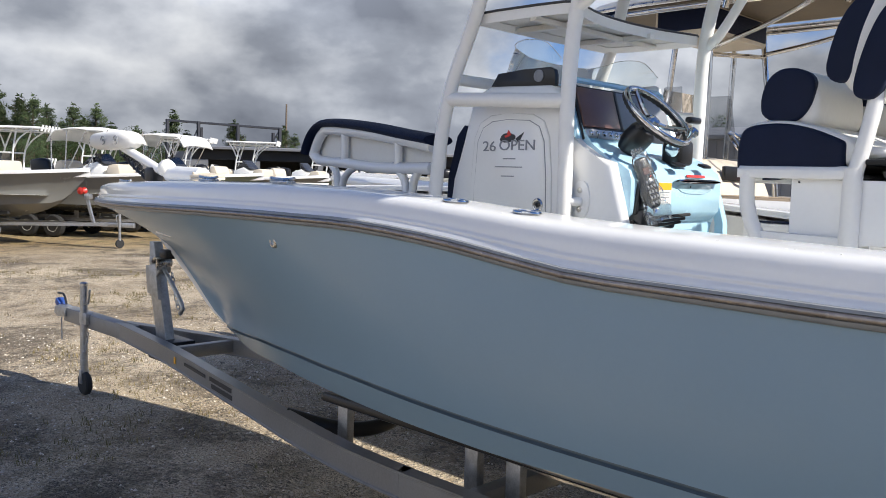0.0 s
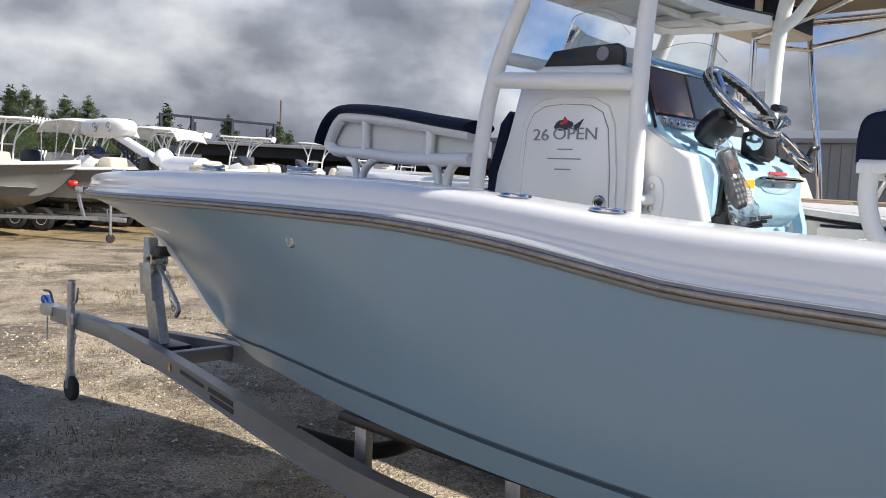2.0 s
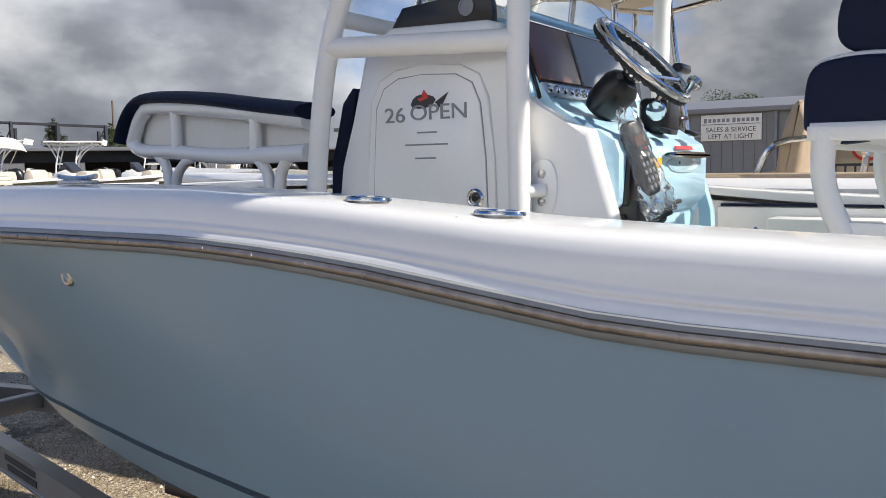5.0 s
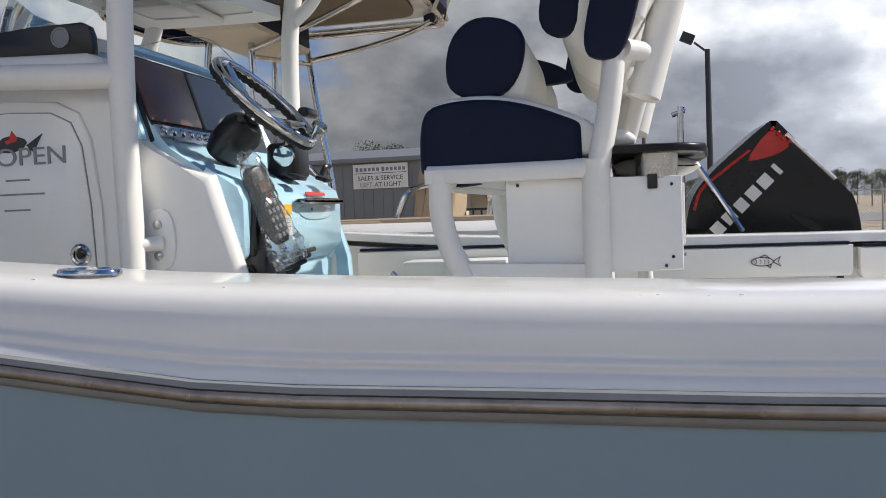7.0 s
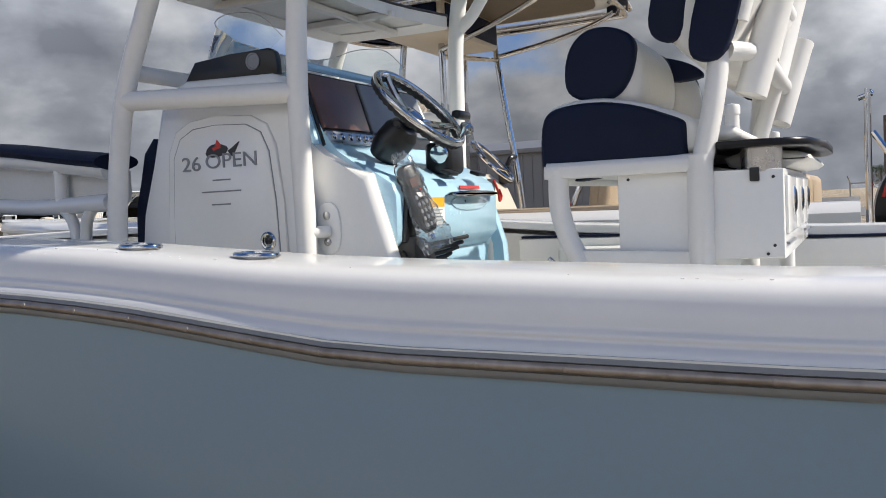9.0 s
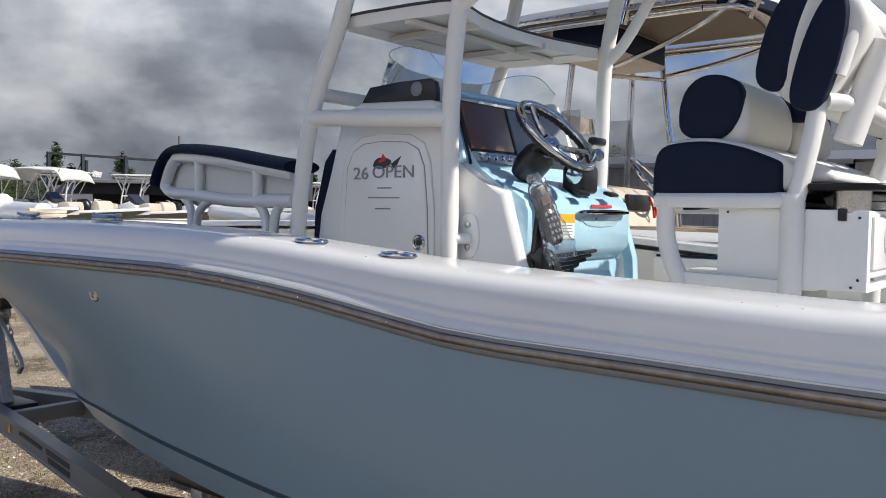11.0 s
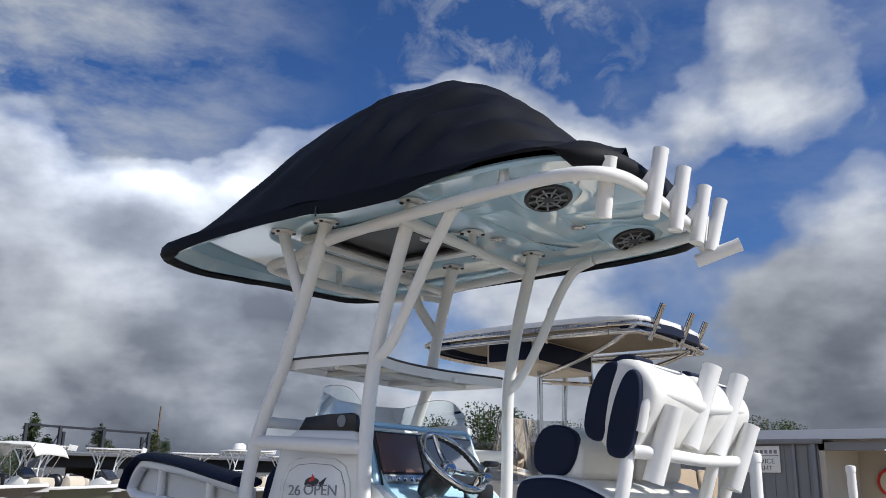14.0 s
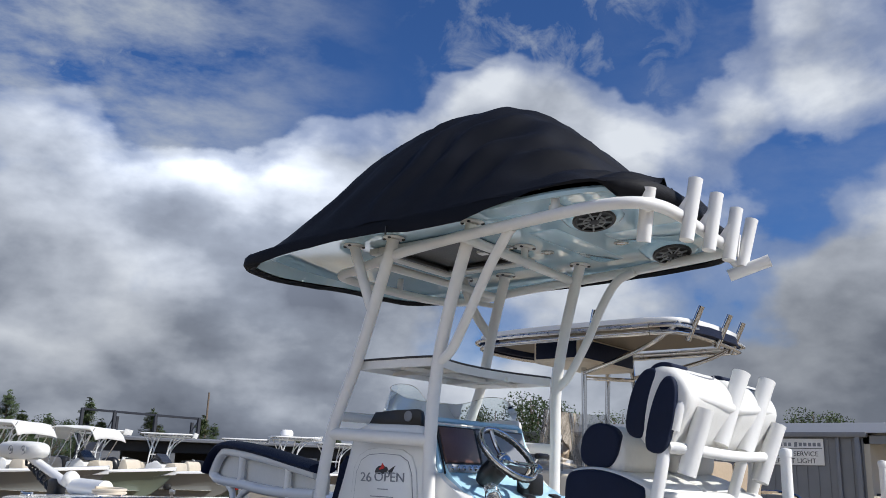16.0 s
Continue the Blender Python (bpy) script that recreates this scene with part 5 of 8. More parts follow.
def build_seats():
    seat = thing("helm_bench", "navy and white vinyl helm bench with raised bolsters", "seat", (0.05, 1.2, 2.0))
    o = [(1.374, 1.987), (1.377, 2.00), (1.377, 2.06), (1.368, 2.112), (1.335, 2.132), (1.24, 2.138), (1.15, 2.122), (1.06, 2.086), (1.043, 2.076), (1.041, 2.06), (1.041, 2.00), (1.045, 1.988), (1.06, 1.986), (1.36, 1.986)]
    rounded(o, -0.418, -0.25, 0.018, NAVY, "seat_side", seat, "navy side bolster", 1)
    rounded(o, 0.37, 0.52, 0.018, NAVY, "seat_side", seat, "navy side bolster", 1)
    top = [(1.372, 1.995), (1.372, 2.118), (1.33, 2.142), (1.24, 2.148), (1.15, 2.132), (1.04, 2.092), (1.00, 2.06), (0.99, 2.0)]
    for a, b in ((-0.402, 0.045), (0.055, 0.505)):
        rounded(top, a, b, 0.02, CREAM, "cushion", seat, "white vinyl seat cushion", 1)
    rounded([(1.36, 1.955), (1.36, 1.995), (1.20, 1.995), (1.24, 1.965)], -0.36, -0.28, 0.008, NAVY, "valance", seat, "", 1)
    # flip-up bolsters with navy end pads
    arm = [(1.315, 2.155), (1.322, 2.215), (1.305, 2.275), (1.262, 2.309), (1.20, 2.306), (1.150, 2.275), (1.155, 2.20), (1.19, 2.145), (1.25, 2.138)]
    white = [(1.29, 2.14), (1.295, 2.22), (1.275, 2.285), (1.22, 2.305), (1.175, 2.295), (1.148, 2.255), (1.138, 2.20), (1.145, 2.135), (1.18, 2.125)]
    for a, b in ((-0.375, 0.03), (0.075, 0.48)):
        bol = rounded(white, a, b, 0.028, CREAM, "bolster", seat, "white flip-up bolster", 1)
        if a < 0:
            rounded(arm, a - 0.016, a + 0.03, 0.012, NAVY, "end_pad", bol, "navy end pad", 1)
        else:
            rounded([(1.30, 2.222), (1.302, 2.262), (1.27, 2.292), (1.20, 2.298), (1.12, 2.275), (1.075, 2.245), (1.08, 2.222)], a - 0.016, a + 0.03, 0.010, NAVY, "end_pad", bol, "low navy end pad", 1)
        rounded(arm, b - 0.03, b + 0.016, 0.012, NAVY, "end_pad", bol, "navy end pad", 1)
    # tall backrests: white shells with navy wings and navy caps
    fr = [(1.125, 2.275), (1.112, 2.36), (1.085, 2.445), (1.045, 2.50), (1.005, 2.508), (0.985, 2.49), (1.0, 2.41), (1.035, 2.27), (1.075, 2.245)]
    rr = [(1.035, 2.215), (1.022, 2.30), (0.992, 2.40), (0.955, 2.468), (0.922, 2.474), (0.902, 2.435), (0.915, 2.32), (0.955, 2.20), (1.0, 2.195)]
    for a, b in ((-0.40, 0.035), (0.075, 0.505)):
        shell = [(1.09, 2.26), (1.08, 2.38), (1.05, 2.465), (1.0, 2.52), (0.94, 2.515), (0.885, 2.47), (0.855, 2.41), (0.865, 2.36), (0.90, 2.30), (0.945, 2.22), (1.0, 2.19)]
        back = rounded(shell, a, b, 0.035, CREAM, "backrest", seat, "white moulded backrest shell", 1)
        for e, s in ((a, -1), (b, 1)):
            if abs(e) < 0.2:
                continue
            x0, x1 = sorted((e - 0.012 * s, e + 0.018 * s))
            rounded(fr, x0 + (0.0 if s > 0 else 0.018), x1 + (0.0 if s > 0 else 0.018), 0.010, NAVY, "wing_pad", back, "navy wing pad", 1)
            rounded(rr, x0 - (0.006 if s < 0 else 0), x1 + (0.006 if s > 0 else 0), 0.010, NAVY, "wing_pad", back, "navy wing pad", 1)
        cap = [(1.04, 2.495), (1.005, 2.527), (0.955, 2.530), (0.925, 2.512), (0.975, 2.47)]
        rounded(cap, a + 0.02, a + 0.16, 0.010, NAVY, "cap_pad", back, "navy top pad", 1)
        part("seam", TB([(a + 0.05, 0.958, 2.519), (a + 0.10, 0.92, 2.495), (a + 0.30, 0.905, 2.49), (b - 0.05, 0.93, 2.51)], 0.003, 6, 4), INKG, back)
    # lower lumbar cushion behind
    lum = [(1.06, 2.03), (1.05, 2.06), (1.0, 2.068), (0.95, 2.062), (0.93, 2.045), (0.94, 2.028), (1.0, 2.028)]
    rounded(lum, -0.36, 0.48, 0.02, CREAM, "rear_cushion", seat, "white rear cushion", 1)
    # crossing arch and rear rail that carry the holders
    part("arch", TB([(-0.395, 0.93, 2.28), (-0.39, 0.905, 2.36), (-0.34, 0.88, 2.40), (-0.22, 0.872, 2.40), (0.02, 0.87, 2.385), (0.30, 0.872, 2.40), (0.44, 0.88, 2.40), (0.50, 0.905, 2.36), (0.505, 0.93, 2.28)], 0.021, 12, 6), POWDER, seat)
    part("rear_rail", TB([(-0.39, 0.955, 2.22), (-0.30, 0.90, 2.215), (0.05, 0.89, 2.205), (0.42, 0.90, 2.215), (0.50, 0.955, 2.22)], 0.021, 12, 6), POWDER, seat)
    part("stay", TB([(0.47, 0.93, 2.215), (0.46, 0.99, 2.02)], 0.022, 12), POWDER, seat)
    part("stay", TB([(0.18, 0.90, 2.215), (0.17, 0.96, 2.02)], 0.022, 12), POWDER, seat)


build_seats()
for a, b in (((-0.335, 0.915, 2.125), (-0.305, 0.85, 2.36)), ((-0.035, 0.91, 2.245), (0.06, 0.845, 2.53)), ((0.222, 0.91, 2.225), (0.345, 0.845, 2.525)), ((0.39, 0.915, 2.11), (0.46, 0.85, 2.35))):
    rod_holder(a, b, 0.034, group="seat rod holders", label="white tube rod holder behind the helm seats")

cooler = thing("cooler", "white plastic cooler on the cockpit sole", "cooler", (0.15, 0.62, 1.2))
part("body", B((0.16, 0.64, 1.41), (0.62, 0.34, 0.40), 0.03, 3), LINER, cooler)
part("lid", B((0.16, 0.64, 1.632), (0.66, 0.38, 0.05), 0.02, 3), GEL, cooler, "white cooler lid")
part("latch", B((0.30, 0.445, 1.615), (0.03, 0.012, 0.05), 0.003), BLACK, cooler)
drawers = thing("tackle_drawers", "off-white locker with black-seamed door beyond the seat", "locker", (0.60, 1.55, 1.2))
part("body", B((0.74, 1.52, 1.47), (0.16, 0.36, 0.54), 0.01), LINER, drawers)
part("door", B((0.655, 1.52, 1.50), (0.006, 0.22, 0.34), 0.002), GEL, drawers)
part("handle", TB([(0.70, 1.75, 1.70), (0.70, 1.62, 1.58)], 0.012, 10), CHROME, drawers)


# ---- bow backrest, cushions, trolling motor ----
def along(s, z, off=0.0):
    a, b = Vector((-0.06, 4.12, 0)), Vector((-0.40, 2.70, 0))
    d = (b - a).normalized()
    n = Vector((d.y, -d.x, 0))
    p = a + d * s + n * off
    return (p.x, p.y, z)


def build_bow_rest():
    th = thing("bow_lounge", "white framed bow backrest with navy bolster edge", "backrest", along(0.7, 1.85))
    line = [(0.01, 2.065), (0.045, 2.12), (0.11, 2.18), (0.20, 2.222), (0.30, 2.236), (0.5, 2.226), (0.8, 2.197), (1.1, 2.158), (1.40, 2.122)]
    pts = curve_points([(s, z, 0) for s, z in line], 4)
    secs = []
    for i, p in enumerate(pts):
        q0, q1 = pts[max(0, i - 1)], pts[min(len(pts) - 1, i + 1)]
        t = (q1 - q0).normalized()
        nn = Vector((-t.y, t.x, 0))
        ring = []
        for k in range(16):
            a = 2 * math.pi * k / 16
            u, v = 0.026 * math.cos(a), 0.075 * math.sin(a)
            ring.append(along(p.x - nn.x * (0.024 - u), p.y - nn.y * (0.024 - u), v))
        secs.append(ring)
    bm = loft(secs, True)
    bm.faces.ensure_lookup_table()
    for ring in (0, len(secs) - 1):
        vs = [v for v in bm.verts if any((v.co - Vector(c)).length < 1e-6 for c in secs[ring])]
        bmesh.ops.contextual_create(bm, geom=vs)
    part("bolster", bm, NAVY, th, "navy vinyl bolster")
    front = [(0.10, 2.045), (0.16, 2.12), (0.23, 2.165), (0.32, 2.178), (0.8, 2.140), (1.39, 2.072)]
    low = [(0.10, 2.045), (0.20, 2.012), (0.5, 1.998), (0.9, 1.975), (1.39, 1.975)]
    part("frame_tube", TB([along(s, z, 0.02) for s, z in front], 0.028, 12, 5), GEL, th, "white moulded frame")
    part("frame_tube", TB([along(s, z, 0.02) for s, z in low], 0.028, 12, 5), GEL, th)
    for s, a, b in ((0.50, 1.99, 2.16), (1.08, 1.97, 2.115)):
        part("upright", TB([along(s, a, 0.02), along(s, b, 0.02)], 0.022, 10), GEL, th)
    o = [along(s, z, -0.01) for s, z in front] + [along(s, z, -0.01) for s, z in low[::-1][:-1]]
    bm = bmesh.new()
    f = bm.faces.new([bm.verts.new(p) for p in o])
    r = bmesh.ops.extrude_face_region(bm, geom=[f])
    bmesh.ops.translate(bm, verts=[v for v in r["geom"] if isinstance(v, bmesh.types.BMVert)], vec=Vector(along(0, 0, -0.04)) - Vector(along(0, 0, 0)))
    part("pad", bm, CREAM, th, "cream vinyl pad seen through the frame")
    for s0, s1 in ((0.34, 0.42), (0.66, 0.48), (1.02, 1.16), (1.34, 1.22)):
        part("leg", TB([along(s0, 1.985, 0.02), along(0.5 * (s0 + s1) + 0.02 * (1 if s1 > s0 else -1), 1.95, 0.02), along(s1, 1.87, 0.02), along(s1, 1.62, 0.02)], 0.019, 10, 5), POWDER, th)


build_bow_rest()
cush = thing("bow_cushion", "navy bow seat cushion with white base", "cushion", (0, 4, 1.6))
part("cushion", P(smooth2([(-0.25, 3.2), (0.55, 3.2), (0.52, 4.3), (0.25, 4.7), (-0.2, 4.7), (-0.35, 4.3)], 1), 1.74, 1.80, "z", 0.02, 3), NAVY, cush)
part("base", P([(-0.25, 3.22), (0.52, 3.22), (0.48, 4.3), (0.25, 4.65), (-0.2, 4.65), (-0.33, 4.3)], 1.5, 1.74, "z"), LINER, cush)


def build_trolling_motor():
    th = thing("trolling_motor", "white bow trolling motor folded on the foredeck", "trolling motor", (-0.02, 6.2, 1.83))
    secs = []
    for i in range(19):
        u = math.sin(math.pi / 2 * (-1 + 2 * i / 18))
        r = max(0.02, (1 - abs(u) ** 4) ** 0.5)
        secs.append([(0.10 * r * math.copysign(abs(math.cos(a)) ** 0.6, math.cos(a)), 6.765 + 0.375 * u, 2.150 + 0.072 * r * math.copysign(abs(math.sin(a)) ** 0.75, math.sin(a))) for a in [2 * math.pi * k / 28 for k in range(28)]])
    hd = part("head", loft(secs, True), CREAM, th, "white padded motor head cover", 70)
    for y in (6.76, 6.54):
        part("badge_ring", TB([(-0.103, y + 0.036 * math.cos(t), 2.152 + 0.032 * math.sin(t)) for t in [2 * math.pi * k / 24 for k in range(20)]], 0.0035, 6, 1, False), RAILG, hd)
        part("badge", B((-0.101, y, 2.152), (0.006, 0.03, 0.02), 0.003), RAILG, hd)
    part("shaft", TB([(0.0, 6.66, 2.11), (0.0, 5.98, 1.92)], 0.034, 12), GEL, th, "white shaft")
    part("coil", TB([(0.03 * math.cos(1.9 * i), 6.66 - 0.022 * i, 2.075 - 0.0098 * i + 0.028 * math.sin(1.9 * i)) for i in range(26)], 0.012, 6, 2), BLACK, th, "black coiled cable")
    part("bracket", B((0.0, 6.12, 1.885), (0.10, 0.12, 0.13), 0.02, 3), BLACK, th)
    bm = bmesh.new()
    for i in range(14):
        c = Vector((0.05 * noise.noise((i, 1, 1)), 5.92 + 0.10 * noise.noise((i, 5, 2)), 1.945 + 0.07 * noise.noise((i, 3, 8))))
        bmesh.ops.create_icosphere(bm, subdivisions=2, radius=0.068 + 0.03 * noise.noise((i, 9, 4)), matrix=Matrix.Translation(c))
    for v in bm.verts:
        v.co += 0.012 * Vector((noise.noise(30 * v.co), noise.noise(30 * v.co + Vector((5, 0, 0))), noise.noise(30 * v.co + Vector((0, 7, 0)))))
    part("wrap", bm, CREAM, th, "white padded wrap")
    part("lower_unit", TB([(0.02, 5.90, 1.905), (0.02, 5.72, 1.90), (0.02, 5.52, 1.895), (0.02, 5.45, 1.895)], 0.062, 14, 5, True), GEL, th, "white lower motor unit")
    part("rope_coil", TB([(-0.12 + 0.09 * math.cos(t), 5.15 + 0.14 * math.sin(t), 1.872 + 0.003 * t) for t in [0.5 * i for i in range(30)]], 0.010, 6, 2), TANLIGHT, th)


build_trolling_motor()


# ---- trailer ----
def build_trailer():
    th = thing("boat_trailer", "aluminium boat trailer with winch post and jack", "trailer", (0, 5, 0))
    rail = [(0.02, 6.72, 0.70), (-0.13, 5.62, 0.70), (-0.32, 4.60, 0.70), (-0.445, 3.95, 0.70), (-0.53, 3.50, 0.70), (-0.595, 3.07, 0.70), (-0.615, 2.7, 0.70), (-0.62, 2.3, 0.70), (-0.62, -1.0, 0.70)]

    def beamline(pts, name, w2=0.036, h=0.125):
        ps = curve_points(pts, 5)
        secs = []
        for i, p in enumerate(ps):
            t = (ps[min(i + 1, len(ps) - 1)] - ps[max(0, i - 1)])
            n = Vector((-t.y, t.x, 0)).normalized()
            prof = [(-w2 - 0.004, 0.0), (w2, 0.0), (w2, -h), (-w2 - 0.004, -h), (-w2 - 0.004, -h + 0.010), (-w2, -h + 0.014), (-w2, -0.014), (-w2 - 0.004, -0.010)]
            secs.append([tuple(p + n * a + Vector((0, 0, b))) for a, b in prof])
        bm = loft(secs, True)
        bmesh.ops.bevel(bm, geom=[e for e in bm.edges if abs((e.verts[0].co - e.verts[1].co).z) < 0.02 and len(e.link_faces) == 2 and e.calc_face_angle(0) > 0.8], offset=0.003, segments=1, affect="EDGES")
        return part(name, bm, ALU, th, "weathered aluminium rail")
    near = beamline(rail, "rail")
    beamline([(max(0.06, 0.24 * min(1.0, (6.9 - y) / 0.9) - x) if y > 3 else 0.62 + 0.20 * max(0.0, y - 2.0), y, z) for x, y, z in rail], "rail")
    part("tongue", B((0.025, 7.12, 0.636), (0.105, 1.24, 0.122), 0.008), ALU, th, "aluminium tongue")
    part("coupler", P([(7.68, 0.62), (7.68, 0.70), (7.80, 0.715), (7.90, 0.69), (7.92, 0.63), (7.85, 0.60)], -0.045, 0.045, "x", 0.012), GALV, th)
    part("coupler_lever", TB([(0, 7.74, 0.72), (0, 7.80, 0.80), (0, 7.92, 0.80)], 0.010, 8, 3), BLACK, th)
    part("coupler_wrap", B((0, 7.86, 0.72), (0.08, 0.10, 0.06), 0.015, 2, Matrix.Rotation(radians(25), 3, "X")), BLUEP, th, "blue plastic wrap on the coupler")
    part("cross_member", B((0.12, 5.60, 0.645), (0.46, 0.07, 0.09), 0.006), ALU, th)
    for y in (2.4, 0.6):
        x = 0.60
        part("cross_member", B((0, y, 0.60), (2 * x, 0.075, 0.09), 0.006), ALU, th)
    part("v_brace", B((0.09, 5.95, 0.61), (0.14, 0.22, 0.14), 0.01), GALV, th)
    # winch stand
    part("winch_post", P([(5.99, 0.60), (5.83, 0.60), (5.98, 1.10), (6.05, 1.40), (6.12, 1.40), (6.12, 1.10)], -0.035, 0.035, "x", 0.006), GALV, th, "galvanised winch post")
    part("winch_brace", TB([(0, 5.98, 1.22), (0, 5.70, 0.98), (0, 5.72, 0.90)], 0.016, 8, 3), GALV, th)
    part("winch", B((0, 6.02, 1.23), (0.12, 0.12, 0.12), 0.012), GALV, th)
    part("winch_plate", P([(5.93, 0.98), (6.10, 1.02), (6.13, 1.22), (5.98, 1.24)], -0.062, -0.036, "x", 0.004), GALV, th, "bolted galvanised winch plate")
    part("winch_strap", TB([(-0.05, 6.10, 1.02), (-0.05, 5.93, 1.20)], 0.012, 6), GALV, th)
    part("base_plate", B((0.03, 5.90, 0.612), (0.20, 0.34, 0.16), 0.008), BLACK, th, "dark base bracket")
    part("winch_drum", LA([(0.045, -0.06), (0.045, 0.06)], Matrix.Translation((0, 5.99, 1.25)) @ Matrix.Rotation(radians(90), 4, "Y"), 16), STEEL, th)
    part("bow_stop", B((0, 5.90, 1.32), (0.10, 0.10, 0.07), 0.02, 3), BLACK, th, "black rubber bow roller")
    chain(th, [(0.03, 5.90, 1.18), (0.03, 5.84, 1.0), (0.03, 5.80, 0.92)], 0.020)
    chain(th, [(-0.05, 7.28, 0.60), (-0.06, 7.27, 0.45), (-0.06, 7.24, 0.36), (-0.055, 7.20, 0.44), (-0.05, 7.18, 0.56)], 0.018)
    # tongue jack
    jk = part("jack", TB([(-0.045, 7.27, 0.20), (-0.045, 7.27, 0.95)], 0.030, 14), GALV, th, "galvanised tongue jack")
    part("jack_bracket", B((-0.03, 7.27, 0.66), (0.06, 0.14, 0.10), 0.008), GALV, jk)
    part("jack_cap", LA([(0.034, 0), (0.034, 0.02), (0.02, 0.03), (0, 0.03)], Matrix.Translation((-0.045, 7.27, 0.94)), 14), STEEL, jk)
    part("crank", TB([(-0.045, 7.27, 0.78), (-0.045, 7.18, 0.80), (-0.045, 7.15, 0.92)], 0.009, 8, 2), GALV, jk)
    part("fork", B((-0.045, 7.27, 0.16), (0.075, 0.05, 0.12), 0.008), GALV, jk)
    part("jack_wheel", LA([(0.03, -0.028), (0.085, -0.028), (0.098, -0.016), (0.10, 0.0), (0.098, 0.016), (0.085, 0.028), (0.03, 0.028)], Matrix.Translation((-0.045, 7.25, 0.105)) @ Matrix.Rotation(radians(90), 4, "Y"), 26), RUBBER, jk, "black rubber jack wheel")
    part("antenna_pin", TB([(-0.02, 7.80, 0.40), (-0.02, 7.80, 0.60)], 0.006, 6), GALV, th)
    # bunks on uprights
    for s in (-1, 1):
        part("bunk", B((s * 0.50, 1.4, 0.86), (0.09, 3.9, 0.045), 0.012, 2, Matrix.Rotation(radians(-8 * s), 3, "Y")), BLACK, th, "carpeted bunk")
        for y in (3.33, 2.47, 2.24, 0.6, -0.4):
            part("bunk_post", B((s * 0.405, y, 0.72), (0.045, 0.075, 0.30), 0.004), GALV, th)
    # fenders and wheels
    for s in (-1, 1):
        for yc in (1.45, 0.62):
            w3 = part("wheel", LA([(0.10, -0.08), (0.24, -0.085), (0.30, -0.06), (0.315, 0.0), (0.30, 0.06), (0.24, 0.085), (0.10, 0.08)], Matrix.Translation((s * 0.80, yc, 0.315)) @ Matrix.Rotation(radians(90), 4, "Y"), 32), RUBBER, th, "black trailer tyre")
            part("rim", LA([(0.0, -0.05), (0.12, -0.07), (0.17, -0.088), (0.18, -0.086), (0.18, 0.086), (0.17, 0.088), (0.12, 0.07), (0.0, 0.05)], Matrix.Translation((s * 0.80, yc, 0.315)) @ Matrix.Rotation(radians(90), 4, "Y"), 24), ALU, w3)
        arch = [(1.05 + (0.82 if k in (0, 8) else 0.80 if k in (1, 7) else 0.62 if k in (2, 6) else 0.40 if k in (3, 5) else 0.0) * (1 if k < 4 else -1), 0.42 + (0.0, 0.26, 0.44, 0.50, 0.51, 0.50, 0.44, 0.26, 0.0)[k]) for k in range(9)]
        secs = []
        for p in curve_points([(y, z, 0) for y, z in arch], 4):
            secs.append([(s * 0.69, p.x, p.y - 0.01), (s * 0.70, p.x, p.y), (s * 0.90, p.x, p.y + 0.006), (s * 0.925, p.x, p.y - 0.01), (s * 0.93, p.x, p.y - 0.05)])
        fd = part("fender", loft(secs), ALU, th, "aluminium tread-plate fender", 60)
        part("fender_step", B((s * 0.80, 2.02, 0.60), (0.22, 0.30, 0.012), 0.004), ALU, fd)
    part("keel_bar", TB([(-0.46, 3.76, 0.67), (-0.30, 3.62, 0.61), (-0.14, 3.52, 0.585), (0.06, 3.50, 0.60), (0.32, 3.60, 0.66), (0.60, 3.72, 0.68)], 0.042, 10, 5), BLACK, th, "black curved cross bar")
    part("axle", TB([(-0.8, 1.45, 0.315), (0.8, 1.45, 0.315)], 0.04, 10), GALV, th)
    part("axle", TB([(-0.8, 0.62, 0.315), (0.8, 0.62, 0.315)], 0.04, 10), GALV, th)
    # printed dealer lines on the near rail: unreadable bars, and an orange reflector
    d = Vector((rail[2][0] - rail[1][0], rail[2][1] - rail[1][1], 0)).normalized()
    n = Vector((d.y, -d.x, 0))
    rz = math.atan2(d.y, d.x)
    for k, (s, z, ln, h) in enumerate(((0.62, 0.655, 0.40, 0.020), (1.08, 0.660, 0.36, 0.026), (1.10, 0.620, 0.34, 0.028), (0.22, 0.64, 0.035, 0.045))):
        c = Vector(rail[1]) + d * s + n * 0.0385
        part("print_bar" if k < 3 else "reflector", B((c.x, c.y, z), (ln, 0.003, h), 0, 1, Matrix.Rotation(rz, 3, "Z")), INK if k < 3 else ORANGE, near)


def chain(th, pts, r):
    ps = curve_points(pts, 12)
    acc, last, k = [], None, 0
    for p in ps:
        if last is None or (p - last).length > 1.5 * r:
            acc.append(p)
            last = p
    bm = bmesh.new()
    for i, (a, b) in enumerate(zip(acc, acc[1:])):
        d = (b - a).normalized()
        m = Matrix.Translation(0.5 * (a + b)) @ d.to_track_quat("X", "Y").to_matrix().to_4x4() @ Matrix.Rotation(radians(90 * (i % 2)), 4, "X")
        tube(bm, [m @ Vector((r * 1.1 * math.cos(t), r * 0.62 * math.sin(t), 0)) for t in [2 * math.pi * j / 10 for j in range(11)]], r * 0.20, 5, 1, False)
    part("chain", bm, GALV, th, "galvanised safety chain")


build_trailer()


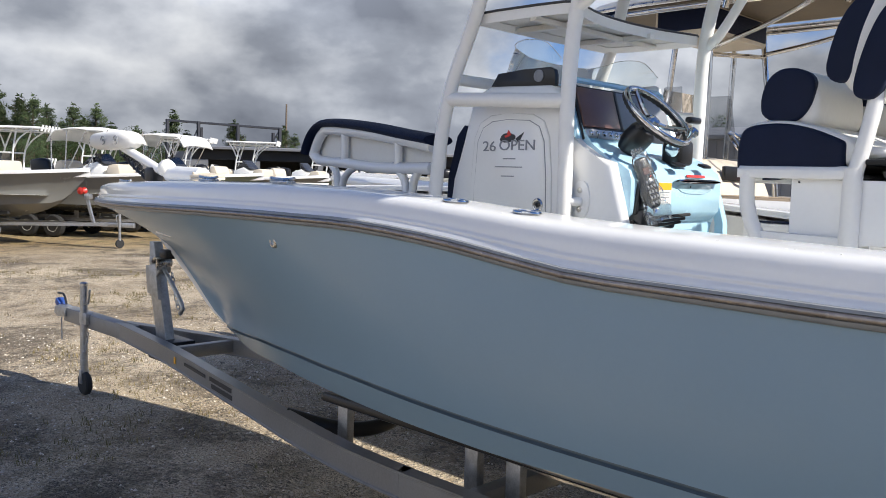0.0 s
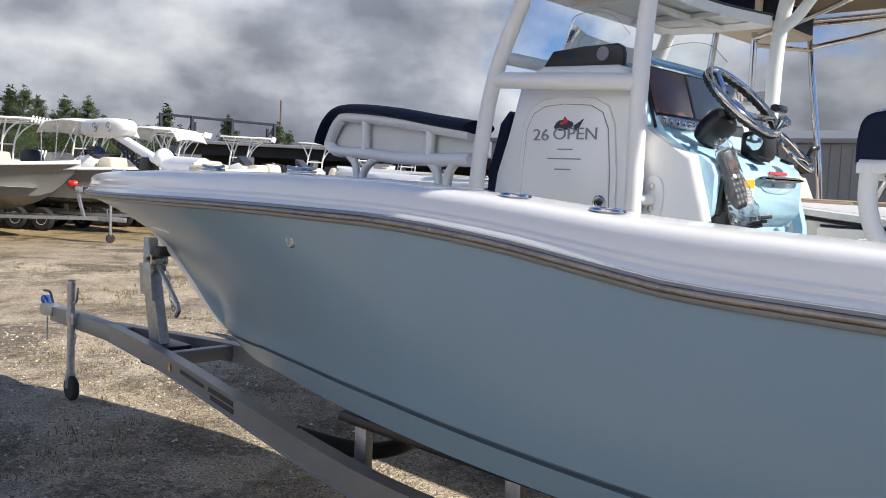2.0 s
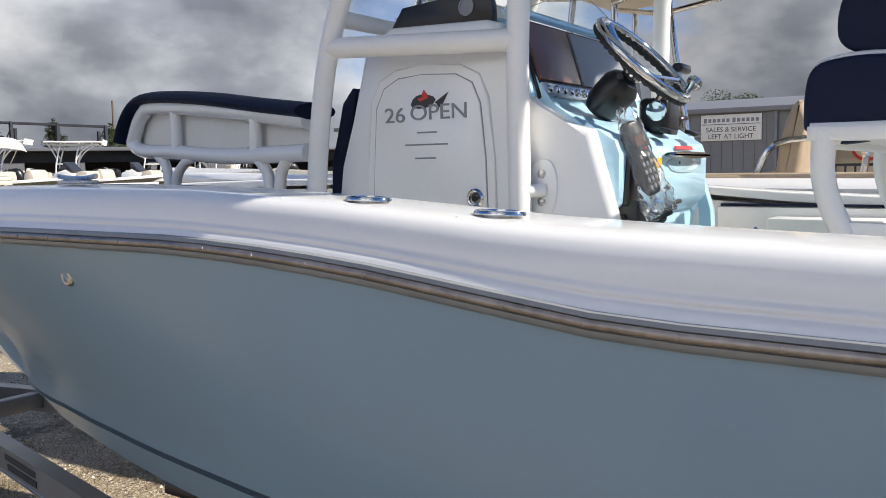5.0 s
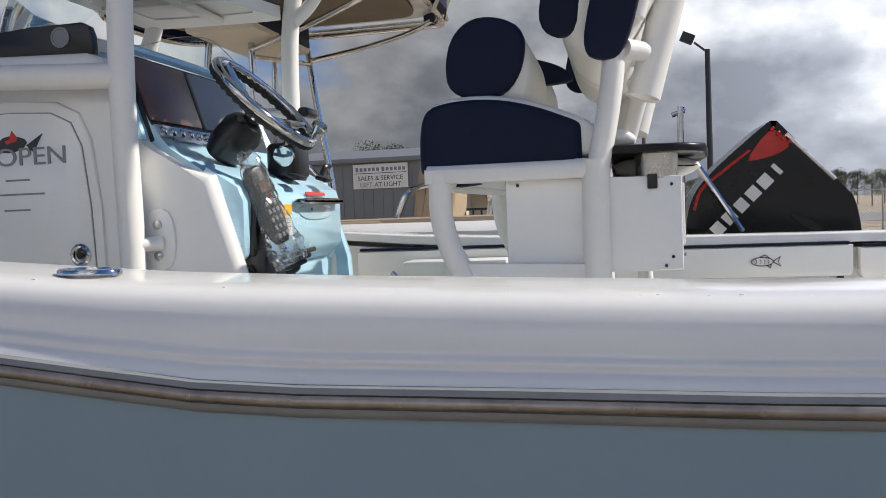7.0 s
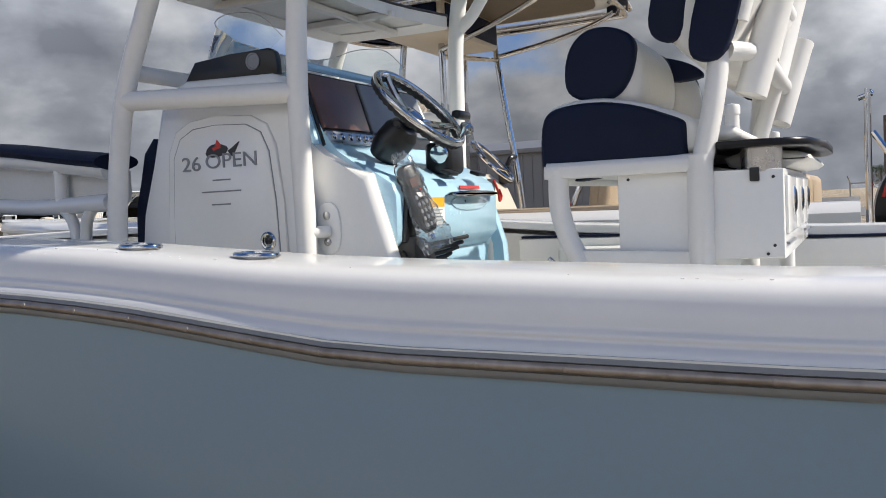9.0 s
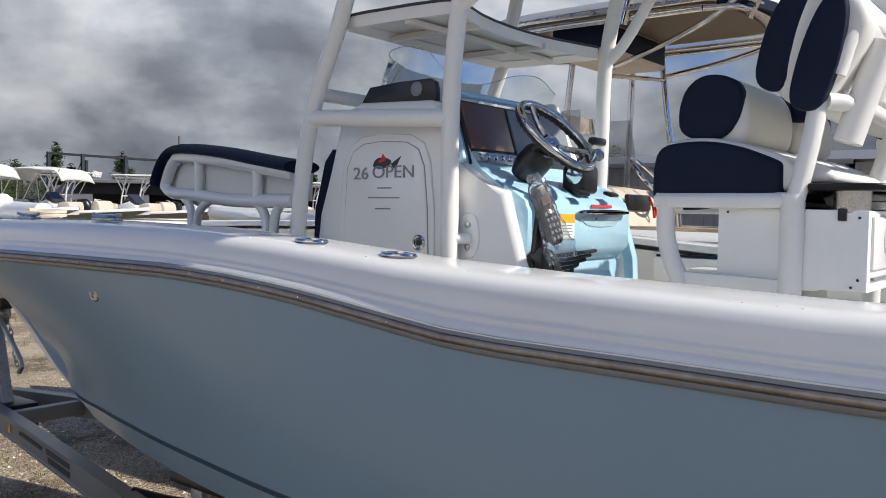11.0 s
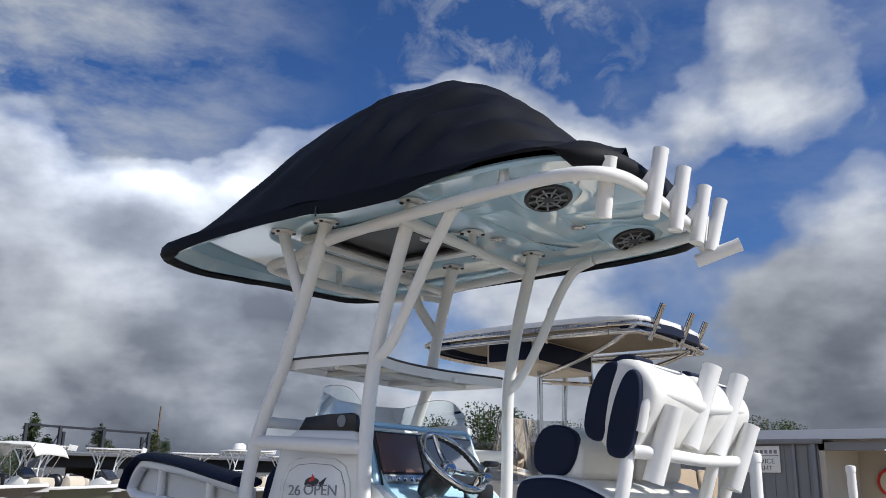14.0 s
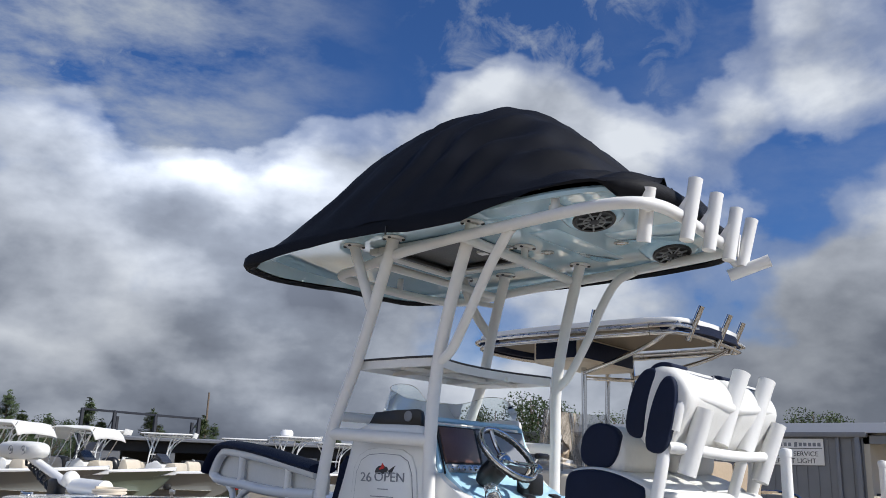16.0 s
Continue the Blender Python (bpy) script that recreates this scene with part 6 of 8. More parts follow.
# ---- neighbouring boat with tan seats, chrome T-top and black outboard ----
def simple_hull(th, length, half, sheer_bow, sheer_stern, keel, mat, dark, x0=0.0, ytip=0.0):
    """A yard boat's hull, bow towards +y at ytip."""
    n = 26
    sides = {-1: [], 1: []}
    caps = {-1: [], 1: []}
    for i in range(n + 1):
        u = i / n
        y = ytip - length * (1 - u)
        b = half * (1.0 if u < 0.45 else 1 - ((u - 0.45) / 0.55) ** 2.3)
        zs = sheer_stern + (sheer_bow - sheer_stern) * u ** 1.6
        rise = 0.0 if u < 0.55 else ((u - 0.55) / 0.45)
        zk = keel + (zs - 0.05 - keel) * rise ** 3.0
        cx = 0.86 * half * (1.0 if u < 0.4 else max(0.0, 1 - ((u - 0.4) / 0.5) ** 2.0))
        zc = max(zk + 0.02, keel + 0.26 + 0.18 * rise)
        zc = min(zc, zs - 0.04)
        for s in (-1, 1):
            sec = [(x0, y, zk), (x0 + s * cx * 0.55, y, zk + (zc - zk) * 0.5), (x0 + s * cx, y, zc)]
            q = 1 + 0.9 * u
            for k in range(1, 7):
                t = k / 6
                sec.append((x0 + s * (cx + (b - cx) * t ** q), y, zc + (zs - zc) * t))
            sides[s].append(sec)
            k = min(1.0, b / 0.3)
            caps[s].append([(x0 + s * (b + 0.015), y, zs - 0.03), (x0 + s * (b + 0.02), y, zs + 0.01), (x0 + s * (b - 0.02), y, zs + 0.05), (x0 + s * (b - 0.16 * k), y, zs + 0.055), (x0 + s * (b - 0.17 * k), y, zs - 0.15)])
    for s in (-1, 1):
        part("hull_side", loft(sides[s]), mat, th, "", 40)
        part("gunwale", loft(caps[s]), GEL, th, "white gunwale", 50)
    st = sides[-1][0]
    bm = bmesh.new()
    bm.faces.new([bm.verts.new(p) for p in st] + [bm.verts.new((2 * x0 - a, b, c)) for a, b, c in st[:0:-1]])
    part("transom", solid_bm(bm, 0.04), mat, th)
    zf = sheer_stern - 0.35
    rows = [[(x0 - max(0.02, abs(sec[-1][0] - x0) - 0.14), sec[0][1], max(zf, sec[0][2] + 0.05)), (x0 + max(0.02, abs(sec[-1][0] - x0) - 0.14), sec[0][1], max(zf, sec[0][2] + 0.05))] for sec in sides[-1][:-4]]
    part("sole", loft(rows), LINER, th)
    rows = []
    for i in range(int(n * 0.8), n + 1):
        a, b = caps[-1][i][3], caps[1][i][3]
        rows.append([a, (x0, a[1], a[2] + 0.02), b])
    part("foredeck", loft(rows), GEL, th)


def outboard(th, base, tilt, s=1.0, mat=None, stripe=False):
    """A tilted outboard motor: cowling, midsection, gear case, skeg and propeller."""
    m = Matrix.Translation(base) @ Matrix.Rotation(radians(tilt), 4, "X") @ Matrix.Diagonal((s, s, s, 1))
    mat = mat or BLACK

    def rings(rows, n=20):
        secs = []
        for z, cy, ry, rx in rows:
            secs.append([m @ Vector((rx * math.copysign(abs(math.cos(t)) ** 0.7, math.cos(t)), cy + ry * math.copysign(abs(math.sin(t)) ** 0.7, math.sin(t)), z)) for t in [2 * math.pi * k / n for k in range(n)]])
        bm = loft(secs, True)
        for sec in (secs[0], secs[-1]):
            vs = [v for v in bm.verts if any((v.co - p).length < 1e-5 for p in sec)]
            bmesh.ops.contextual_create(bm, geom=vs)
        return bm
    cow = part("cowling", rings([(0.0, -0.08, 0.22, 0.16), (0.06, -0.09, 0.26, 0.19), (0.20, -0.10, 0.30, 0.205), (0.36, -0.09, 0.30, 0.20), (0.48, -0.07, 0.28, 0.185), (0.56, -0.05, 0.24, 0.16), (0.60, -0.03, 0.17, 0.10)]), mat, th, "glossy black cowling")
    part("midsection", rings([(0.02, -0.04, 0.14, 0.08), (-0.25, -0.03, 0.12, 0.07), (-0.5, -0.03, 0.10, 0.05)]), mat, th)
    part("gearcase", rings([(-0.45, -0.06, 0.16, 0.07), (-0.62, -0.08, 0.20, 0.035), (-0.74, -0.08, 0.22, 0.06), (-0.82, -0.08, 0.16, 0.03), (-0.98, -0.10, 0.07, 0.008)]), mat, th)
    part("clamp", B(m @ Vector((0, 0.16, -0.12)), (0.18 * s, 0.12 * s, 0.22 * s), 0.02), mat, th)
    return cow, m


def yard_trailer(th, length, strap):
    for s in (-1, 1):
        part("trailer_rail", TB([(0, 0.55, 0.56), (s * 0.45, -1.6, 0.52), (s * 0.55, -2.6, 0.50), (s * 0.55, -length + 0.4, 0.50)], 0.055, 4, 3), GALV, th)
        for y in (-length * 0.62, -length * 0.62 - 0.8):
            wh = part("trailer_wheel", LA([(0.10, -0.09), (0.27, -0.09), (0.315, -0.05), (0.315, 0.05), (0.27, 0.09), (0.10, 0.09)], Matrix.Translation((s * 0.85, y, 0.315)) @ Matrix.Rotation(radians(90), 4, "Y"), 22), RUBBER, th)
            part("rim", LA([(0.0, -0.06), (0.16, -0.092), (0.17, 0.0), (0.16, 0.092), (0.0, 0.06)], Matrix.Translation((s * 0.85, y, 0.315)) @ Matrix.Rotation(radians(90), 4, "Y"), 16), PAPER, wh)
        part("bunk_post", B((s * 0.5, -length * 0.55, 0.62), (0.06, 0.10, 0.3)), GALV, th)
        part("bunk", B((s * 0.5, -length * 0.6, 0.78), (0.10, length * 0.6, 0.08)), RUBBER, th)
    part("tongue", B((0, 0.75, 0.56), (0.10, 0.9, 0.11), 0.01), GALV, th)
    part("winch_post", TB([(0, 0.10, 0.56), (0, -0.02, 0.95), (0, -0.10, 1.30)], 0.045, 4, 2), GALV, th)
    part("winch", B((0, -0.05, 1.22), (0.14, 0.14, 0.12), 0.01), GALV, th)
    part("bow_roller", LA([(0.04, -0.10), (0.09, -0.08), (0.04, 0.0), (0.09, 0.08), (0.04, 0.10)], Matrix.Translation((0, -0.22, 1.36)) @ Matrix.Rotation(radians(90), 4, "Y"), 14), strap, th)
    part("jack", TB([(0.09, 0.86, 0.18), (0.09, 0.86, 0.98)], 0.034, 10), GALV, th)
    part("jack_crank", TB([(0.09, 0.86, 0.80), (0.22, 0.86, 0.80), (0.22, 0.86, 0.66)], 0.014, 6, 2), GALV, th)
    part("jack_wheel", LA([(0.03, -0.03), (0.10, -0.03), (0.115, 0.0), (0.10, 0.03), (0.03, 0.03)], Matrix.Translation((0.09, 0.86, 0.115)) @ Matrix.Rotation(radians(60), 4, "Z") @ Matrix.Rotation(radians(90), 4, "Y"), 18), RUBBER, th)


nb = thing("neighbour_boat", "white and tan centre console boat with chrome T-top", "boat", (2.6, 3.5, 0.6))
NX = 2.6


LINING = principled("brown_roof_lining", (0.15, 0.115, 0.075), 0.6, vary=0.15, scale=5.0)


def build_neighbour():
    simple_hull(nb, 6.6, 1.02, 1.90, 1.80, 0.62, GEL, None, NX, 7.3)
    part("coaming_pad", TB([(NX - 0.90, 0.9, 1.86), (NX - 0.90, 2.2, 1.862), (NX - 0.90, 3.4, 1.87), (NX - 0.86, 4.6, 1.88)], 0.022, 8, 4), TAN, nb, "tan coaming pad")
    con = part("console", P([(2.74, 1.4), (2.74, 1.88), (2.80, 2.02), (2.92, 2.11), (3.30, 2.16), (3.42, 2.05), (3.50, 1.4)], NX - 0.40, NX + 0.40, "x", 0.03, 3), TANLIGHT, nb, "cream console")
    part("sticker", B((NX - 0.25, 2.738, 1.80), (0.14, 0.006, 0.16)), PAPER, con)
    part("windscreen", loft([[(NX - 0.40, 3.0, 2.14), (NX - 0.36, 3.06, 2.60)], [(NX - 0.39, 3.25, 2.14), (NX - 0.35, 3.2, 2.60)], [(NX - 0.2, 3.36, 2.14), (NX - 0.18, 3.27, 2.60)], [(NX + 0.2, 3.36, 2.14), (NX + 0.18, 3.27, 2.60)], [(NX + 0.39, 3.25, 2.14), (NX + 0.35, 3.2, 2.60)], [(NX + 0.40, 3.0, 2.14), (NX + 0.36, 3.06, 2.60)]]), TINTED, con, "smoked windscreen")
    c = Vector((NX, 2.745, 2.18))
    m = Matrix.Translation(c) @ Vector((0.1, -0.72, 0.68)).normalized().to_track_quat("Z", "Y").to_matrix().to_4x4()
    wh = part("wheel_rim", TB([m @ Vector((0.17 * math.cos(t), 0.17 * math.sin(t), 0)) for t in [2 * math.pi * i / 32 for i in range(33)]], 0.012, 8, 1, False), CHROME, nb, "chrome steering wheel")
    for a in (90, 210, 330):
        part("wheel_spoke", TB([m @ Vector((0, 0, -0.03)), m @ Vector((0.165 * math.cos(radians(a)), 0.165 * math.sin(radians(a)), 0))], 0.009, 6), CHROME, wh)
    part("throttle", B((NX + 0.36, 2.80, 2.10), (0.09, 0.09, 0.12), 0.02), BLACK, nb)
    part("throttle_lever", TB([(NX + 0.36, 2.80, 2.14), (NX + 0.37, 2.77, 2.21), (NX + 0.44, 2.76, 2.22)], 0.016, 8, 3), BLACK, nb)
    part("switch_panel", B((NX - 0.10, 2.775, 2.02), (0.34, 0.03, 0.10), 0.01), BLACK, nb, "black switch panel")
    part("lanyard", TB([(NX - 0.02, 2.735, 2.06), (NX + 0.0, 2.715, 1.99), (NX + 0.02, 2.715, 1.93), (NX + 0.05, 2.715, 1.96), (NX + 0.03, 2.72, 2.00)], 0.008, 6, 4), RED, nb, "red stop-switch lanyard")
    # tan lean seat with chrome frame
    for x in (NX - 0.26, NX + 0.26):
        part("seat_back", P(smooth2([(2.02, 1.80), (1.98, 2.10), (1.92, 2.24), (1.86, 2.22), (1.90, 1.80)], 1), x - 0.22, x + 0.22, "x", 0.03, 3), TAN, nb, "tan bucket seat back")
        part("seat_cushion", B((x, 2.08, 1.83), (0.44, 0.36, 0.10), 0.03, 3), TAN, nb)
    part("seat_base", B((NX, 2.0, 1.58), (0.9, 0.5, 0.42), 0.02), TANLIGHT, nb)
    part("side_cushion", B((NX - 0.80, 2.35, 1.835), (0.26, 0.62, 0.09), 0.03, 3), TAN, nb, "tan side cushion")
    for x in (NX - 0.5, NX + 0.5):
        part("seat_rail", TB([(x, 1.62, 1.80), (x, 1.60, 1.98), (x, 1.72, 2.04), (x, 2.0, 2.02), (x, 2.1, 1.85)], 0.016, 8, 4), CHROME, nb)
    part("stern_seat", B((NX, 1.05, 1.86), (1.2, 0.30, 0.26), 0.04, 3), TAN, nb)
    # chrome T-top
    tt = part("canopy", P(smooth2([(NX - 0.40, 3.85), (NX + 0.40, 3.85), (NX + 0.62, 3.5), (NX + 0.64, 2.2), (NX + 0.52, 1.93), (NX - 0.52, 1.93), (NX - 0.64, 2.2), (NX - 0.62, 3.5)], 2), 3.140, 3.175, "z", 0.012), GEL, nb, "white-edged hardtop with tan underside")
    part("canopy_lining", P(smooth2([(NX - 0.34, 3.72), (NX + 0.34, 3.72), (NX + 0.52, 3.4), (NX + 0.52, 2.3), (NX + 0.42, 2.13), (NX - 0.42, 2.13), (NX - 0.52, 2.3), (NX - 0.52, 3.4)], 2), 3.122, 3.136, "z"), LINING, tt)
    loop = [(NX - 0.58, 2.2), (NX - 0.58, 3.4), (NX - 0.36, 3.78), (NX + 0.36, 3.78), (NX + 0.58, 3.4), (NX + 0.58, 2.2), (NX + 0.44, 2.00), (NX - 0.44, 2.00), (NX - 0.58, 2.2)]
    part("roof_rail", TB([(x, y, 3.075) for x, y in loop], 0.019, 10, 5, False), CHROME, tt)
    part("roof_rail", TB([(x * 1.0, y, 3.115) for x, y in [(NX + (a - NX) * 1.08, 2.8 + (b - 2.8) * 1.03) for a, b in loop]], 0.014, 8, 5, False), STEEL, tt)
    part("valance", P(smooth2([(NX - 0.60, 2.18), (NX - 0.45, 1.92), (NX + 0.45, 1.92), (NX + 0.60, 2.18), (NX + 0.42, 2.0), (NX - 0.42, 2.0)], 1), 3.085, 3.14, "z"), NAVY, tt, "navy canvas edge")
    part("valance", P(smooth2([(NX - 0.62, 3.4), (NX - 0.38, 3.88), (NX + 0.38, 3.88), (NX + 0.62, 3.4), (NX + 0.36, 3.76), (NX - 0.36, 3.76)], 1), 3.09, 3.14, "z"), NAVY, tt)
    eb = part("electronics_box", B((NX + 0.06, 3.08, 3.035), (0.86, 0.42, 0.19), 0.02, 2), TANLIGHT, nb, "cream overhead electronics box")
    part("box_door", B((NX + 0.06, 2.865, 3.04), (0.78, 0.012, 0.14), 0.006), NAVY, eb)
    part("box_door", B((NX - 0.377, 3.08, 3.04), (0.012, 0.36, 0.14), 0.006), NAVY, eb)
    # posts in pairs, the far pair set a little further aft
    for line in ([(NX, 3.06, 1.9), (NX, 3.056, 2.66), (NX, 3.06, 3.1)], [(NX, 3.42, 1.9), (NX, 3.36, 2.65), (NX, 3.31, 3.1)],
                 [(NX + 0.49, 2.735, 1.45), (NX + 0.49, 2.737, 1.8), (NX + 0.49, 2.772, 2.15), (NX + 0.49, 2.83, 2.52), (NX + 0.49, 2.885, 2.92), (NX + 0.49, 2.90, 3.12)],
                 [(NX + 0.49, 3.16, 1.45), (NX + 0.49, 3.13, 2.5), (NX + 0.49, 3.11, 3.1)]):
        part("post", TB(line, 0.021, 10, 4), CHROME, nb, "chrome T-top post")
    part("diagonal", TB([(NX, 3.06, 2.90), (NX - 0.28, 2.6, 2.95), (NX - 0.52, 2.2, 3.02), (NX - 0.54, 2.0, 3.14)], 0.017, 10, 4), CHROME, nb)
    part("diagonal", TB([(NX + 0.49, 2.87, 2.90), (NX + 0.5, 2.5, 2.96), (NX + 0.52, 2.2, 3.04), (NX + 0.52, 2.0, 3.14)], 0.017, 10, 4), CHROME, nb)
    part("cross_tube", TB([(NX, 3.06, 2.86), (NX + 0.49, 2.875, 2.88)], 0.016, 8), CHROME, nb)
    for x, y in ((-0.62, 2.62), (-0.40, 1.98), (0.0, 1.94), (0.35, 1.98)):
        part("rod_holder", TB([(NX + x, y + 0.03, 3.03), (NX + x, y - 0.02 - (0.06 if y < 2 else 0), 3.26)], 0.022, 10), CHROME, nb)
    # stern rail in chrome
    part("stern_rail", TB([(NX - 0.40, 0.66, 1.72), (NX - 0.40, 0.66, 2.32), (NX - 0.40, 0.645, 2.345)], 0.016, 10, 3), CHROME, nb)
    part("stern_brace", TB([(NX - 0.40, 0.64, 2.17), (NX - 0.40, 0.38, 1.75)], 0.014, 8), CHROME, nb)
    part("deck_light", TB([(NX - 0.40, 0.70, 2.33), (NX - 0.40, 0.64, 2.35)], 0.012, 8), CHROME, nb)


build_neighbour()
nbt = thing("boat_trailer", "galvanised trailer under the white and tan boat", "trailer", (0, 0, 0))
yard_trailer(nbt, 6.6, RED)
nbt.matrix_basis = pose(NX, 7.3, 0)
for gx in (1.56, 3.64):
    gp = thing("guide_post", "white plastic trailer guide post with cap", "guide post", (gx, 1.19, 0), "trailer guide posts")
    part("tube", TB([(gx, 1.19, 0.0), (gx, 1.19, 2.27)], 0.030, 14), POWDER, gp)
    part("cap", LA([(0.034, -0.03), (0.035, 0.0), (0.030, 0.012), (0.0, 0.018)], Matrix.Translation((gx, 1.19, 2.28)), 16), POWDER, gp)

ob_nb = thing("outboard_motor", "black outboard motor with red trim, tilted up", "outboard motor", (NX - 0.05, 0.6, 1.7))
COWL = principled("glossy_black_cowling", (0.005, 0.005, 0.006), 0.28, vary=0.2, scale=4.0, coat=0.08, spec=0.35)


def build_big_outboard():
    """Cowling drawn as a side profile, tilted up at the neighbouring stern."""
    prof = [(0.62, 1.64), (0.645, 1.80), (0.60, 1.95), (0.50, 2.06), (0.36, 2.18), (0.255, 2.268), (0.215, 2.292), (0.195, 2.275), (0.10, 2.165), (-0.02, 2.03), (-0.125, 1.925), (-0.155, 1.87), (-0.18, 1.70), (-0.18, 1.60)]
    part("cowling", P(smooth2(prof, 2), NX - 0.33, NX + 0.13, "x", 0.10, 6), COWL, ob_nb, "glossy black cowling", 60)
    part("red_trim", P(smooth2([(0.355, 2.09), (0.255, 2.225), (0.205, 2.245), (0.135, 2.165), (0.19, 2.12), (0.29, 2.095)], 1), NX - 0.334, NX - 0.30, "x", 0.004), RED, ob_nb, "red intake panel")
    part("red_stripe", TB([(NX - 0.331, 0.60, 1.86), (NX - 0.331, 0.56, 1.965), (NX - 0.331, 0.44, 2.06), (NX - 0.331, 0.33, 2.145)], 0.008, 6, 4), RED, ob_nb)
    for k in range(4):
        part("vent", B((NX - 0.30, 0.225 - 0.026 * k, 2.243 - 0.022 * k), (0.10, 0.014, 0.022), 0.003, 1, Matrix.Rotation(radians(40), 3, "X")), RED, ob_nb)
    # steel strip added to draw the reflected highlight along the upper edge
    part("edge_trim", TB([(NX - 0.325, 0.16, 2.215), (NX - 0.325, 0.05, 2.10), (NX - 0.325, -0.06, 1.985)], 0.012, 8, 4), STEEL, ob_nb, "bright strip standing in for the highlight on the cowling edge")
    # maker's wordmark as plain slanted bars
    d = Vector((0, -0.265, 0.265)).normalized()
    for k, wide in enumerate((0.058, 0.060, 0.056, 0.060, 0.062, 0.022)):
        c = Vector((NX - 0.331, 0.470, 1.745)) + d * (0.080 * k) + Vector((0, 0.018, 0.018))
        part("wordmark_bar", B(c, (0.004, wide, 0.062), 0.001, 1, Matrix.Rotation(radians(-45), 3, "X")), PAPER, ob_nb)
    part("rub_plate", P(smooth2([(0.02, 1.72), (0.14, 1.80), (0.16, 1.85), (0.0, 1.76)], 1), NX - 0.334, NX - 0.31, "x", 0.003), RUBBER, ob_nb)
    part("midsection", P([(0.10, 1.62), (-0.14, 1.62), (-0.75, 1.05), (-0.60, 0.92), (0.0, 1.35)], NX - 0.19, NX - 0.01, "x", 0.03), BLACK, ob_nb)
    part("clamp", B((NX - 0.10, 0.56, 1.50), (0.22, 0.36, 0.30), 0.03), BLACK, ob_nb)


build_big_outboard()


# ---- rows of yard boats on trailers ----
KHAKI = principled("grey_khaki_gelcoat", (0.185, 0.185, 0.17), 0.25, vary=0.04, scale=2.0, coat=0.4)
SAGE = principled("pale_sage_gelcoat", (0.17, 0.20, 0.15), 0.25, vary=0.04, scale=2.0, coat=0.4)


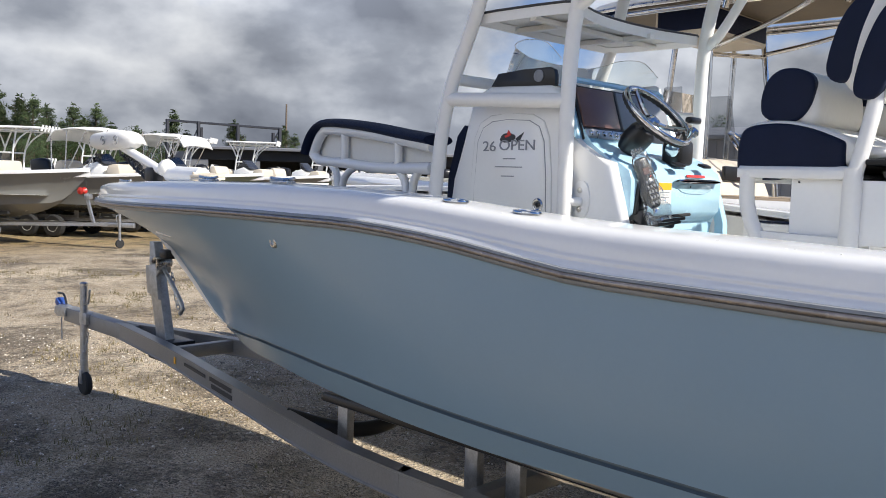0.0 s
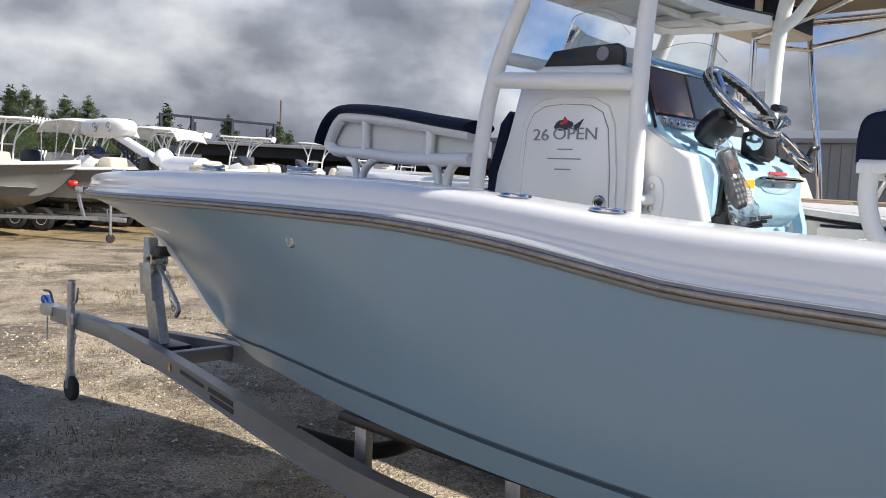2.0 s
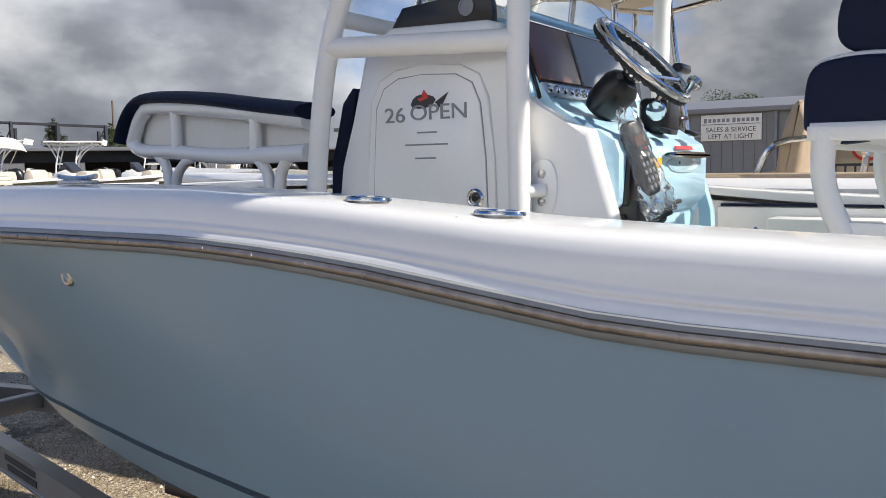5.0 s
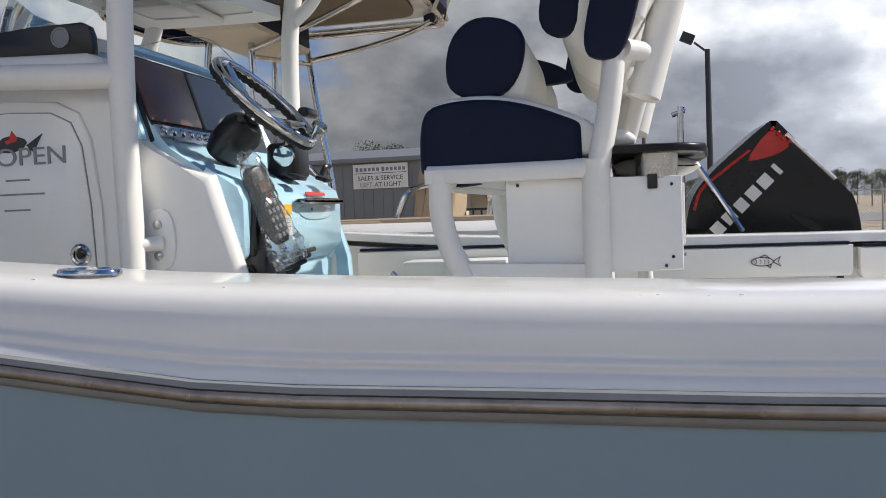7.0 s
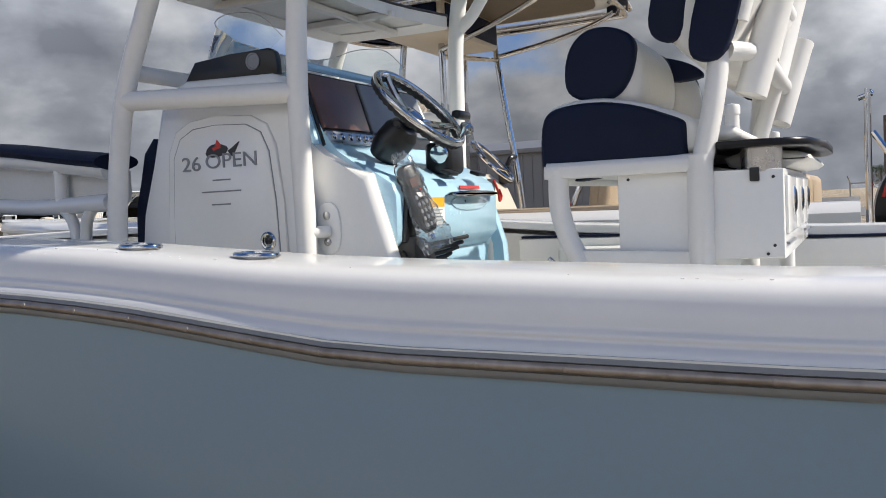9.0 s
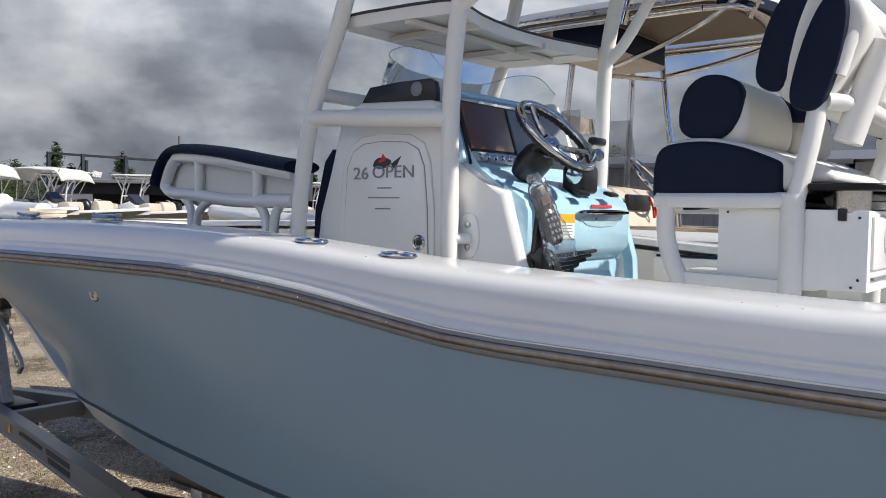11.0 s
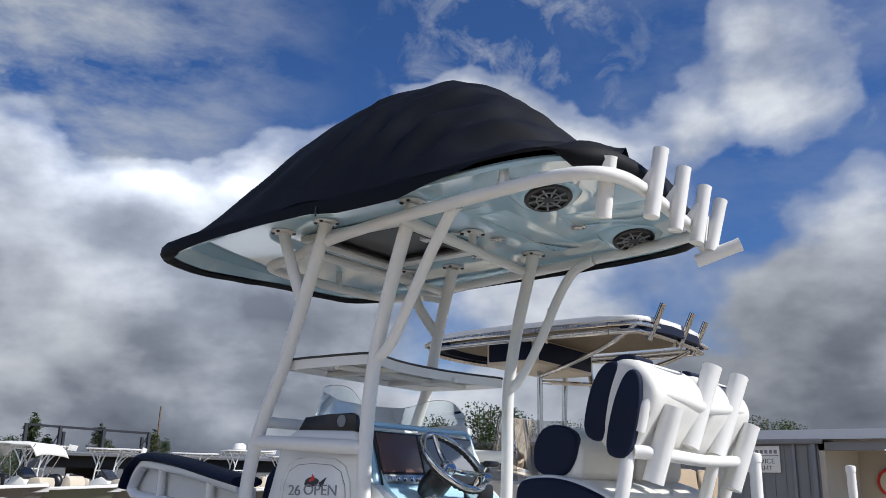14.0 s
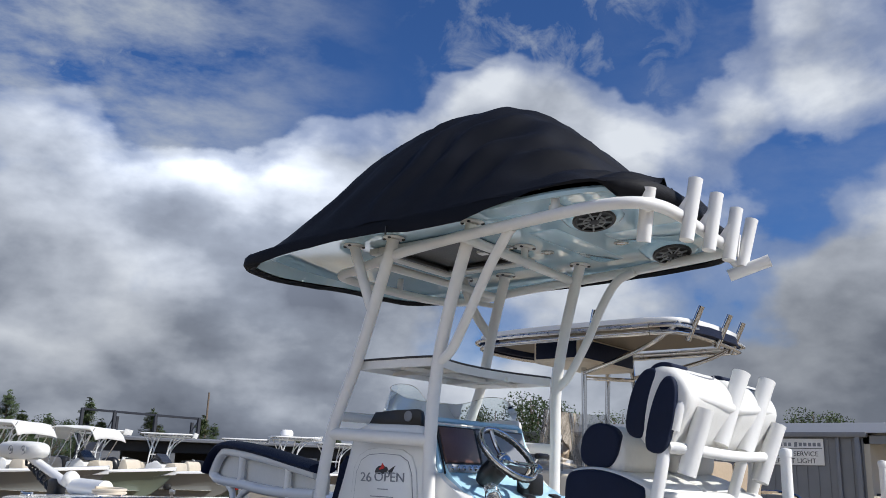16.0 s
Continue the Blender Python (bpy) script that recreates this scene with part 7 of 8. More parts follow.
def yard_boat(hull, roof, strap, label):
    th = thing("yard_boat", label, "boat", (0, 0, 0), "boats in the yard")
    L = 6.3
    simple_hull(th, L, 1.1, 1.86, 1.58, 0.66, hull, None, 0.0, 0.0)
    part("console", P([(-2.75, 1.3), (-2.72, 1.95), (-2.95, 2.10), (-3.3, 1.98), (-3.42, 1.3)], -0.36, 0.36, "x", 0.03), GEL, th)
    part("windscreen", P([(-2.74, 2.02), (-2.98, 2.10), (-3.02, 2.32), (-2.98, 2.33), (-2.72, 2.05)], -0.32, 0.32, "x"), SMOKE, th)
    part("front_seat", P(smooth2([(-2.2, 1.55), (-2.2, 2.02), (-2.34, 2.06), (-2.62, 2.0), (-2.62, 1.55)], 1), -0.40, 0.40, "x", 0.04, 3), TANLIGHT, th, "cream front seat")
    part("lean_seat", P(smooth2([(-3.9, 1.5), (-3.9, 1.98), (-4.0, 2.12), (-4.15, 2.08), (-4.3, 1.5)], 1), -0.45, 0.45, "x", 0.03, 3), TANLIGHT, th)
    for k in range(3):
        for j in range(2):
            part("seat_panel", B((-0.3 + 0.3 * k, -4.18, 1.72 + 0.2 * j), (0.24, 0.02, 0.14), 0.01), PAPER, th)
    if roof == "bimini":
        secs = []
        for i in range(17):
            u = i / 16
            y = -2.15 - 1.95 * u
            end = max(0.0, 1 - u / 0.14, 1 - (1 - u) / 0.14)
            z = 2.98 + 0.06 * math.sin(math.pi * u) - 0.30 * end ** 2
            secs.append([(x * (1 + 0.03 * end), y, z - 0.06 * abs(x / 0.86) ** 4 + 0.03 * noise.noise((3 * x, 3 * y, 1))) for x in (-0.88, -0.84, -0.6, -0.2, 0.2, 0.6, 0.84, 0.88)])
        solid(part("bimini", loft(secs), CREAM, th, "cream canvas bimini top", 60), 0.03)
        for s in (-1, 1):
            for a, b in ((-3.9, -4.0), (-3.0, -2.25), (-3.5, -2.9), (-3.5, -3.5)):
                part("bow", TB([(s * 0.95, a, 1.66), (s * 0.84, b, 2.96)], 0.016, 8), STEEL, th)
    elif roof:
        part("hardtop", P(smooth2([(-0.72, -2.3), (0.72, -2.3), (0.85, -2.7), (0.85, -4.1), (0.75, -4.3), (-0.75, -4.3), (-0.85, -4.1), (-0.85, -2.7)], 1), 3.06, 3.115, "z", 0.025), GEL, th, "white hardtop")
        for s in (-1, 1):
            part("leg", TB([(s * 0.44, -2.7, 1.4), (s * 0.46, -2.75, 2.3), (s * 0.62, -2.95, 3.06)], 0.028, 8, 4), POWDER, th)
            part("leg", TB([(s * 0.44, -3.35, 1.4), (s * 0.46, -3.38, 2.3), (s * 0.62, -3.55, 3.06)], 0.028, 8, 4), POWDER, th)
            part("leg", TB([(s * 0.46, -3.38, 2.4), (s * 0.55, -3.6, 2.75), (s * 0.62, -4.0, 3.06)], 0.024, 8, 4), POWDER, th)
            part("leg", TB([(s * 0.46, -2.8, 2.45), (s * 0.55, -2.65, 2.8), (s * 0.60, -2.5, 3.06)], 0.024, 8, 4), POWDER, th)
            part("rail", TB([(s * 0.62, -2.5, 2.99), (s * 0.66, -4.2, 2.99)], 0.022, 8), POWDER, th)
            part("side_tube", TB([(s * 0.45, -2.76, 2.32), (s * 0.46, -3.38, 2.32)], 0.022, 8), POWDER, th)
        for k in range(6):
            part("rod_holder", TB([(-0.70 + 0.28 * k, -4.30, 2.98), (-0.70 + 0.28 * k, -4.36, 3.17)], 0.032, 8), POWDER, th)
        for k in range(4):
            part("post_holder", TB([(-0.42 + 0.28 * k, -4.26, 1.85), (-0.42 + 0.28 * k, -4.34, 2.18)], 0.034, 8), POWDER, th)
    if roof == "radar":
        dome = part("radar_dome", LA([(0.0, 0.30), (0.20, 0.28), (0.27, 0.20), (0.28, 0.05), (0.22, 0.0), (0.0, 0.0)], Matrix.Translation((0, -3.0, 3.12)), 20), GEL, th, "white radar dome")
    cow, _ = outboard(th, (0, -L - 0.28, 1.55), -8, 1.0)
    yard_trailer(th, L, strap)
    return th


ROT = 212.0
# front row, bows towards the blue boat
first = yard_boat(KHAKI, "", RED, "grey-khaki open boat on galvanised trailer")
first.matrix_basis = pose(5.85, 20.9, 0, 0, 0, ROT)
bim = yard_boat(KHAKI, "bimini", RED, "grey-khaki boat with cream bimini top on trailer")
bim.matrix_basis = pose(9.0, 21.2, 0, 0, 0, ROT)
green = yard_boat(SAGE, "bimini", RUBBER, "pale sage boat with cream bimini top on trailer")
green.matrix_basis = pose(11.7, 22.2, 0, 0, 0, ROT)
sage = yard_boat(SAGE, "", RUBBER, "pale sage open boat on galvanised trailer")
sage.matrix_basis = pose(17.3, 23.2, 0, 0, 0, ROT - 3)
copy_thing(first, pose(14.6, 22.7, 0, 0, 0, ROT - 2))
copy_thing(first, pose(20.4, 23.4, 0, 0, 0, ROT - 5))
copy_thing(green, pose(2.6, 20.4, 0, 0, 0, ROT + 2))
copy_thing(bim, pose(-0.8, 20.2, 0, 0, 0, ROT + 4))
# second row, sterns and outboards towards the blue boat
top = yard_boat(GEL, "ttop", RED, "white boat with white T-top and rod holders on trailer")
top.matrix_basis = pose(4.1, 30.2, 0, 0, 0, 50)
for x, y, r in ((7.4, 31.5, 50), (10.7, 31.8, 50), (13.2, 31.2, 51), (17.2, 31.7, 53), (21.0, 30.0, 55), (1.4, 29.6, 48)):
    copy_thing(top, pose(x, y, 0, 0, 0, r))
big = yard_boat(GEL, "radar", RUBBER, "white boat with T-top and radar dome on trailer")
big.matrix_basis = pose(18.2, 29.6, 0.15, 0, 0, 62)
copy_thing(sage, pose(10.5, 10.6, 0, 0, 0, 100))


# ---- trees ----
def leaf_material(name, a, b):
    m = bpy.data.materials.new(name)
    m.use_nodes = True
    n = Nodes(m.node_tree)
    pos = n.add("ShaderNodeTexCoord").outputs["Object"]
    rnd = n.add("ShaderNodeObjectInfo").outputs["Random"]
    isl = n.add("ShaderNodeNewGeometry").outputs["Random Per Island"]
    f = n.math("ADD", n.math("MULTIPLY", isl, 0.55), n.math("ADD", n.math("MULTIPLY", n.noise(pos, 0.9, 3.0), 0.5), n.math("MULTIPLY", rnd, 0.25)))
    col = n.ramp(f, [(0.25, a), (0.85, b)])
    p = n.add("ShaderNodeBsdfPrincipled", None, Base_Color=col, Roughness=0.6)
    p.inputs["Specular IOR Level"].default_value = 0.25
    n.add("ShaderNodeOutputMaterial", None, Surface=p.outputs[0])
    return m


PINE = leaf_material("pine_needles", (0.017, 0.029, 0.014), (0.075, 0.105, 0.042))
LEAF = leaf_material("broad_leaves", (0.014, 0.029, 0.010), (0.060, 0.092, 0.032))
BARK = principled("pine_bark", (0.12, 0.085, 0.06), 0.9, vary=0.35, scale=14.0, bump=0.6, bump_scale=30)


def leaf_cloud(verts, faces, c, r, count, size, rng, flat=0.7):
    for _ in range(count):
        d = Vector((rng.uniform(-1, 1), rng.uniform(-1, 1), rng.uniform(-1, 1)))
        if d.length > 1:
            continue
        p = c + Vector((d.x * r, d.y * r, d.z * r * flat))
        t = Vector((rng.uniform(-1, 1), rng.uniform(-1, 1), rng.uniform(-0.4, 1))).normalized()
        s = t.orthogonal().normalized() * size * rng.uniform(0.25, 0.5)
        t = t * size * rng.uniform(0.6, 1.2)
        i = len(verts)
        verts += [p - s, p + s, p + t + s * 0.3, p + t - s * 0.3]
        faces.append((i, i + 1, i + 2, i + 3))


def make_tree(kind, h, seed):
    rng = random.Random(seed)
    th = thing("pine_tree" if kind == "pine" else "tree", "tall green pine with ragged crown" if kind == "pine" else "leafy green tree at the yard's edge", "tree", (0, 0, 0), "trees behind the yard")
    trunk = TB([(0, 0, 0), (0.1 * rng.uniform(-1, 1), 0.1 * rng.uniform(-1, 1), h * 0.5), (0.15 * rng.uniform(-1, 1), 0, h * 0.97)], 0.1, 8, 4, True, (0.02 * h + 0.03, 0.02))
    verts, faces = [], []
    if kind == "pine":
        n = 19
        for i in range(n):
            t = 0.14 + 0.83 * i / n
            reach = h * 0.27 * (1 - t) ** 0.72 * rng.uniform(0.7, 1.2) + 0.10
            for k in range(7):
                a = rng.uniform(0, 6.283)
                d = Vector((math.cos(a), math.sin(a), 0))
                z = h * (t + rng.uniform(-0.012, 0.012))
                far = reach * rng.uniform(0.6, 1.1)
                tip = d * far + Vector((0, 0, z + 0.38 * far))
                tube(trunk, [(0, 0, z), tuple(tip * 0.6 + Vector((0, 0, z)) * 0.4), tuple(tip)], 0.02, 3, 1, False)
                for u in (0.35, 0.6, 0.82, 1.0):
                    leaf_cloud(verts, faces, Vector((0, 0, z)) + (tip - Vector((0, 0, z))) * u, 0.034 * h * rng.uniform(0.6, 1.2), 46, 0.011 * h, rng, 0.75)
        leaf_cloud(verts, faces, Vector((0, 0, h * 0.97)), 0.022 * h, 26, 0.03 * h, rng, 2.4)
    else:
        for i in range(26):
            a, t = rng.uniform(0, 6.283), rng.uniform(0.32, 0.95)
            reach = h * 0.36 * math.sqrt(max(0.05, 1 - ((t - 0.55) / 0.5) ** 2)) * rng.uniform(0.5, 1.0)
            c = Vector((math.cos(a) * reach, math.sin(a) * reach, h * t))
            tube(trunk, [(0, 0, h * t * 0.6), tuple(c * 0.7 + Vector((0, 0, h * t * 0.2))), tuple(c)], 0.03, 4, 1, False)
            leaf_cloud(verts, faces, c, h * 0.12 * rng.uniform(0.7, 1.3), 330, 0.017 * h, rng, 0.8)
    part("trunk", trunk, BARK, th)
    me = bpy.data.meshes.new("crown")
    me.from_pydata([tuple(v) for v in verts], [], faces)
    me.materials.append(PINE if kind == "pine" else LEAF)
    ob = new("crown", me)
    ob.parent = th
    return th


rng = random.Random(5)
pines = [make_tree("pine", 8.0, s) for s in (1, 2, 3, 4)]
broad = [make_tree("broad", 7.0, s) for s in (11, 12, 13)]


def at_bearing(deg, dist):
    return -3 + dist * math.sin(radians(deg)), dist * math.cos(radians(deg))


spots = []
for i in range(46):
    b = 3 + 22.5 * i / 45 + rng.uniform(-0.3, 0.3)
    rise = 112 if b < 16 else 140 if b < 20.5 else 140 - 10 * (b - 20.5)
    d = rng.uniform(42, 58)
    spots.append((b, d, (1.9 + rise / 1509 * d) / 8.0 * rng.uniform(0.66, 1.0), "p"))
spots += [(3 + 23 * k / 13, rng.uniform(40, 50), rng.uniform(0.36, 0.5), "b") for k in range(14)]
spots += [(26.2, 55, 0.62, "b"), (28.0, 52, 0.66, "p"), (28.8, 56, 0.55, "p"), (31.7, 52, 0.62, "p"), (32.4, 55, 0.5, "p"), (34.9, 55, 0.60, "p"), (35.6, 57, 0.56, "p"), (41, 75, 0.55, "p"), (43.5, 78, 0.65, "p"), (45.2, 78, 0.5, "p")]
spots += [(b, rng.uniform(70, 100), rng.uniform(0.38, 0.55), "b") for b in [-8 + 1.6 * k for k in range(30)]]
spots += [(51, 46, 0.62, "b"), (54, 30, 0.62, "b"), (56.5, 31, 0.70, "b"), (58.5, 33, 0.6, "b"), (62.2, 58, 0.92, "b")]
spots += [(b, rng.uniform(125, 165), rng.uniform(0.72, 1.0), "b") for b in [91 + 0.72 * k for k in range(42)]]
spots += [(73.8, 62, 0.98, "b")]
used = set()
for k, (b, d, s, kind) in enumerate(spots):
    src = (pines if kind == "p" else broad)[k % (4 if kind == "p" else 3)]
    x, y = at_bearing(b, d)
    m = pose(x, y, 0, 0, 0, 360 * rng.random())
    if src.name not in used:
        used.add(src.name)
        src.matrix_basis = m
        src.scale = (s, s, s)
    else:
        t = copy_thing(src, m)
        t.scale = (s, s, s)

# ---- buildings, frame, poles ----
SHEET = principled("grey_sheet_metal", (0.20, 0.205, 0.215), 0.5, 0.2, vary=0.06, scale=1.2, grain=30.0, streak=((0.20, 0.20, 0.20), 0.4))
CREAMW = principled("cream_wall_paint", (0.50, 0.46, 0.38), 0.7, vary=0.05, scale=1.0)
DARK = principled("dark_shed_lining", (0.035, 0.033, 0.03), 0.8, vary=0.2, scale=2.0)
STEELK = principled("dark_steel_frame", (0.025, 0.027, 0.035), 0.5, vary=0.2, scale=2.0)
WOOD = principled("weathered_pole_wood", (0.14, 0.11, 0.085), 0.85, vary=0.25, scale=9.0, bump=0.4, bump_scale=40)


def build_office():
    th = thing("metal_building", "grey ribbed sheet-metal building with dealer sign", "building", (22, 13, 0))
    x, y0, y1, h = 22.0, 5.9, 22.0, 3.42
    part("wall", B((x + 3.0, 0.5 * (y0 + y1), h / 2), (6.0, y1 - y0, h)), SHEET, th, "grey ribbed metal wall")
    n = int((y1 - y0) / 0.3)
    for i in range(n + 1):
        part("rib", B((x - 0.012, y0 + 0.3 * i, h / 2 - 0.05), (0.03, 0.05, h - 0.1)), SHEET, th)
    part("gutter", B((x - 0.08, 0.5 * (y0 + y1), h + 0.03), (0.20, y1 - y0 + 0.3, 0.14), 0.02), SHEET, th, "grey eave gutter")
    part("downpipe", B((x - 0.10, y0 + 0.10, h / 2), (0.12, 0.14, h), 0.02), SHEET, th)
    part("downpipe", B((x - 0.06, y0 + 0.62, h / 2), (0.10, 0.10, h), 0.02), SHEET, th)
    bm = bmesh.new()
    prism(bm, [(x - 0.15, h + 0.08), (x + 3.0, h + 0.55), (x + 6.2, h + 0.08)], y0 - 2.0, y1 + 0.2, "y")
    part("roof", bm, SHEET, th, "low-pitched metal roof")
    part("porch_wall", B((x + 4.0, y0 - 1.0, h / 2), (0.2, 2.0, h)), CREAMW, th, "cream porch wall")
    part("porch_wall", B((x + 2.0, y0 - 0.1, h / 2), (4.0, 0.15, h)), CREAMW, th)
    part("porch_post", B((x + 0.1, y0 - 1.9, h / 2), (0.16, 0.16, h)), CREAMW, th)
    part("porch_beam", B((x + 0.1, y0 - 1.0, h - 0.1), (0.2, 2.0, 0.22)), SHEET, th)
    part("round_sign", LA([(0.45, 0), (0.45, 0.05), (0, 0.06)], Matrix.Translation((x + 3.86, y0 - 1.1, 2.45)) @ Matrix.Rotation(radians(-90), 4, "Y"), 24), RED, th, "red round sign on the porch wall")
    part("round_sign_disc", LA([(0.36, 0.0), (0.36, 0.02), (0, 0.02)], Matrix.Translation((x + 3.81, y0 - 1.1, 2.45)) @ Matrix.Rotation(radians(-90), 4, "Y"), 24), TANLIGHT, th)
    for i in range(7):
        part("baluster", B((x + 0.3, y0 - 0.35 - 0.24 * i, 1.30), (0.05, 0.05, 1.2)), STEELK, th)
    for z in (0.7, 1.9):
        part("fence_rail", B((x + 0.3, y0 - 1.0, z), (0.06, 1.8, 0.07)), STEELK, th)
    # sign board
    yc, zc = 7.72, 2.98
    sg = part("sign_board", B((x - 0.05, yc, zc), (0.03, 1.66, 0.72), 0.006), PAPER, th, "white dealer sign")
    rot = Matrix(((0, 0, -1, 0), (-1, 0, 0, 0), (0, 1, 0, 0), (0, 0, 0, 1)))
    letters("SALES & SERVICE", 0.185, Matrix.Translation((x - 0.068, yc, zc - 0.06)) @ rot, INK, sg)
    letters("LEFT AT LIGHT", 0.185, Matrix.Translation((x - 0.068, yc, zc - 0.25)) @ rot, INK, sg)
    for k in range(12):
        part("name_bar", B((x - 0.067, yc + 0.70 - 0.125 * k - (0.04 if k > 5 else 0), zc + 0.20), (0.004, 0.085, 0.13 if k in (0, 6) else 0.10)), INKG, sg)
    part("rule", B((x - 0.067, yc, zc + 0.09), (0.004, 1.58, 0.016)), INK, sg)


build_office()


def build_shed():
    th = thing("open_shed", "long grey open-fronted shed with metal roof", "shed", (26, 34, 0))
    a, b = Vector((17.0, 36.0, 0)), Vector((36.0, 22.5, 0))
    d = (b - a).normalized()
    n = Vector((-d.y, d.x, 0))
    L = (b - a).length
    rz = math.atan2(d.y, d.x)
    R = Matrix.Rotation(rz, 3, "Z")

    def at(s, off, z):
        p = a + d * s + n * off
        return (p.x, p.y, z)
    # back wall and header are near-black, piers and roof grey
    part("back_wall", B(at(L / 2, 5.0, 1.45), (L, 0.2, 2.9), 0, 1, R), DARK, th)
    for i in range(9):
        part("pier", B(at(L * i / 8, 0, 1.4), (1.5 if i % 3 == 0 else 0.35, 0.25, 2.8), 0, 1, R), SHEET, th)
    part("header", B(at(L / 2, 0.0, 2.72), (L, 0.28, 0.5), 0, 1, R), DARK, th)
    part("roof", B(at(L / 2, 2.4, 3.10), (L + 0.6, 5.8, 0.12), 0.02, 1, R @ Matrix.Rotation(radians(2), 3, "X")), SHEET, th, "pale metal roof edge")


build_shed()


def build_frame():
    th = thing("steel_frame", "dark bare steel building frame", "steel frame", (20, 44, 0))
    a, b = Vector(at_bearing(27.6, 46) + (0,)), Vector(at_bearing(34.6, 46) + (0,))
    d = b - a
    n = Vector((-d.y, d.x, 0)).normalized() * 6
    for u in (0.0, 0.27, 0.62, 1.0):
        for o in (0, 1):
            p = a + d * u + n * o
            part("column", B((p.x, p.y, 2.25 - 0.1 * u), (0.14, 0.14, 4.5 - 0.2 * u)), STEELK, th)
        p0, p1 = a + d * u, a + d * u + n
        part("rafter", TB([(p0.x, p0.y, 4.45 - 0.2 * u), (p1.x, p1.y, 4.75 - 0.2 * u)], 0.09, 4), STEELK, th)
    for o, z in ((0, 4.45), (1, 4.75), (0, 3.2)):
        p0, p1 = a + n * o, b + n * o
        part("girt", TB([(p0.x, p0.y, z), (p1.x, p1.y, z - 0.2)], 0.07 if z > 4 else 0.035, 4), STEELK, th)
    for u0, u1 in ((0.0, 0.27), (0.62, 1.0)):
        p0, p1 = a + d * u0, a + d * u1
        part("brace", TB([(p0.x, p0.y, 0.3), (p1.x, p1.y, 4.2)], 0.03, 4), STEELK, th)


build_frame()


def build_poles():
    th = thing("utility_pole", "weathered wooden utility pole", "pole", (37.0, 57.0, 0))
    part("pole", TB([(37.0, 57.0, 0), (37.0, 57.0, 7.4)], 0.09, 10, 1, True, (0.10, 0.07)), WOOD, th)
    x, y = 29.5, -2.3
    th = thing("lamp_post", "tall dark lamp post with square floodlight", "street lamp", (x, y, 0))
    part("pole", TB([(x, y, 0), (x, y, 7.2)], 0.10, 10, 1, True, (0.12, 0.09)), STEELK, th)
    part("arm", TB([(x, y, 7.1), (x - 0.1, y + 0.45, 7.45)], 0.04, 8), STEELK, th)
    part("floodlight", B((x - 0.1, y + 0.68, 7.62), (0.25, 0.46, 0.34), 0.03, 2, Matrix.Rotation(radians(25), 3, "X")), STEELK, th)
    th = thing("utility_pole", "weathered wooden utility pole by the road", "pole", (60, -1.5, 0))
    part("pole", TB([(60, -1.0, 0), (60, -1.0, 6.4)], 0.14, 8), WOOD, th)
    # chain-link fence by the road
    th = thing("fence", "galvanised chain-link fence by the road", "fence", (38, -6, 0))
    p0, p1 = Vector((38.5, 1.0, 0)), Vector((34.0, -13.0, 0))
    for i in range(9):
        p = p0 + (p1 - p0) * i / 8
        part("post", TB([tuple(p), (p.x, p.y, 2.1), (p.x - 0.2, p.y + 0.1, 2.35)], 0.035, 6, 1), GALV, th)
    for z in (0.1, 2.05):
        part("rail", TB([(p0.x, p0.y, z), (p1.x, p1.y, z)], 0.025, 6), GALV, th)
    bm = bmesh.new()
    for i in range(110):
        for s in (0, 1):
            u0 = i / 110
            u1 = u0 + (0.14 if s else -0.14)
            if 0 <= u1 <= 1:
                a, b = p0 + (p1 - p0) * u0, p0 + (p1 - p0) * u1
                tube(bm, [(a.x, a.y, 0.1), (b.x, b.y, 2.05)], 0.006, 3, 1, False)
    part("mesh_wires", bm, GALV, th)


build_poles()


def build_car(x, y, rz, paint, label):
    th = thing("parked_car", label, "car", (x, y, 0), "cars by the road")
    M = pose(x, y, 0, 0, 0, rz)

    def put(bm):
        bmesh.ops.transform(bm, matrix=M, verts=bm.verts)
        return bm
    part("body", put(P([(-2.2, 0.32), (-2.25, 0.75), (-2.05, 0.92), (-0.9, 0.98), (1.2, 0.98), (2.0, 0.85), (2.25, 0.62), (2.2, 0.32)], -0.86, 0.86, "x", 0.08, 3)), paint, th)
    part("cabin", put(P([(-1.75, 0.95), (-1.2, 1.40), (0.2, 1.44), (1.05, 0.95)], -0.74, 0.74, "x", 0.08, 3)), paint, th)
    part("window", put(P([(-1.5, 0.99), (-1.1, 1.33), (0.12, 1.37), (0.82, 0.99)], -0.755, 0.755, "x", 0.01)), SMOKED, th, "dark car windows")
    for s in (-1, 1):
        for yy in (-1.4, 1.4):
            wh = part("wheel", put(LA([(0.12, -0.1), (0.30, -0.1), (0.33, 0.0), (0.30, 0.1), (0.12, 0.1)], Matrix.Translation((s * 0.78, yy, 0.33)) @ Matrix.Rotation(radians(90), 4, "Y"), 20)), RUBBER, th)
        part("lamp", put(B((s * 0.65, 2.2, 0.68), (0.26, 0.08, 0.12), 0.02)), PAPER, th)


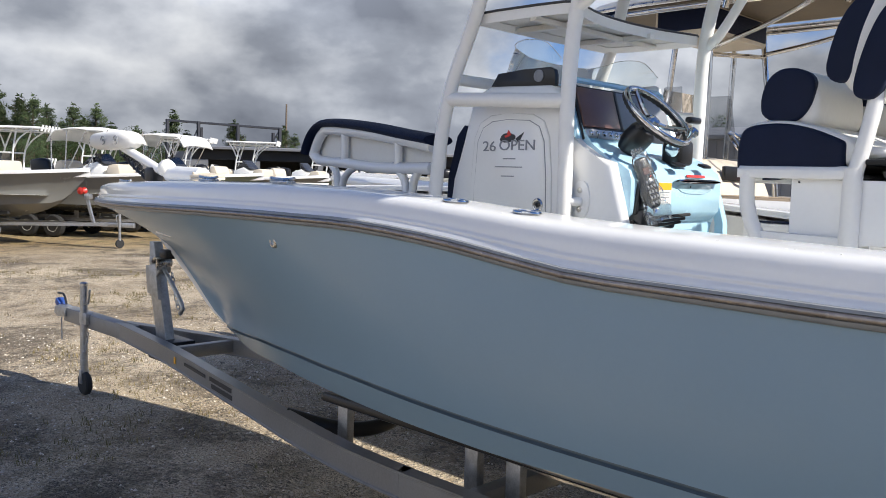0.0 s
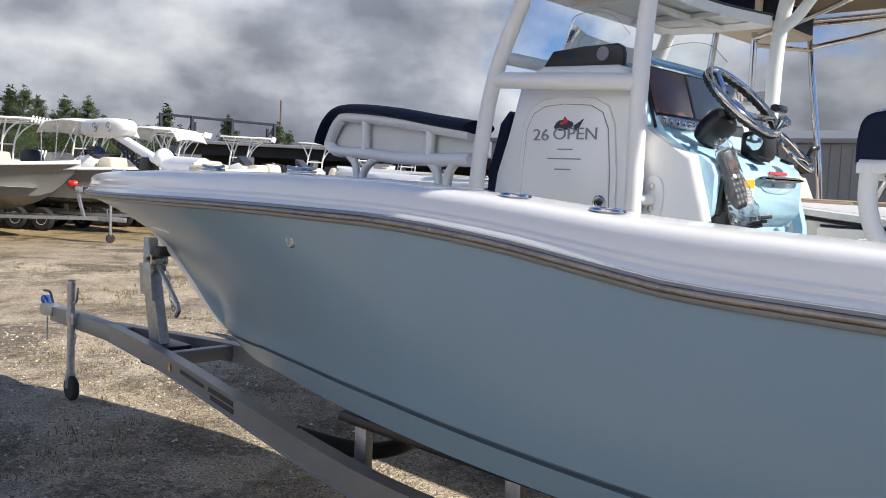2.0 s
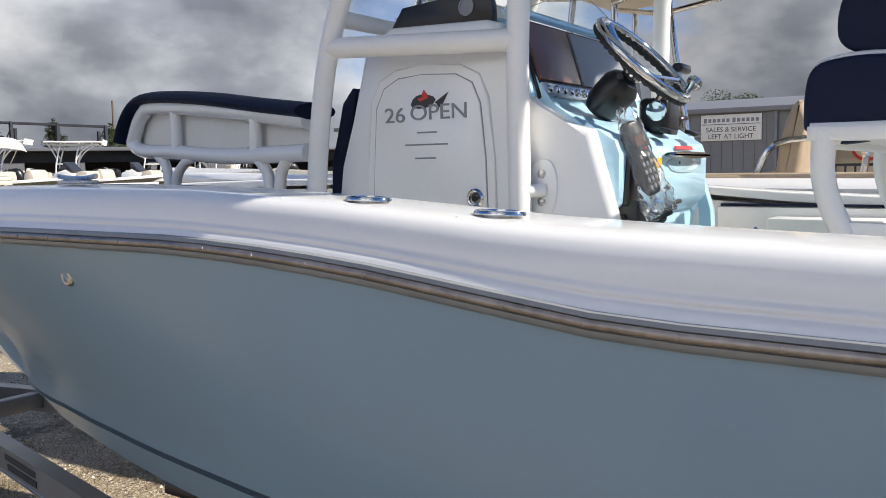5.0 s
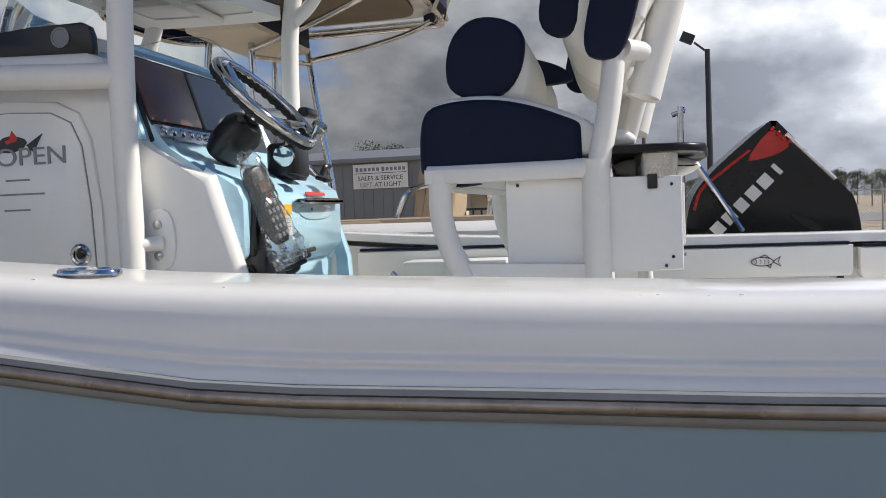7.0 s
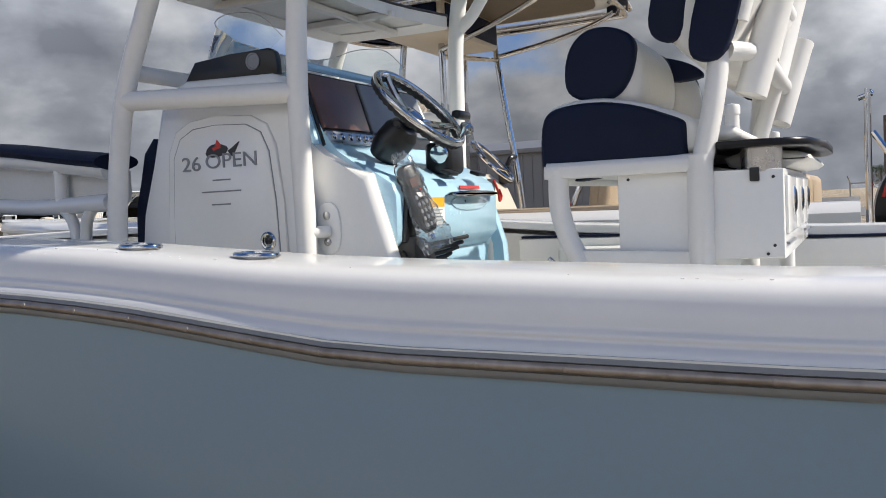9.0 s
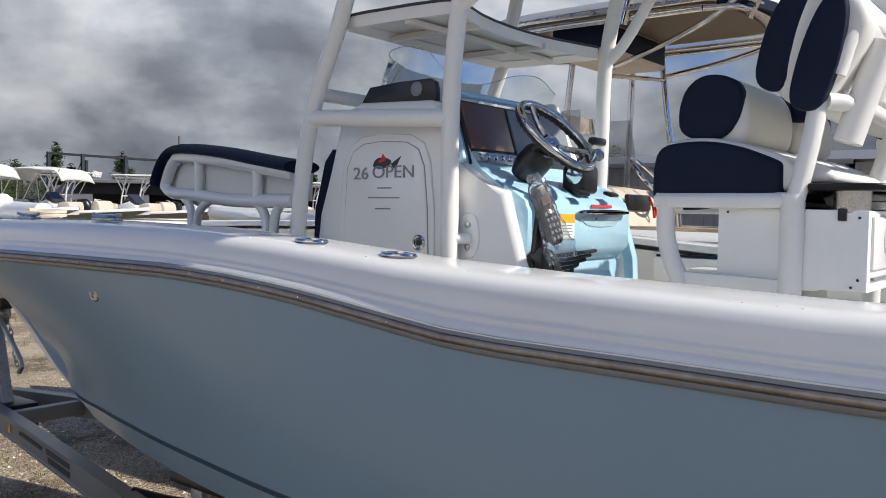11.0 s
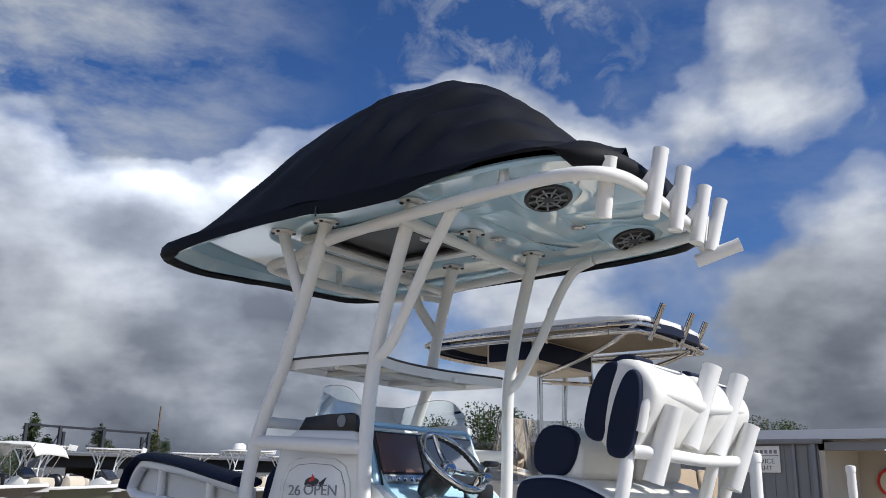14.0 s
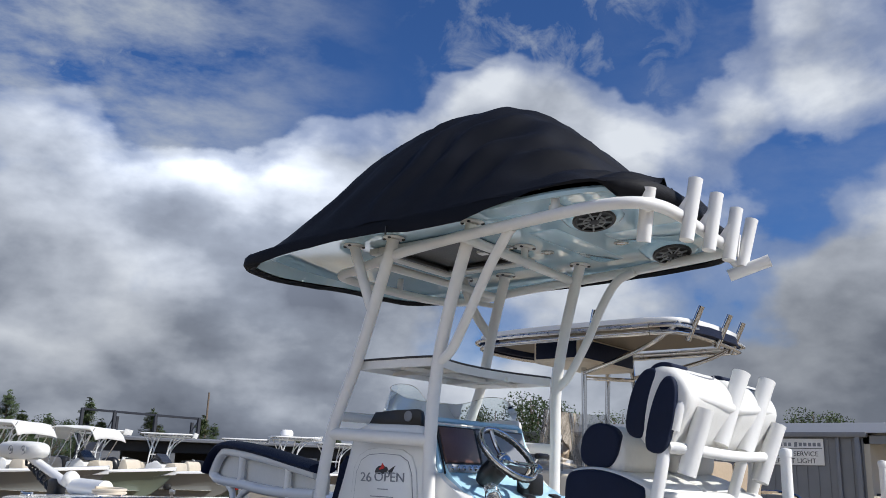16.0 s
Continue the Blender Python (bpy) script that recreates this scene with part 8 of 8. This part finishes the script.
SMOKED = principled("dark_car_glass", (0.02, 0.022, 0.025), 0.08)
CARW = principled("white_car_paint", (0.75, 0.75, 0.74), 0.2, coat=0.6)
CARS = principled("silver_car_paint", (0.35, 0.36, 0.38), 0.25, 0.4, coat=0.6)
build_car(56, -7.2, 75, CARW, "white saloon car parked beyond the fence")
build_car(60, -4.6, 80, CARS, "silver car parked beyond the fence")
build_car(57, -12, 85, CARW, "white car parked by the road")
road = part("road", B((75, -25, 0.012), (26, 260, 0.02), 0, 1, Matrix.Rotation(radians(6), 3, "Z")), principled("pale_asphalt", (0.20, 0.20, 0.195), 0.85, vary=0.1, scale=1.0, bump=0.3, bump_scale=60))
tagged(road, "pale asphalt road beyond the fence", "road", kind="structure")


# ---- loose stones, grass tufts, flecks ----
def scatter_stones():
    rng = random.Random(21)
    verts, faces = [], []
    shape = [(1, 0, 0), (0, 1, 0), (-1, 0, 0), (0, -1, 0), (0, 0, 0.8)]
    for i in range(30000):
        if i < 20000:
            x, y = rng.uniform(-2.2, 3.6), rng.uniform(2.0, 10.5)
        else:
            x, y = rng.uniform(-2.0, 12.0), rng.uniform(6.0, 19.0)
        r = 0.005 + 0.016 * rng.random() ** 4
        a = rng.uniform(0, 6.28)
        z = 0.035 * (noise.noise((0.5 * x, 0.5 * y, 0)) - 0.1)
        k = len(verts)
        for vx, vy, vz in shape:
            jx, jy = vx * r * rng.uniform(0.7, 1.3), vy * r * rng.uniform(0.6, 1.1)
            verts.append((x + jx * math.cos(a) - jy * math.sin(a), y + jx * math.sin(a) + jy * math.cos(a), z - 0.003 + vz * r))
        faces += [(k, k + 1, k + 4), (k + 1, k + 2, k + 4), (k + 2, k + 3, k + 4), (k + 3, k, k + 4)]
    me = bpy.data.meshes.new("gravel")
    me.from_pydata(verts, [], faces)
    m = bpy.data.materials.new("loose_stone")
    m.use_nodes = True
    n = Nodes(m.node_tree)
    isl = n.add("ShaderNodeNewGeometry").outputs["Random Per Island"]
    col = n.ramp(isl, [(0.0, (0.14, 0.11, 0.08)), (0.35, (0.36, 0.30, 0.22)), (0.75, (0.55, 0.48, 0.39)), (1.0, (0.85, 0.80, 0.70))])
    p = n.add("ShaderNodeBsdfPrincipled", None, Base_Color=col, Roughness=0.9)
    n.add("ShaderNodeOutputMaterial", None, Surface=p.outputs[0])
    me.materials.append(m)
    tagged(new("gravel", me), "loose pale gravel stones on the yard", "gravel", kind="stuff")


def scatter_grass():
    rng = random.Random(8)
    verts, faces = [], []
    for i in range(6500):
        x, y = rng.uniform(-2.2, 10.0), rng.uniform(2.0, 18.5)
        if noise.noise((0.55 * x, 0.55 * y, 4.0)) < 0.12 and rng.random() < 0.9:
            continue
        for b in range(7):
            a = rng.uniform(0, 6.28)
            h = rng.uniform(0.012, 0.06)
            px, py = x + rng.gauss(0, 0.03), y + rng.gauss(0, 0.03)
            dx, dy = math.cos(a), math.sin(a)
            k = len(verts)
            verts += [(px - dy * 0.004, py + dx * 0.004, -0.01), (px + dy * 0.004, py - dx * 0.004, -0.01), (px + dx * h * 0.6, py + dy * h * 0.6, h)]
            faces.append((k, k + 1, k + 2))
    me = bpy.data.meshes.new("grass")
    me.from_pydata(verts, [], faces)
    me.materials.append(leaf_material("dry_grass", (0.05, 0.055, 0.015), (0.26, 0.20, 0.08)))
    tagged(new("grass", me), "sparse dry grass tufts in the gravel", "grass", kind="stuff")


def scatter_flecks():
    rng = random.Random(4)
    bm = bmesh.new()
    for i in range(190):
        y = rng.uniform(0.1, 2.6)
        u = rng.uniform(0.2, 1.0)
        x, z0, z1 = beam(y), table(y, RAIL_Z) + 0.005, table(y, TOP_Z)
        d, h = 0.029 + 0.035 * u, 0.82 + 0.145 * u
        r = 0.0011 + 0.0035 * rng.random() ** 3
        bmesh.ops.create_icosphere(bm, subdivisions=1, radius=r, matrix=Matrix.Translation((-(x - d), y, z0 + (z1 - z0) * h)) @ Matrix.Diagonal((0.6, 1.5, 0.6, 1)))
    tagged(part("water_drops", bm, PAPER, boat), "dried white specks on the gunwale", kind="stuff")


scatter_stones()
scatter_grass()
scatter_flecks()
